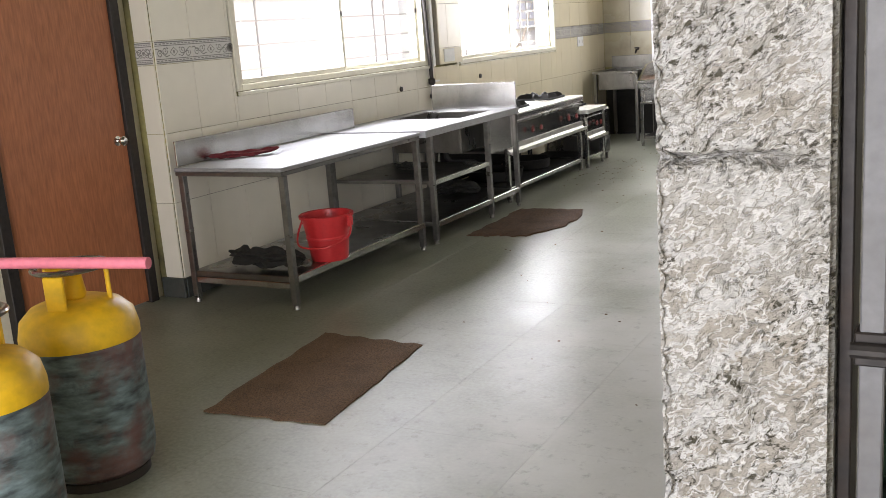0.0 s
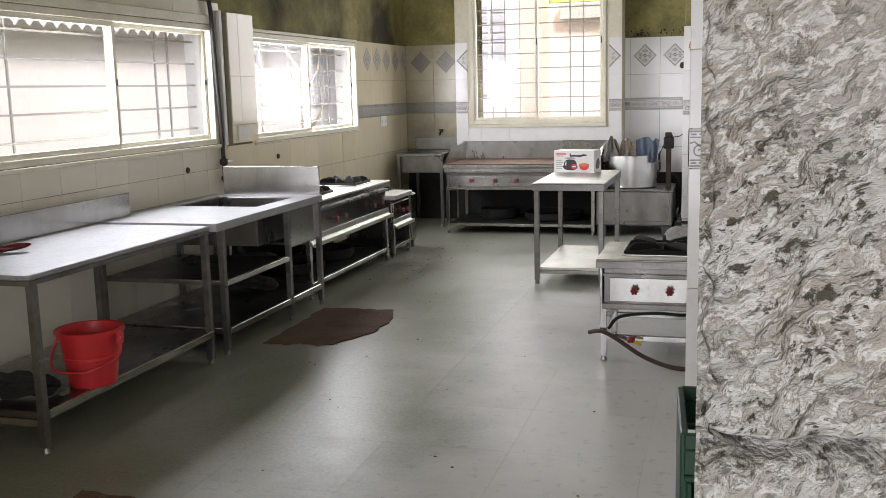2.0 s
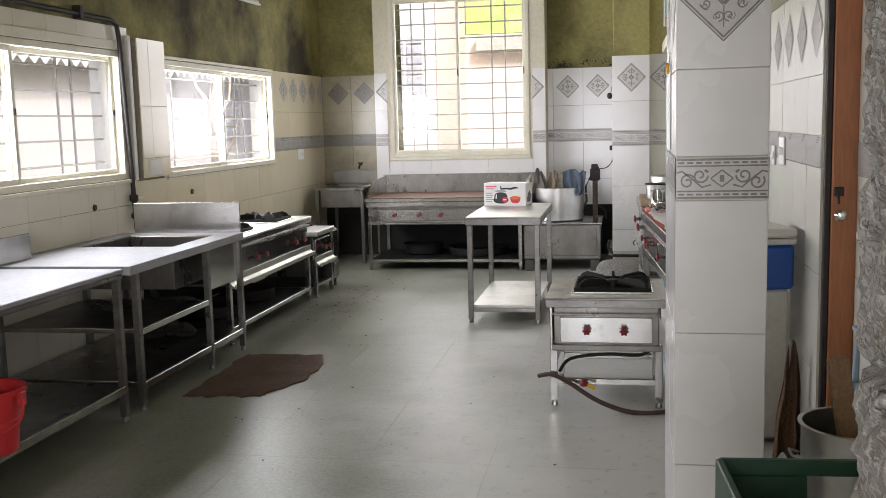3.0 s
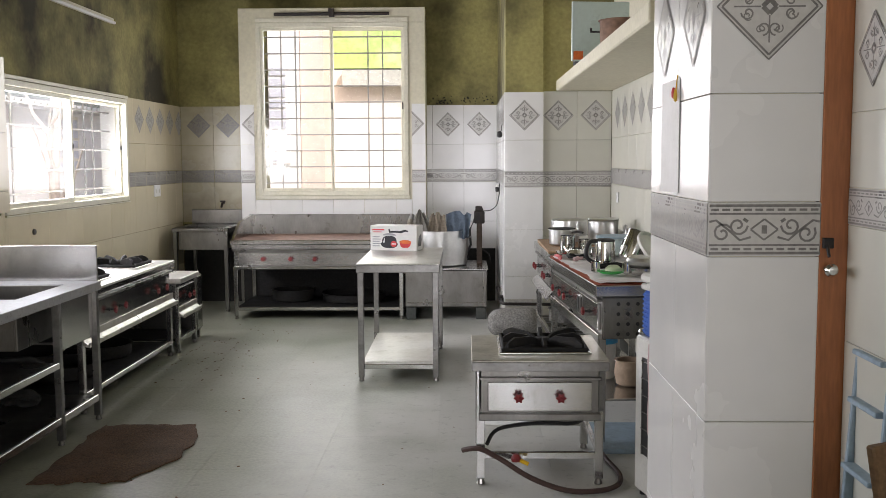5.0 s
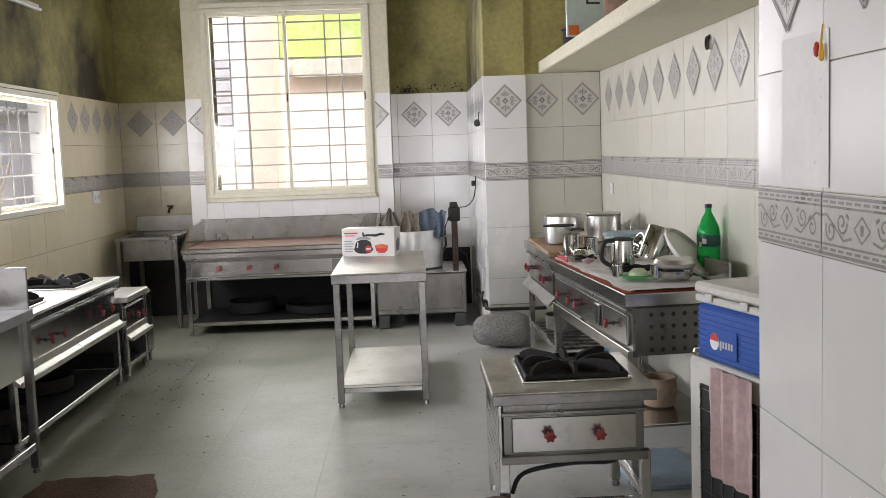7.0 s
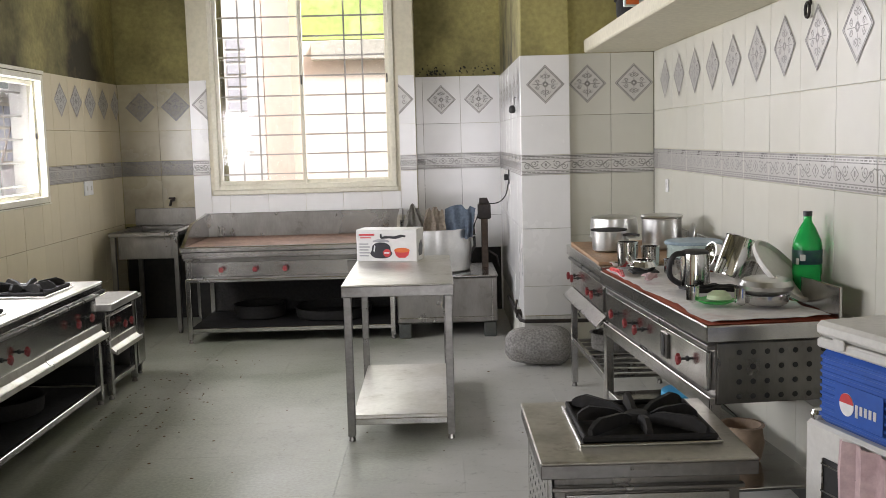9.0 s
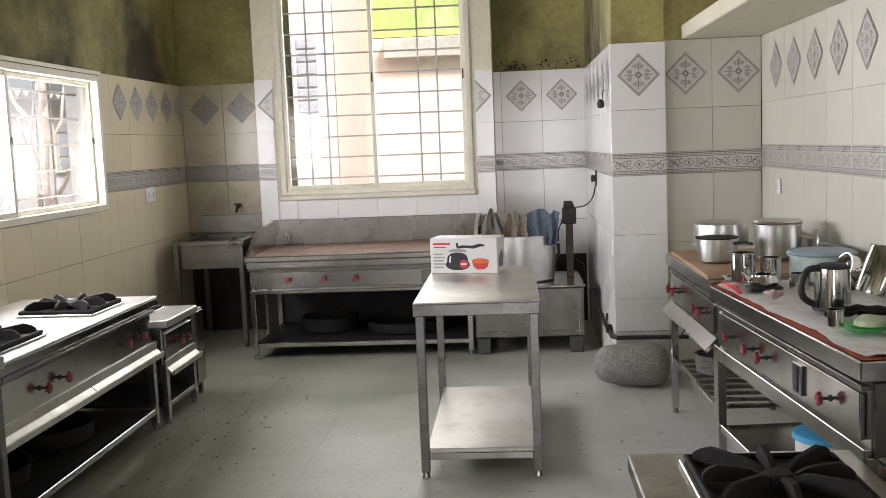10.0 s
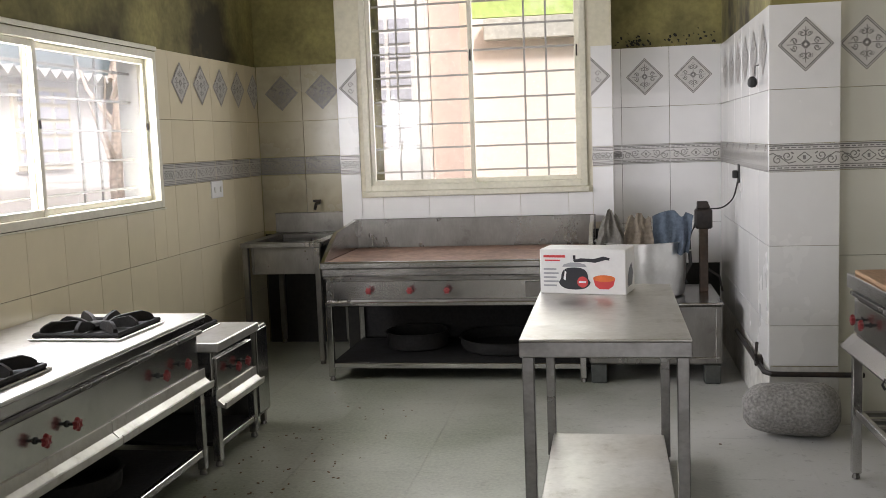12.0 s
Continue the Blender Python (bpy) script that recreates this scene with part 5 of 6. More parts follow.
k = rim_pot("saucepan", "small aluminium saucepan with a blackened rim", "pot", (0.475, 9.78, ZF), 0.108, 0.135, aluminium, 0.006, n=36, handles=False)
part("rim", Mesh().lathe([(0.106, 0.1355), (0.117, 0.1355), (0.118, 0.143), (0.106, 0.143)], n=36), iron, k)
part("handle", Mesh().tube([(0.08, -0.08, 0.11), (0.12, -0.13, 0.12), (0.16, -0.17, 0.115)], 0.009, 8), black, k)
k = rim_pot("stock_pot", "tall straight aluminium stock pot with a flat lid", "pot", (0.835, 9.86, ZF), 0.128, 0.20, aluminium, 0.006, n=40, handles=False)
part("lid", Mesh().lathe([(0.0, 0.205), (0.134, 0.205), (0.137, 0.212), (0.130, 0.222), (0.0, 0.225)]), aluminium, k)
k = rim_pot("enamel_casserole", "pale blue casserole with a grey lid", "pot", (0.83, 9.05, Z), 0.150, 0.13, pale_blue, n=40, handles=False)
part("lid", Mesh().lathe([(0.0, 0.132), (0.162, 0.132), (0.165, 0.138), (0.155, 0.148), (0.02, 0.150), (0.0, 0.150)]), grey_blue_paint, k)
rim_pot("steel_can", "shiny straight steel can", "can", (0.45, 9.04, Z), 0.058, 0.15, polished, 0.004, handles=False)
k = rim_pot("steel_teapot", "small polished steel teapot on a base", "teapot", (0.50, 8.84, Z), 0.055, 0.07, polished, 0.003, handles=False, belly=0.02)
part("base", Mesh().box(-0.075, -0.06, 0.0, 0.075, 0.06, 0.012), black, k)
part("spout", Mesh().tube([(-0.05, 0, 0.045), (-0.085, 0.0, 0.055), (-0.10, 0.0, 0.08)], [0.014, 0.010, 0.007], 8), polished, k)
rim_pot("lidded_tin", "small shiny steel tin", "tin", (0.585, 9.06, Z), 0.052, 0.12, polished, 0.003, handles=False)
rim_pot("tea_cup", "small polished steel tea cup", "cup", (0.63, 8.72, Z), 0.045, 0.085, polished, 0.003, handles=False)
k = thing("small_ladle", "small bent steel ladle lying on paper", "ladle", (0.40, 9.15, Z - 0.002))
part("bowl", Mesh().lathe([(0.0, 0.0), (0.02, 0.003), (0.035, 0.022), (0.033, 0.022), (0.018, 0.006), (0.0, 0.004)], n=20), polished, k)
part("handle", Mesh().tube([(0.033, 0, 0.02), (0.07, -0.04, 0.035), (0.10, -0.10, 0.012)], 0.005, 6), polished, k)
k = thing("electric_kettle", "steel electric kettle with a black handle and lid", "kettle", (0.622, 8.235, Z))
part("body", Mesh().lathe([(0.0, 0.012), (0.073, 0.012), (0.073, 0.03), (0.069, 0.15), (0.066, 0.172), (0.0, 0.174)], n=40), polished, k)
part("base", Mesh().lathe([(0.0, 0.0), (0.078, 0.0), (0.078, 0.014), (0.0, 0.0115)], n=36), black, k)
part("lid", Mesh().lathe([(0.0, 0.192), (0.05, 0.190), (0.067, 0.182), (0.069, 0.173), (0.0, 0.175)], n=36), black, k)
part("handle", Mesh().tube(smooth([(-0.055, -0.02, 0.175), (-0.105, -0.03, 0.170), (-0.132, -0.035, 0.12), (-0.125, -0.03, 0.06), (-0.075, -0.02, 0.025)]), 0.014, 10), black, k)
k = thing("tilted_canister", "polished steel canister leaning on its side", "can", (0.78, 8.28, Z))
k.matrix_basis = pose(0.80, 8.25, Z + 0.040, 0, 24, 20)
part("body", Mesh().lathe([(0.0, 0), (0.085, 0), (0.088, 0.01), (0.088, 0.20), (0.092, 0.204), (0.084, 0.205), (0.08, 0.02), (0.0, 0.015)], n=36), polished, k)
part("wire_handle", Mesh().tube([(-0.03, -0.088, 0.19), (0.03, -0.13, 0.12), (0.03, -0.13, 0.04), (-0.02, -0.088, 0.01)], 0.003, 6), steel, k)
rim_pot("steel_bowl", "steel bowl tilted against the splash", "bowl", (0.90, 8.80, Z + 0.07), 0.075, 0.06, polished, 0.004, handles=False, tilt=(0, -70, 10))
rim_pot("tumbler", "small polished steel tumbler on paper", "tumbler", (0.505, 7.83, Z), 0.029, 0.075, polished, 0.002, handles=False, n=24)
rim_pot("tumbler", "small steel tumbler beside the steamer", "tumbler", (0.69, 7.72, Z), 0.029, 0.078, polished, 0.002, handles=False, n=24)
k = part("green_dish", Mesh().lathe([(0.0, 0.0), (0.06, 0.0), (0.085, 0.012), (0.087, 0.016), (0.058, 0.006), (0.0, 0.004)], n=32), green_plastic)
k.location = (0.60, 7.80, Z)
tagged(k, "bright green plastic dish", "dish")
k = part("cake_mould", Mesh().lathe([(0.0, 0.0), (0.055, 0.002), (0.05, 0.02), (0.03, 0.036), (0.0, 0.04)], n=28), pale_mould)
k.location = (0.615, 7.80, Z + 0.017)
tagged(k, "pale green plastic strainer lying on the green dish", "strainer")
rag("spoon_heap", "heap of blackened spoons and ladles", (0.69, 8.06, Z), [(-0.16, -0.02, 0.02), (-0.02, 0.02, 0.03), (0.12, 0.0, 0.025)], 0.04, iron, 31, 0.5)
k = rim_pot("steamer", "round steel steamer with a rolled middle", "pot", (0.80, 7.72, Z), 0.095, 0.05, steel, 0.006, handles=False)
part("upper_bowl", Mesh().lathe([(0.0, 0.052), (0.085, 0.052), (0.112, 0.072), (0.116, 0.09), (0.105, 0.112), (0.08, 0.122), (0.0, 0.125)], n=36), aluminium, k)
k = part("serving_platter", Mesh().lathe([(0.0, 0.0), (0.15, 0.0), (0.172, 0.012), (0.175, 0.03), (0.162, 0.034), (0.158, 0.014), (0.0, 0.008)], n=44), white_plastic)
k.matrix_basis = pose(0.895, 7.84, Z + 0.118, 42, 24, 30)
tagged(k, "round off-white plastic platter leaning on the steamer", "platter")
k = part("metal_plate", Mesh().lathe([(0.0, 0.0), (0.06, 0.0), (0.066, 0.006), (0.06, 0.012), (0.0, 0.014)], n=30), aluminium)
k.matrix_basis = pose(1.0, 9.70, 0.985, 0, -82, 0)
tagged(k, "round metal plate leaning against the tiles", "plate")
k = thing("drink_bottle", "large green plastic soft-drink bottle, part full", "bottle", (1.03, 7.86, Z - 0.013))
k.scale = (1.17, 1.17, 1.15)
part("body", Mesh().lathe([(0.0, 0.004), (0.04, 0.0), (0.054, 0.012), (0.055, 0.05), (0.052, 0.06), (0.055, 0.07), (0.052, 0.10), (0.055, 0.11), (0.055, 0.215), (0.05, 0.245), (0.03, 0.29), (0.016, 0.315), (0.015, 0.335), (0.0, 0.336)], n=32), bottle_green, k)
part("cap", Mesh().lathe([(0.0, 0.337), (0.017, 0.336), (0.017, 0.355), (0.0, 0.356)], n=20), black_print, k, "dark blue-green screw cap")
lb = part("label", Mesh().lathe([(0.0558, 0.150), (0.0562, 0.151), (0.0562, 0.205), (0.0558, 0.206)], n=32), label_green, k, "dark label with a pale mark")
part("mark", Mesh().box(-0.044, -0.050, 0.165, -0.020, -0.040, 0.190, 0.002).box(-0.054, -0.036, 0.15, -0.043, -0.028, 0.175, 0.002), bright_white, lb)
# under the ranges
k = thing("plastic_tub", "white plastic tub with a sky-blue lid on the shelf", "tub", (0.565, 8.12, 0.116))
part("body", Mesh().lathe([(0.0, 0), (0.11, 0), (0.115, 0.01), (0.122, 0.24), (0.0, 0.24)], n=36), white_plastic, k)
part("lid", Mesh().lathe([(0.0, 0.272), (0.11, 0.272), (0.131, 0.264), (0.134, 0.242), (0.0, 0.241)], n=36), sky_blue_lid, k)
rim_pot("clay_pot", "pale clay pot on the range's lower shelf", "pot", (0.74, 7.86, 0.116), 0.09, 0.17, clay, belly=0.012, handles=False)
k = part("blue_tray", Mesh().box(0.30, 6.90, 0.0, 0.66, 7.45, 0.03, 0.006), grey_blue_paint)
tagged(k, "flat grey-blue metal tray on the floor", "tray")
rim_pot("grey_roller", "grey stone pestle base under the far range", "stone", (0.52, 10.0, 0.179), 0.13, 0.12, stone, handles=False)

# ---- cooler on a cabinet ----
k = thing("white_cabinet", "old white appliance with a dark wire grille", "cabinet", (0.60, 6.87, 0), 14)
part("body", Mesh().box(0.0, -0.62, FLOOR_C + 0.03, 0.39, 0.0, 0.61, 0.012), white_plastic, k)
part("grille_back", Mesh().box(-0.006, -0.58, -0.05, -0.001, -0.11, 0.50), black, k)
for q in range(6):
    part("grille_wire", Mesh().tube([(-0.010, -0.115 - q * 0.09, -0.05), (-0.010, -0.115 - q * 0.09, 0.50)], 0.003, 6), steel_old, k)
for q in range(-1, 5):
    part("grille_wire", Mesh().tube([(-0.012, -0.58, 0.10 + q * 0.095), (-0.012, -0.11, 0.10 + q * 0.095)], 0.003, 6), steel_old, k)
for sx in (0.04, 0.35):
    for sy in (-0.58, -0.04):
        part("foot", Mesh().lathe([(0.02, 0), (0.02, 0.031)], sx, sy, FLOOR_C, 12), black, k)
part("corner_cap", Mesh().lathe([(0.0, 0.65), (0.02, 0.645), (0.026, 0.63), (0.02, 0.611), (0.0, 0.611)], 0.03, -0.03, 0, 14), polished, k)
m = Mesh()
v, f = [], []
for i in range(15):
    for j in range(11):
        y = -0.22 - 0.34 * i / 14
        z = 0.10 + 0.50 * j / 10
        v.append((-0.024 - 0.010 * math.sin(i * 1.5) - 0.005 * noise.noise(Vector((y * 20, z * 9, 0))), y, z))
for i in range(14):
    for j in range(10):
        a = i * 11 + j
        f.append((a, a + 1, a + 12, a + 11))
cl = part("draped_cloth", Mesh().add(v + [(p[0] + 0.004, p[1], p[2]) for p in v], f + [tuple(q + len(v) for q in reversed(t3)) for t3 in f]), cloth_pink)
cl.matrix_basis = pose(0.60, 6.87, 0.0, 0, 0, 14)
tagged(cl, "faded pink cloth draped over the appliance's grille", "cloth")
k = thing("cooler_box", "blue picnic cooler with a white lid", "cooler", (0.625, 6.84, 0.612), 14)
k.scale = (1, 1, 0.9)
part("body", Mesh().box(-0.005, -0.60, 0, 0.40, -0.02, 0.29, 0.02), blue_cooler, k)
for q in range(9):
    part("ridge", Mesh().box(-0.011, -0.585, 0.03 + q * 0.028, -0.0052, -0.035, 0.043 + q * 0.028, 0.003), blue_cooler, k)
part("collar", Mesh().box(-0.012, -0.61, 0.291, 0.405, -0.012, 0.33, 0.008), white_plastic, k)
ld = part("lid", Mesh().box(-0.016, -0.615, 0.336, 0.41, -0.006, 0.395, 0.016), white_plastic, k, "off-white lid, slightly open")
for y in (-0.14, -0.42):
    part("latch", Mesh().box(-0.020, y - 0.03, 0.305, -0.0125, y + 0.03, 0.345, 0.004), white_plastic, ld)
part("panel", Mesh().box(-0.0145, -0.36, 0.045, -0.0112, -0.12, 0.185, 0.001), blue_cooler, k)
lg = part("emblem", Mesh().prism([(-0.185 + 0.036 * math.cos(q * math.pi / 12), 0.112 + 0.043 * math.sin(q * math.pi / 12)) for q in range(24)], "x", -0.0165, -0.0147), bright_white, k)
part("emblem_top", Mesh().prism([(-0.185 + 0.034 * math.cos(q * math.pi / 12), 0.117 + 0.037 * math.sin(q * math.pi / 12)) for q in range(0, 13)], "x", -0.0180, -0.0167), red_print, lg)
for q in range(5):
    part("letter_bar", Mesh().box(-0.0165, -0.242 - q * 0.022, 0.09 - 0.014 * (q == 0), -0.0147, -0.228 - q * 0.022, 0.124), white_plastic, lg)

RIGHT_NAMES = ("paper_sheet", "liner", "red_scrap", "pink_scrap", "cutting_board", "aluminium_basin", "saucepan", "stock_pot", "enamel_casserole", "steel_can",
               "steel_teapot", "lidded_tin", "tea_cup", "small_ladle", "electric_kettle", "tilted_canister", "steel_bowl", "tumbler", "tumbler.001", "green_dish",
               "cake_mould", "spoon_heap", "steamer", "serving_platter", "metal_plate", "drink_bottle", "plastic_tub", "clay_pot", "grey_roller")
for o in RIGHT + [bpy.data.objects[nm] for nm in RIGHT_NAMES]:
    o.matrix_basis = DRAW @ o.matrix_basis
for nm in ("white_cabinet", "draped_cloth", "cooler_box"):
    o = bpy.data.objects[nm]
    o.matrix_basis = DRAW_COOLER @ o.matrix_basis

# ---- floor burner ----
c = thing("floor_burner", "free-standing steel burner stove with two red knobs", "gas stove", (-0.05, 6.71, 0))
part("top", Mesh().box(-0.335, -0.345, 0.62, 0.335, 0.345, 0.63, 0.004), stove_top, c)
part("apron", Mesh().box(-0.334, -0.344, 0.575, 0.334, 0.344, 0.6195), steel_shaded, c)
part("body", Mesh().box(-0.29, -0.295, 0.33, 0.29, 0.325, 0.574), steel_old, c)
part("front_panel", Mesh().box(-0.255, -0.312, 0.37, 0.255, -0.296, 0.515), steel, c)
part("trim", Mesh().box(-0.30, -0.32, 0.525, 0.30, -0.296, 0.540).box(-0.30, -0.325, 0.325, 0.30, -0.296, 0.36), steel_old, c)
part("side_plate", Mesh().box(-0.312, -0.32, 0.15, -0.296, 0.33, 0.574), steel, c)
VENT = Mesh().lathe([(0.008, 0), (0.0, 0.001)], n=8).data("vent_hole", black)
for i in range(9):
    for j in range(6):
        part("vent_hole", VENT, black, c).matrix_basis = pose(-0.3125, -0.24 + i * 0.06, 0.27 + j * 0.05, 0, -90, 0)
part("lower_rail", Mesh().box(-0.29, -0.318, 0.13, 0.29, -0.29, 0.165).box(-0.29, 0.29, 0.13, 0.29, 0.318, 0.165).box(0.288, -0.29, 0.13, 0.312, 0.29, 0.165), steel, c)
for x in (-0.105, 0.10):
    knob(c, x, -0.312, 0.445, "-y")
burner(c, 0.035, 0.02, 0.63, 0.21)
part("plate", Mesh().box(-0.06, -0.3462, 0.60, 0.06, -0.3452, 0.612, 0), steel_old, c)
legs(c, steel, [(sx * 0.29, sy * 0.30) for sx in (-1, 1) for sy in (-1, 1)], 0.36, 0.042)
k = thing("gas_hose", "brown rubber gas hose coiled round the burner's legs", "hose", (-0.05, 6.71, 0))
part("hose", Mesh().tube(smooth([(-0.38, -0.30, 0.17), (-0.30, -0.34, 0.19), (-0.20, -0.37, 0.15), (-0.05, -0.42, 0.07), (0.12, -0.46, 0.022), (0.28, -0.45, 0.018), (0.38, -0.36, 0.018), (0.41, -0.20, 0.018), (0.38, 0.05, 0.018), (0.36, 0.28, 0.018)]), 0.013, 8), oxide, k)
part("feed", Mesh().tube(smooth([(-0.26, -0.30, 0.20), (-0.20, -0.22, 0.255), (0.0, -0.18, 0.275), (0.18, -0.14, 0.262), (0.25, -0.05, 0.27)]), 0.010, 8), black, k)
part("regulator", Mesh().lathe([(0.0, 0), (0.022, 0.005), (0.026, 0.022), (0.014, 0.04), (0.0, 0.042)], -0.12, -0.38, 0.135, 16), red_knob, k)
part("nozzle", Mesh().tube([(-0.10, -0.385, 0.145), (-0.06, -0.395, 0.13)], 0.010, 8), yellow_paint, k)

# ---- mats ----
def mat_piece(name, corners, label, seed, ragged=0.02, bulge=0.0, mat=coir):
    v, f = [], []
    nu, nv = 26, 18
    a, b2, c2, d2 = [Vector((*p, 0)) for p in corners]
    for i in range(nu + 1):
        for j in range(nv + 1):
            u, w = i / nu, j / nv
            p = a.lerp(b2, u).lerp(d2.lerp(c2, u), w)
            p.x += bulge * u * math.sin(math.pi * w)
            e = min(u, 1 - u, w, 1 - w)
            p += Vector((noise.noise(Vector((u * 7, w * 7, seed))), noise.noise(Vector((u * 7, w * 7, seed + 5))), 0)) * ragged * (1 if e < 0.08 else 0.3)
            v.append((p.x, p.y, 0.011 + 0.006 * noise.noise(Vector((u * 5, w * 5, seed + 9))) + (0.003 if e > 0.02 else -0.004)))
    n = len(v)
    for i in range(nu):
        for j in range(nv):
            q = i * (nv + 1) + j
            f.append((q, q + 1, q + nv + 2, q + nv + 1))
    rim = [j for j in range(nv + 1)] + [i * (nv + 1) + nv for i in range(1, nu + 1)] + [nu * (nv + 1) + j for j in range(nv - 1, -1, -1)] + [i * (nv + 1) for i in range(nu - 1, 0, -1)]
    v += [(p[0], p[1], 0.001) for p in v[:n]]
    f += [tuple(x + n for x in reversed(t4)) for t4 in f[:]]
    f += [(rim[k], rim[(k + 1) % len(rim)], rim[(k + 1) % len(rim)] + n, rim[k] + n) for k in range(len(rim))]
    return tagged(part(name, Mesh().add(v, f), mat), label, "mat")


mat_piece("door_mat", [(-2.25, 3.95), (-1.62, 3.91), (-1.51, 2.88), (-2.13, 2.83)], "brown coir mat with a frayed edge on the floor", 1)
mat_piece("floor_mat", [(-2.60, 7.46), (-2.05, 7.46), (-2.12, 6.42), (-2.60, 6.36)], "torn dark brown mat with a curved edge", 7, 0.05, 0.13, coir_dark)


# ---- gas cylinders ----
def cylinder(place, rz, label):
    g = thing("gas_cylinder", label, "gas cylinder", place, rz, "gas cylinders by the door")
    g.scale = (1.36, 1.36, 1.16)
    part("body", Mesh().lathe([(0.0, 0.02), (0.12, 0.02), (0.15, 0.05), (0.158, 0.09), (0.158, 0.47), (0.0, 0.47)], n=40), cyl_paint, g, "scraped blue and rust-red painted body")
    part("shoulder", Mesh().lathe([(0.159, 0.471), (0.159, 0.50), (0.15, 0.55), (0.12, 0.585), (0.07, 0.605), (0.0, 0.607)], n=40), yellow_paint, g, "chipped yellow shoulder")
    part("foot_ring", Mesh().lathe([(0.125, 0.0), (0.135, 0.0), (0.135, 0.03), (0.125, 0.03)], n=32), dark_pipe, g)
    part("valve", Mesh().lathe([(0.03, 0.607), (0.034, 0.62), (0.026, 0.69), (0.03, 0.70), (0.0, 0.71)], n=18), yellow_paint, g)
    for a in (30, 150, 270):
        part("guard_stay", Mesh().box(0.085, -0.028, 0.575, 0.097, 0.028, 0.70, 0.003, pose(0, 0, 0, 0, 0, a)), yellow_paint, g)
    part("guard_ring", Mesh().tube([(0.095 * math.cos(q * math.pi / 12), 0.095 * math.sin(q * math.pi / 12), 0.71) for q in range(24)], 0.009, 8, True), steel_old, g)
    return g


cylinder((-2.09, 2.21, 0), 20, "yellow-shouldered gas cylinder with scraped dark paint")
cylinder((-1.90, 1.62, 0), 75, "scuffed gas cylinder with a yellow top")
k = part("pink_tube", Mesh().tube([(-0.62, 0, 0), (-0.1, 0, 0.004), (0.36, 0, 0.0)], 0.021, 12), pink_plastic)
k.matrix_basis = pose(-2.03, 2.12, 0.858, 0, 0, 13)
tagged(k, "pink plastic tube lying across the cylinders", "tube")


# ---- near right: crates, pot, ladder ----
def crate(place):
    c = thing("crate", "dark green plastic vegetable crate", "crate", place, 4, "stacked crates")
    w, d, h = 0.24, 0.17, 0.30
    for y in (-d, d):
        for z0, z1 in ((0, 0.05), (0.19, 0.205), (0.265, h)):
            part("side_band", Mesh().box(-w, y - 0.008, z0, w, y + 0.008, z1), dark_green, c)
        for q in range(15):
            x = -w + 0.012 + q * (2 * w - 0.024) / 14
            part("side_slat", Mesh().box(x - 0.006, y - 0.006, 0.051, x + 0.006, y + 0.006, 0.189), dark_green, c)
        for x in (-w, 0.06):
            part("hand_band", Mesh().box(x, y - 0.006, 0.206, x + w - 0.06, y + 0.006, 0.264), dark_green, c)
    for x in (-w, w):
        part("end_wall", Mesh().box(x - 0.008, -d, 0, x + 0.008, d, h), dark_green, c)
    part("floor", Mesh().box(-w, -d, 0.0, w, d, 0.012), dark_green, c)
    return c


for q in range(3):
    crate((0.505, 2.87, 0.302 * q))
k = rim_pot("big_cooking_pot", "large aluminium cooking pot standing on the floor", "pot", (0.845, 4.42, 0), 0.185, 0.56, aluminium, 0.012, n=48)
k = part("wooden_plank", Mesh().box(-0.035, -0.02, 0, 0.035, 0.02, 0.76, 0.006), board_wood)
k.matrix_basis = pose(0.885, 4.40, 0.03, -6, -7, 10)
tagged(k, "worn wooden plank standing in the cooking pot", "plank")
k = thing("folding_stool", "grey-blue painted steel step stool leaning on the wall", "stool", (1.0, 5.16, 0))
for y in (-0.14, 0.14):
    part("rail", Mesh().box(-0.02, y - 0.012, 0.02, 0.02, y + 0.012, 0.93, 0.004, pose(0, 0, 0, 0, 4, 0)), grey_blue_paint, k)
for z in (0.2, 0.45, 0.70, 0.88):
    part("tread", Mesh().box(-0.045, -0.125, z, 0.035, 0.125, z + 0.02, 0.004, pose(0, 0, 0, 0, 4, 0)), grey_blue_paint, k)
hung_cloth("sacking", "brown sacking slumped beside the old appliance", (0.80, 5.62, 0.02), 0.05, 0.13, 0.56, 2, coir, 9.1, 0.02)

# ---- shelf, switches and pipes ----
sf = tagged(part("wall_shelf", Mesh().box(0.40, 6.1, 2.207, XR - 0.002, YN - 0.004, 2.30, 0.008), plaster_clean), "thick cream concrete shelf along the wall", "shelf", kind="structure")
k = rim_pot("dark_pan", "dark rusty pan on the concrete shelf", "pan", (0.58, 9.45, 2.301), 0.15, 0.12, iron, handles=False)
k = thing("notice_board", "pale green board with hand-written marks on the shelf", "board", (0.55, 8.85, 2.301), 8)
part("panel", Mesh().box(-0.20, -0.012, 0, 0.22, 0.012, 0.42, 0.003), pale_blue, k)
part("mark", Mesh().box(-0.06, -0.0145, 0.20, 0.02, -0.0125, 0.214, 0).box(0.05, -0.0145, 0.19, 0.062, -0.0125, 0.25, 0).box(-0.07, -0.0145, 0.20, -0.055, -0.0125, 0.235, 0), black_print, k)
part("sticker", Mesh().box(-0.19, -0.0145, 0.01, -0.12, -0.0125, 0.07, 0), orange_print, k)
k = rim_pot("rusty_bin", "rusty dark tin on the shelf", "tin", (0.62, 8.20, 2.301), 0.15, 0.2, rust_iron, handles=False)


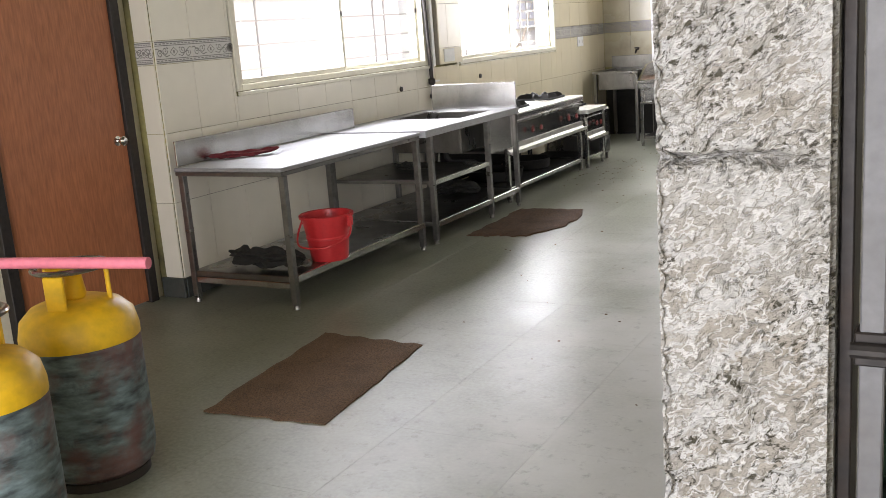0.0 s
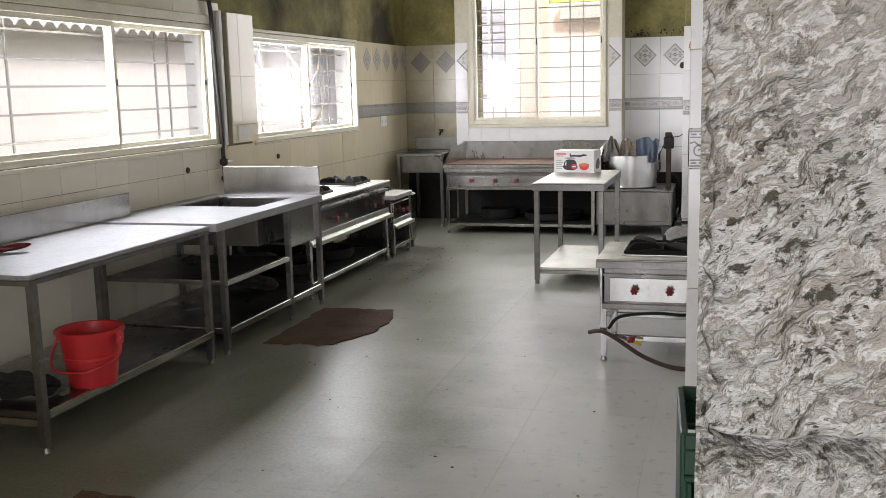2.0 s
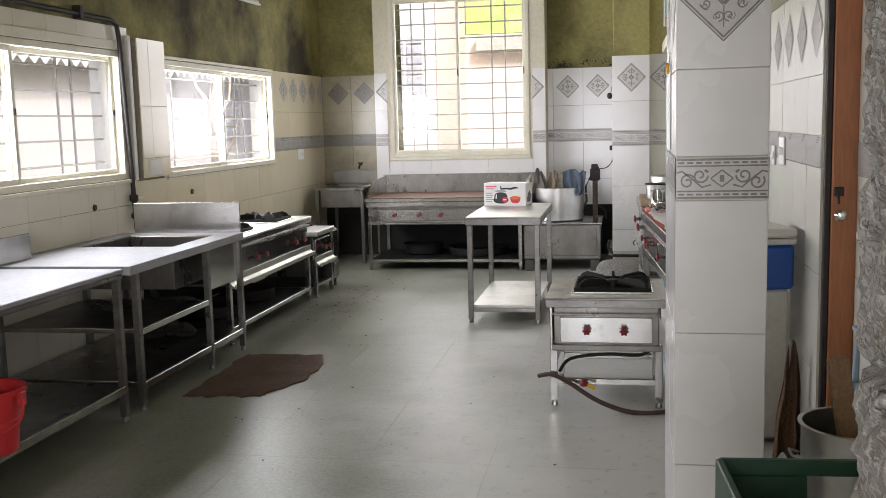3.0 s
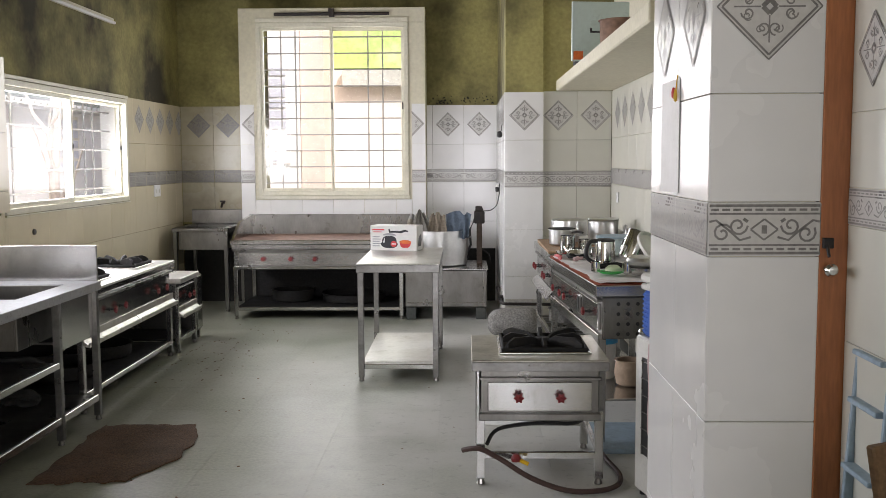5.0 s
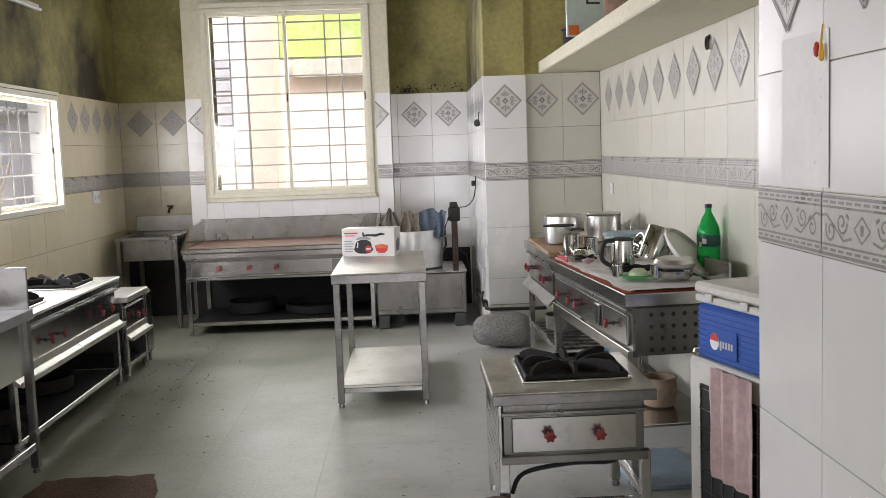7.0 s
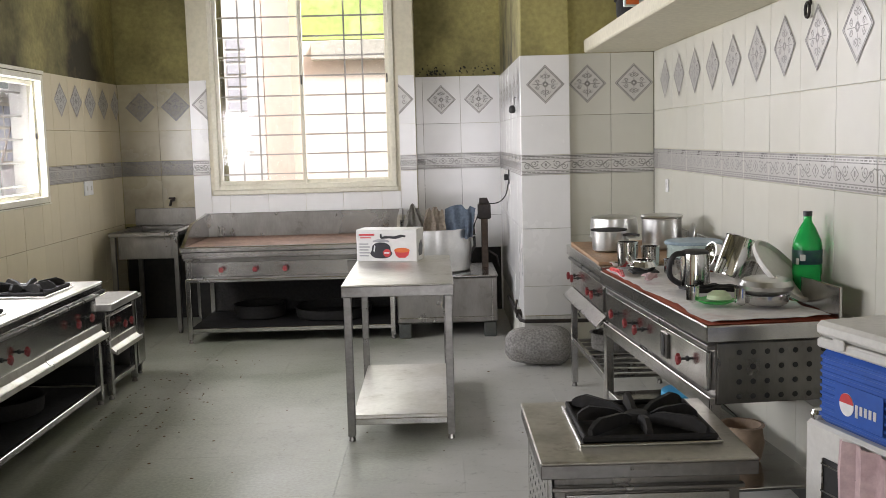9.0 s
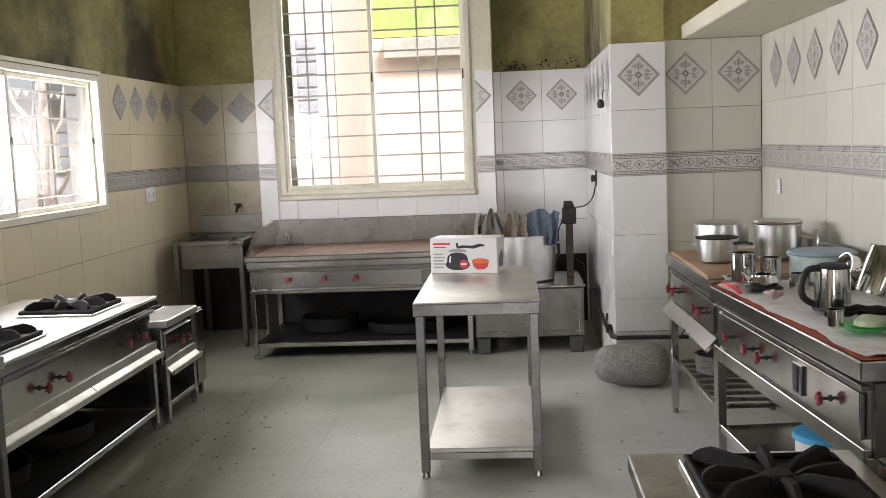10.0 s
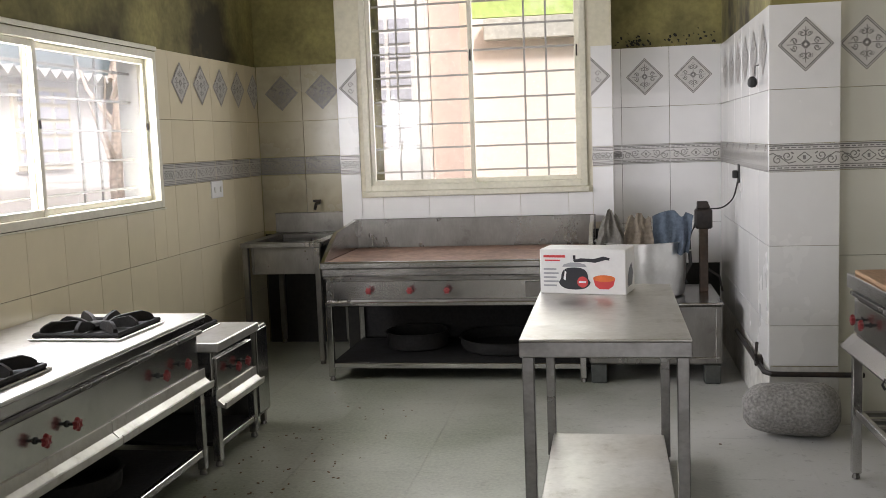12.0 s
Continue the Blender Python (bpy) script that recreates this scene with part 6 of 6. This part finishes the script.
def switch_plate(place, w, h, n, label, turn=0.0):
    s = thing("switch_plate", label, "switch", place, turn)
    part("plate", Mesh().box(-0.012, -w / 2, -h / 2, -0.0005, w / 2, h / 2, 0.004), bright_white, s)
    for q in range(n):
        y = -w / 2 + (q + 0.5) * w / n
        part("rocker", Mesh().box(-0.018, y - 0.012, -0.02, -0.0125, y + 0.012, 0.02, 0.003), pvc, s)
    return s


switch_plate((XR - 0.012, 6.82, 1.385), 0.09, 0.11, 2, "white switch plate with two rockers")
switch_plate((XR - 0.012, 6.52, 1.42), 0.16, 0.15, 3, "white switchboard with three rockers")
switch_plate((XR - 0.012, 10.12, 1.27), 0.06, 0.09, 1, "small white socket plate on the tiles")
switch_plate((XL + 0.008, 11.79, 1.29), 0.20, 0.12, 2, "white switch plate on the tiles by the window", 180)
k = thing("junction_box", "white square junction cover on the wall", "cover", (XL + 0.075, 8.10, 1.33))
part("plate", Mesh().box(-0.012, -0.10, -0.06, 0.006, 0.10, 0.06, 0.003), pvc, k)
for y, z in ((7.27, 1.085), (8.86, 1.08)):
    k = thing("pipe_stub", "capped dark pipe stub in the tiles", "pipe", (XL + 0.008, y, z))
    part("cap", Mesh().lathe([(0.0, 0.016), (0.02, 0.014), (0.024, 0.0)], m=pose(0, 0, 0, 0, 90, 0), n=16), dark_pipe, k)
k = thing("gas_line", "black gas pipe over the window with a brass valve", "pipe", (0, 0, 0))
xx = XL + 0.04
part("pipe", Mesh().tube([(xx, 4.6, 2.43), (xx, 7.62, 2.41), (xx, 7.70, 2.38), (xx, 7.72, 2.30), (xx, 7.78, 1.3), (xx, 7.80, 0.866)], 0.018, 12), dark_pipe, k)
part("valve", Mesh().lathe([(0.018, 0), (0.032, 0.01), (0.032, 0.05), (0.018, 0.06)], xx, 7.788, 1.08, 14), dark_pipe, k)
part("lever", Mesh().box(xx - 0.008, 7.79, 1.10, xx + 0.008, 7.93, 1.115, 0.003), pvc, k)
part("valve", Mesh().lathe([(0.018, 0), (0.03, 0.01), (0.03, 0.04), (0.018, 0.05)], xx, 7.795, 0.95, 14).tube([(xx, 7.795, 0.975), (xx + 0.05, 7.795, 0.975)], 0.01, 8), dark_pipe, k)
for y in (5.2, 6.3, 7.2):
    part("clip", Mesh().box(XL + 0.001, y - 0.02, 2.38, xx + 0.025, y + 0.02, 2.47), dark_pipe, k)
part("riser", Mesh().box(XL + 0.001, 7.83, 1.24, XL + 0.05, 7.875, 2.32, 0.005), pvc, k)
for a, b, z in ((9.2, 10.62, 2.86),):
    k = thing("tube_light", "slim unlit fluorescent tube on its batten", "tube light", (0, 0, 0))
    part("batten", Mesh().box(XL + 0.001, a, z - 0.02, XL + 0.04, b, z + 0.025, 0.004), frame_paint, k)
    part("tube", Mesh().tube([(XL + 0.06, a + 0.04, z - 0.02), (XL + 0.06, b - 0.04, z - 0.02)], 0.013, 10), bright_white, k)
k = thing("window_tube_light", "dark unlit tube holder above the tall window", "tube light", (-1.85, SY, 3.165))
part("batten", Mesh().tube([(-0.62, -0.03, 0), (0.62, -0.03, 0)], 0.018, 8), dark_pipe, k)
part("holder", Mesh().box(-0.03, -0.06, -0.03, 0.03, -0.001, 0.06, 0.004), dark_pipe, k)
k = part("notice_paper", Mesh().box(TP_X0 - 0.0040, 4.60, 1.50, TP_X0 - 0.0025, 4.86, 1.84, 0), carton)
tagged(k, "sheet of white paper with faint lines on the pillar", "paper")
for q in range(7):
    part("line_print", Mesh().box(TP_X0 - 0.0048, 4.64 + 0.03 * (q % 3 == 0), 1.55 + q * 0.036, TP_X0 - 0.0042, 4.82, 1.556 + q * 0.036, 0), carton, k)
k = thing("door_charm", "small red and yellow charm hung on the pillar", "charm", (TP_X0 - 0.004, 4.63, 1.80))
part("string", Mesh().tube([(0, 0, 0.05), (-0.004, 0.004, 0.0)], 0.002, 5), yellow_paint, k)
part("bead", Mesh().lathe([(0.0, -0.02), (0.006, -0.014), (0.007, 0.0), (0.004, 0.012), (0.0, 0.015)], -0.009, 0.010, 0, 12), red_print, k)
part("bead", Mesh().lathe([(0.0, -0.03), (0.005, -0.026), (0.006, -0.014), (0.004, 0.006), (0.0, 0.009)], -0.008, -0.012, 0, 12), yellow_paint, k)

k = thing("wall_ring", "dark rusty ring hook in the tiles under the shelf", "hook", (XR - 0.011, 7.62, 2.115))
part("ring", Mesh().tube([(-0.014, 0.022 * math.cos(q * math.pi / 8), 0.03 * math.sin(q * math.pi / 8)) for q in range(16)], 0.007, 8, True), dark_pipe, k)
part("rose", Mesh().lathe([(0.0, 0.0), (0.014, 0.0), (0.012, 0.007), (0.0, 0.008)], m=pose(0.0, 0, 0.03, 0, -90, 0), n=12), dark_pipe, k)
random.seed(33)
flakes = Mesh()
for n in range(60):
    x = random.choice((random.gauss(-0.68, 0.06), random.gauss(-0.30, 0.10)))
    s2 = random.uniform(0.004, 0.012)
    flakes.box(-s2, -0.0025, -s2 * 0.6, s2, 0.0, s2 * 0.6, 0.0005, pose(min(max(x, SX1 + 0.03), PIL_X0 - 0.05), YB, BAND + 0.012 + abs(random.gauss(0, 0.035)), 0, random.uniform(0, 90), 0))
tagged(part("soot_flakes", flakes, soot), "black flakes of soot and peeled paint above the tiles", "soot", kind="stuff")

random.seed(21)
litter = Mesh()
for n in range(150):
    if n < 105:
        x, y = random.gauss(-2.45, 0.22), random.gauss(9.75, 0.6)
    else:
        x, y = random.uniform(-2.4, 0.2), random.uniform(3.2, 11.2)
    s = random.uniform(0.003, 0.008)
    litter.box(-s, -s * 0.6, 0.0, s, s * 0.6, s * 0.5, 0.001, pose(x, y, 0.0005, random.uniform(-8, 8), 0, random.uniform(0, 180)))
tagged(part("floor_litter", litter, coir), "dark crumbs and dry leaf bits on the floor", "litter", kind="stuff")


# ---- tiling ----
def ribbon(m, pts, w, y0=0.0, y1=0.0012):
    """A thin flat band along points (u, v)."""
    n = len(pts)
    left, right = [], []
    for i, p in enumerate(pts):
        a, c = pts[max(i - 1, 0)], pts[min(i + 1, n - 1)]
        d = Vector((c[0] - a[0], c[1] - a[1]))
        d = d.normalized() if d.length else Vector((1, 0))
        left.append((p[0] - d.y * w / 2, p[1] + d.x * w / 2))
        right.append((p[0] + d.y * w / 2, p[1] - d.x * w / 2))
    for i in range(n - 1):
        m.add([(left[i][0], y1, left[i][1]), (right[i][0], y1, right[i][1]), (right[i + 1][0], y1, right[i + 1][1]), (left[i + 1][0], y1, left[i + 1][1])], [(0, 1, 2, 3)])


def scroll(m, cx, cz, r, a0, turns, w, sgn=1):
    pts = []
    for i in range(15):
        f = i / 14
        a = a0 + sgn * f * turns * 2 * math.pi
        pts.append((cx + r * (1 - 0.8 * f) * math.cos(a), cz + r * (1 - 0.8 * f) * math.sin(a)))
    ribbon(m, pts, w)


def diamond_meshes(half=0.138, squeeze=1.0):
    dark, pale = Mesh(), Mesh()
    def rh(m, r, w, y):
        ribbon(m, [(0, r), (r * squeeze, 0)], w, 0, y), ribbon(m, [(r * squeeze, 0), (0, -r)], w, 0, y)
        ribbon(m, [(0, -r), (-r * squeeze, 0)], w, 0, y), ribbon(m, [(-r * squeeze, 0), (0, r)], w, 0, y)
    pale.add([(0, 0.0006, half * 0.98), (half * squeeze * 0.98, 0.0006, 0), (0, 0.0006, -half * 0.98), (-half * squeeze * 0.98, 0.0006, 0)], [(0, 1, 2, 3)])
    rh(dark, half * 0.97, 0.004, 0.0016)
    rh(dark, half * 0.88, 0.0055, 0.0016)
    for k in range(4):
        a = k * math.pi / 2
        cx, cz = half * 0.40 * math.cos(a) * squeeze, half * 0.40 * math.sin(a)
        scroll(dark, cx + 0.016 * math.sin(a), cz + 0.016 * math.cos(a), 0.018, a, 1.2, 0.0045, 1)
        scroll(dark, cx - 0.016 * math.sin(a), cz - 0.016 * math.cos(a), 0.018, a, 1.2, 0.0045, -1)
        ribbon(dark, [(half * 0.16 * math.cos(a), half * 0.16 * math.sin(a)), (half * 0.66 * math.cos(a) * squeeze, half * 0.66 * math.sin(a))], 0.004)
    for k in range(8):
        a = (k + 0.5) * math.pi / 4
        rr = half * (0.46 if k % 2 else 0.44)
        scroll(dark, rr * math.cos(a) * squeeze, rr * math.sin(a), 0.013, a + 2.0, 1.0, 0.0032, 1 if k % 2 else -1)
    rh(dark, half * 0.13, 0.012, 0.0016)
    return dark.data("motif_lines", motif), pale.data("motif_ground", motif_ground)


# soot and corner shade both darken this ground
motif_sooty_shaded = material("sooty_shaded_motif_ground", (0.24, 0.225, 0.18), 0.3, 0, 60, 0.08, 0.5, 6, (0.16, 0.145, 0.11), 0.02)
motif_ground = material("grey_motif_ground", (0.60, 0.585, 0.555), 0.2, 0, 60, 0.06, 0.3, 8, (0.52, 0.50, 0.47), 0.02)
DIAMOND = diamond_meshes()


def border_meshes(w, h):
    """One length of the patterned border: stripes above and below, scrolls and a lozenge."""
    dark, pale = Mesh(), Mesh()
    pale.add([(-w / 2, 0.0006, -h / 2), (w / 2, 0.0006, -h / 2), (w / 2, 0.0006, h / 2), (-w / 2, 0.0006, h / 2)], [(0, 1, 2, 3)])
    for s in (-1, 1):
        ribbon(dark, [(-w / 2, s * (h / 2 - 0.006)), (w / 2, s * (h / 2 - 0.006))], 0.007)
        ribbon(dark, [(-w / 2, s * (h / 2 - 0.027)), (w / 2, s * (h / 2 - 0.027))], 0.005)
        n = 10
        for k in range(n):
            x = -w / 2 + (k + 0.5) * w / n
            ribbon(dark, [(x - w / n * 0.35, s * (h / 2 - 0.0165)), (x + w / n * 0.35, s * (h / 2 - 0.0165))], 0.006)
    q = h * 0.20
    for a, b in (((0, q), (q * 1.3, 0)), ((q * 1.3, 0), (0, -q)), ((0, -q), (-q * 1.3, 0)), ((-q * 1.3, 0), (0, q))):
        ribbon(dark, [a, b], 0.005)
    ribbon(dark, [(0, q * 0.4), (0, -q * 0.4)], 0.014)
    for s in (-1, 1):
        scroll(dark, s * w * 0.24, 0.010, 0.026, math.pi if s > 0 else 0, 1.3, 0.006, s)
        scroll(dark, s * w * 0.38, -0.010, 0.026, 0.6, 1.3, 0.006, -s)
        ribbon(dark, [(s * w * 0.12, -0.02), (s * w * 0.22, -0.028), (s * w * 0.33, 0.0), (s * w * 0.44, 0.024), (s * w * 0.5, 0.02)], 0.006)
        ribbon(dark, [(s * w * 0.15, 0.02), (s * w * 0.19, 0.028)], 0.008)
    return dark.data("border_lines", motif), pale.data("border_ground", motif_ground)


BORDERS = {}
DIAMOND_SOOTY_SHADED = (DIAMOND[0], DIAMOND[1].copy())
DIAMOND_SOOTY_SHADED[1].materials[0] = motif_sooty_shaded


def lay(owner, name, mesh, m):
    ob = part(name, mesh, None, owner)
    ob.matrix_basis = m
    return ob


def tiling(owner, frame_m, u_edges, rows, mat, holes=(), border=None, diamonds=None, th=0.009, gap=0.0024, sooty=False):
    """Tiles on a wall plane: u across, z up; frame_m takes (u, outwards, z) to the world. border: (z0, z1); diamonds:
    (z, the u of each); sooty: motifs darkened for soot and shade.
    """
    for u0, u1 in zip(u_edges[:-1], u_edges[1:]):
        for z0, z1 in zip(rows[:-1], rows[1:]):
            rects = [(u0, u1, z0, z1)]
            for a0, a1, c0, c1 in holes:
                cut = []
                for r0, r1, s0, s1 in rects:
                    if a1 <= r0 or a0 >= r1 or c1 <= s0 or c0 >= s1:
                        cut.append((r0, r1, s0, s1))
                        continue
                    if a0 > r0:
                        cut.append((r0, a0, s0, s1))
                    if a1 < r1:
                        cut.append((a1, r1, s0, s1))
                    m0, m1 = max(r0, a0), min(r1, a1)
                    if c0 > s0:
                        cut.append((m0, m1, s0, c0))
                    if c1 < s1:
                        cut.append((m0, m1, c1, s1))
                rects = cut
            for r0, r1, s0, s1 in rects:
                if r1 - r0 < 0.012 or s1 - s0 < 0.012:
                    continue
                w, h = r1 - r0 - gap, s1 - s0 - gap
                jog = 0.0012 * random.random()
                t = part("tile", Mesh().box(-w / 2, 0, -h / 2, w / 2, th + jog, h / 2, 0.0012), mat, owner)
                t.matrix_basis = frame_m @ pose((r0 + r1) / 2, 0, (s0 + s1) / 2, 0.25 * random.uniform(-1, 1) * 0.4, 0, 0.4 * random.uniform(-1, 1) * 0.4)
                if border and abs((s0 + s1) / 2 - (border[0] + border[1]) / 2) < 0.02:
                    key = (round(w, 2), round(h, 2), sooty)
                    if key not in BORDERS:
                        BORDERS[key] = border_meshes(key[0] - 0.004, key[1] - 0.004)
                        if sooty:
                            BORDERS[key][1].materials[0] = motif_sooty_shaded
                    for nm, me in zip(("border_lines", "border_ground"), BORDERS[key]):
                        lay(owner, nm, me, frame_m @ pose((r0 + r1) / 2, th + 0.0022, (s0 + s1) / 2))
    if diamonds:
        for u in diamonds[1]:
            for nm, me in zip(("motif_lines", "motif_ground"), DIAMOND_SOOTY_SHADED if sooty else DIAMOND):
                lay(owner, nm, me, frame_m @ pose(u, th + 0.0022, diamonds[0]))


def steps(a, b, s, through=None):
    """Edges from a to b with whole tiles through the given one, and cut ones at the ends."""
    t = a if through is None else through - math.ceil((through - a) / s) * s
    out = [a]
    while t < b - 0.02:
        if t > a + 0.02:
            out.append(t)
        t += s
    return out + [b]


pillar_plaster = material("stained_white_plaster", (0.55, 0.54, 0.50), 0.85, 0, 25, 0.12, 0.6, 2.5, (0.26, 0.24, 0.19), 0.15)
structure("pillar_foot", Mesh().box(PIL_X0 - 0.006, PIL_Y - 0.006, 0.0, PIL_X1 + 0.004, 12.70, 0.326, 0.003), pillar_plaster, "bare stained plaster foot of the tiled pillar", "pillar")
random.seed(11)
ROWS_Z = [0.0, 0.45, 0.905, 1.35, 1.492, 1.77, BAND]
BORD, DZ = (1.35, 1.492), 1.99
to_left = Matrix(((0, 1, 0, XL), (1, 0, 0, 0), (0, 0, 1, 0), (0, 0, 0, 1)))       # u is y, outwards is +x
to_right = Matrix(((0, -1, 0, XR), (1, 0, 0, 0), (0, 0, 1, 0), (0, 0, 0, 1)))
ob = bpy.data.objects
W = 0.345
wl = ob["wall_left"]
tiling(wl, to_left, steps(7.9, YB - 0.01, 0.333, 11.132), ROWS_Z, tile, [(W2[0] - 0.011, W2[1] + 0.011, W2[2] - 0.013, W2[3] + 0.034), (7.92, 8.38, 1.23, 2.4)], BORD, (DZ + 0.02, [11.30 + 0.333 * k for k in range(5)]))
rows_near = [0.13, 0.62, 1.06, 1.485, 1.63, 1.93, 2.38]
tiling(wl, to_left, steps(4.362, 7.9, 0.36, 5.05), rows_near, tile_near, [(W1[0] - 0.011, W1[1] + 0.011, W1[2] - 0.031, W1[3] + 0.072)], (1.485, 1.63), (2.155, [4.87]))
structure("panel_left", Mesh().box(XL, 7.925, 1.25, XL + 0.06, 8.375, 2.31, 0.004), grout, "cream tiled pier between the windows", "wall")
tiling(ob["panel_left"], to_left @ pose(0, 0.06, 0), [7.925, 8.10, 8.375], [1.25, 1.40, 1.80, 2.31], tile)
end_m = Matrix(((1, 0, 0, 0), (0, -1, 0, 4.36), (0, 0, 1, 0), (0, 0, 0, 1)))
tiling(ob["wall_end_left"], end_m, [-3.77, XL], rows_near, tile_near, (), (1.485, 1.63))


def to_back(y):
    return Matrix(((1, 0, 0, 0), (0, -1, 0, y), (0, 0, 1, 0), (0, 0, 0, 1)))


low = [0.905, 1.35, 1.492, 1.77, BAND]
# left corner takes the tile copy darkened for soot and shade
tiling(ob["wall_back"], to_back(YB), [XL + 0.012, -3.25, -2.915, SX0], low, tile_sooty_shaded, (), BORD, (DZ, [-3.415, -3.083]), sooty=True)
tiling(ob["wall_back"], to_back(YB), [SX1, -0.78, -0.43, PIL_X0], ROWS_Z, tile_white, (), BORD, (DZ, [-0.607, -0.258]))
sm = to_back(SY)
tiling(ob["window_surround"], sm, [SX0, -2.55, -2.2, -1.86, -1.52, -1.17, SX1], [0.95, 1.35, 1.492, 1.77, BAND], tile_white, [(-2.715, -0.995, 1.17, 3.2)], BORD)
for u, sg in ((-2.715, -1), (-0.995, 1)):
    hd, hp = Mesh(), Mesh()
    for r, w in ((0.134, 0.006), (0.12, 0.007)):
        ribbon(hd, [(0, r), (sg * r, 0)], w, 0, 0.0016)
        ribbon(hd, [(sg * r, 0), (0, -r)], w, 0, 0.0016)
    scroll(hd, sg * 0.05, 0.02, 0.022, 0, 1.2, 0.005)
    scroll(hd, sg * 0.05, -0.02, 0.022, 0, 1.2, 0.005, -1)
    hp.add([(0, 0.0006, 0.136), (sg * 0.136, 0.0006, 0), (0, 0.0006, -0.136)], [(0, 1, 2)])
    lay(ob["window_surround"], "motif_lines", hd.data("motif_lines", motif), sm @ pose(u, 0.0112, DZ))
    lay(ob["window_surround"], "motif_ground", hp.data("motif_ground", motif_ground), sm @ pose(u, 0.0112, DZ))
tiling(ob["wall_nook"], to_back(YN), [PIL_X1, 0.59, XR - 0.012], ROWS_Z, tile_dimmed, (), BORD, (DZ, [0.422, 0.756]))
pil_rows = [0.33, 0.545, 0.965, 1.35, 1.492, 1.77, BAND - 0.01]
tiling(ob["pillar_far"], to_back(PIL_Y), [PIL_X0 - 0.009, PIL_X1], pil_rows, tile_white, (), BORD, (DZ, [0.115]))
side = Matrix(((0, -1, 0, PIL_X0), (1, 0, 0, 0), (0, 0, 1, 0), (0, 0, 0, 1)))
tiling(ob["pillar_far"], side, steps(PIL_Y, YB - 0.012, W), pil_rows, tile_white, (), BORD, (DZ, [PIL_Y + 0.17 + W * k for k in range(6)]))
WR = 0.381
ROWS_R = [0.0, 0.45, 0.905, 1.378, 1.52, 1.785, BAND]
tiling(ob["wall_right"], to_right, steps(5.478, YN - 0.012, WR, 10.395), ROWS_R, tile_dimmed, (), (1.378, 1.52), (DZ + 0.004, [10.205 - WR * k for k in range(13)]))
to_near = Matrix(((0, -1, 0, XN), (1, 0, 0, 0), (0, 0, 1, 0), (0, 0, 0, 1)))
tiling(ob["wall_right"], to_near, steps(2.6, 5.42, WR, 5.42), ROWS_Z, tile_dimmed, (), BORD, (DZ, [5.233 - WR * k for k in range(7)]))
tp_rows = [0.0, 0.45, 0.905, 1.347, 1.49, 1.77, BAND]
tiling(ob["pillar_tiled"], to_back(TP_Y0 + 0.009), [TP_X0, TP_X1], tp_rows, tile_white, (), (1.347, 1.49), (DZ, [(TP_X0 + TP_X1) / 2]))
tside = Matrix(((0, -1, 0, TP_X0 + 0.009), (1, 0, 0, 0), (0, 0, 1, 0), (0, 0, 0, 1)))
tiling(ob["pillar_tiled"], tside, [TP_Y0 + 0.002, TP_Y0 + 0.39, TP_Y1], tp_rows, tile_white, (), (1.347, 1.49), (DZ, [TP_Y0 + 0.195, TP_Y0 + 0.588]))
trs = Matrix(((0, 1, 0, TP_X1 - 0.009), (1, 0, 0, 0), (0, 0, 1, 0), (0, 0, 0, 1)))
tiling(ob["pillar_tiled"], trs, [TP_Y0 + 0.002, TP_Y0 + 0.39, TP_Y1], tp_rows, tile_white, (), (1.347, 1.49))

# floor slabs
S = 0.61
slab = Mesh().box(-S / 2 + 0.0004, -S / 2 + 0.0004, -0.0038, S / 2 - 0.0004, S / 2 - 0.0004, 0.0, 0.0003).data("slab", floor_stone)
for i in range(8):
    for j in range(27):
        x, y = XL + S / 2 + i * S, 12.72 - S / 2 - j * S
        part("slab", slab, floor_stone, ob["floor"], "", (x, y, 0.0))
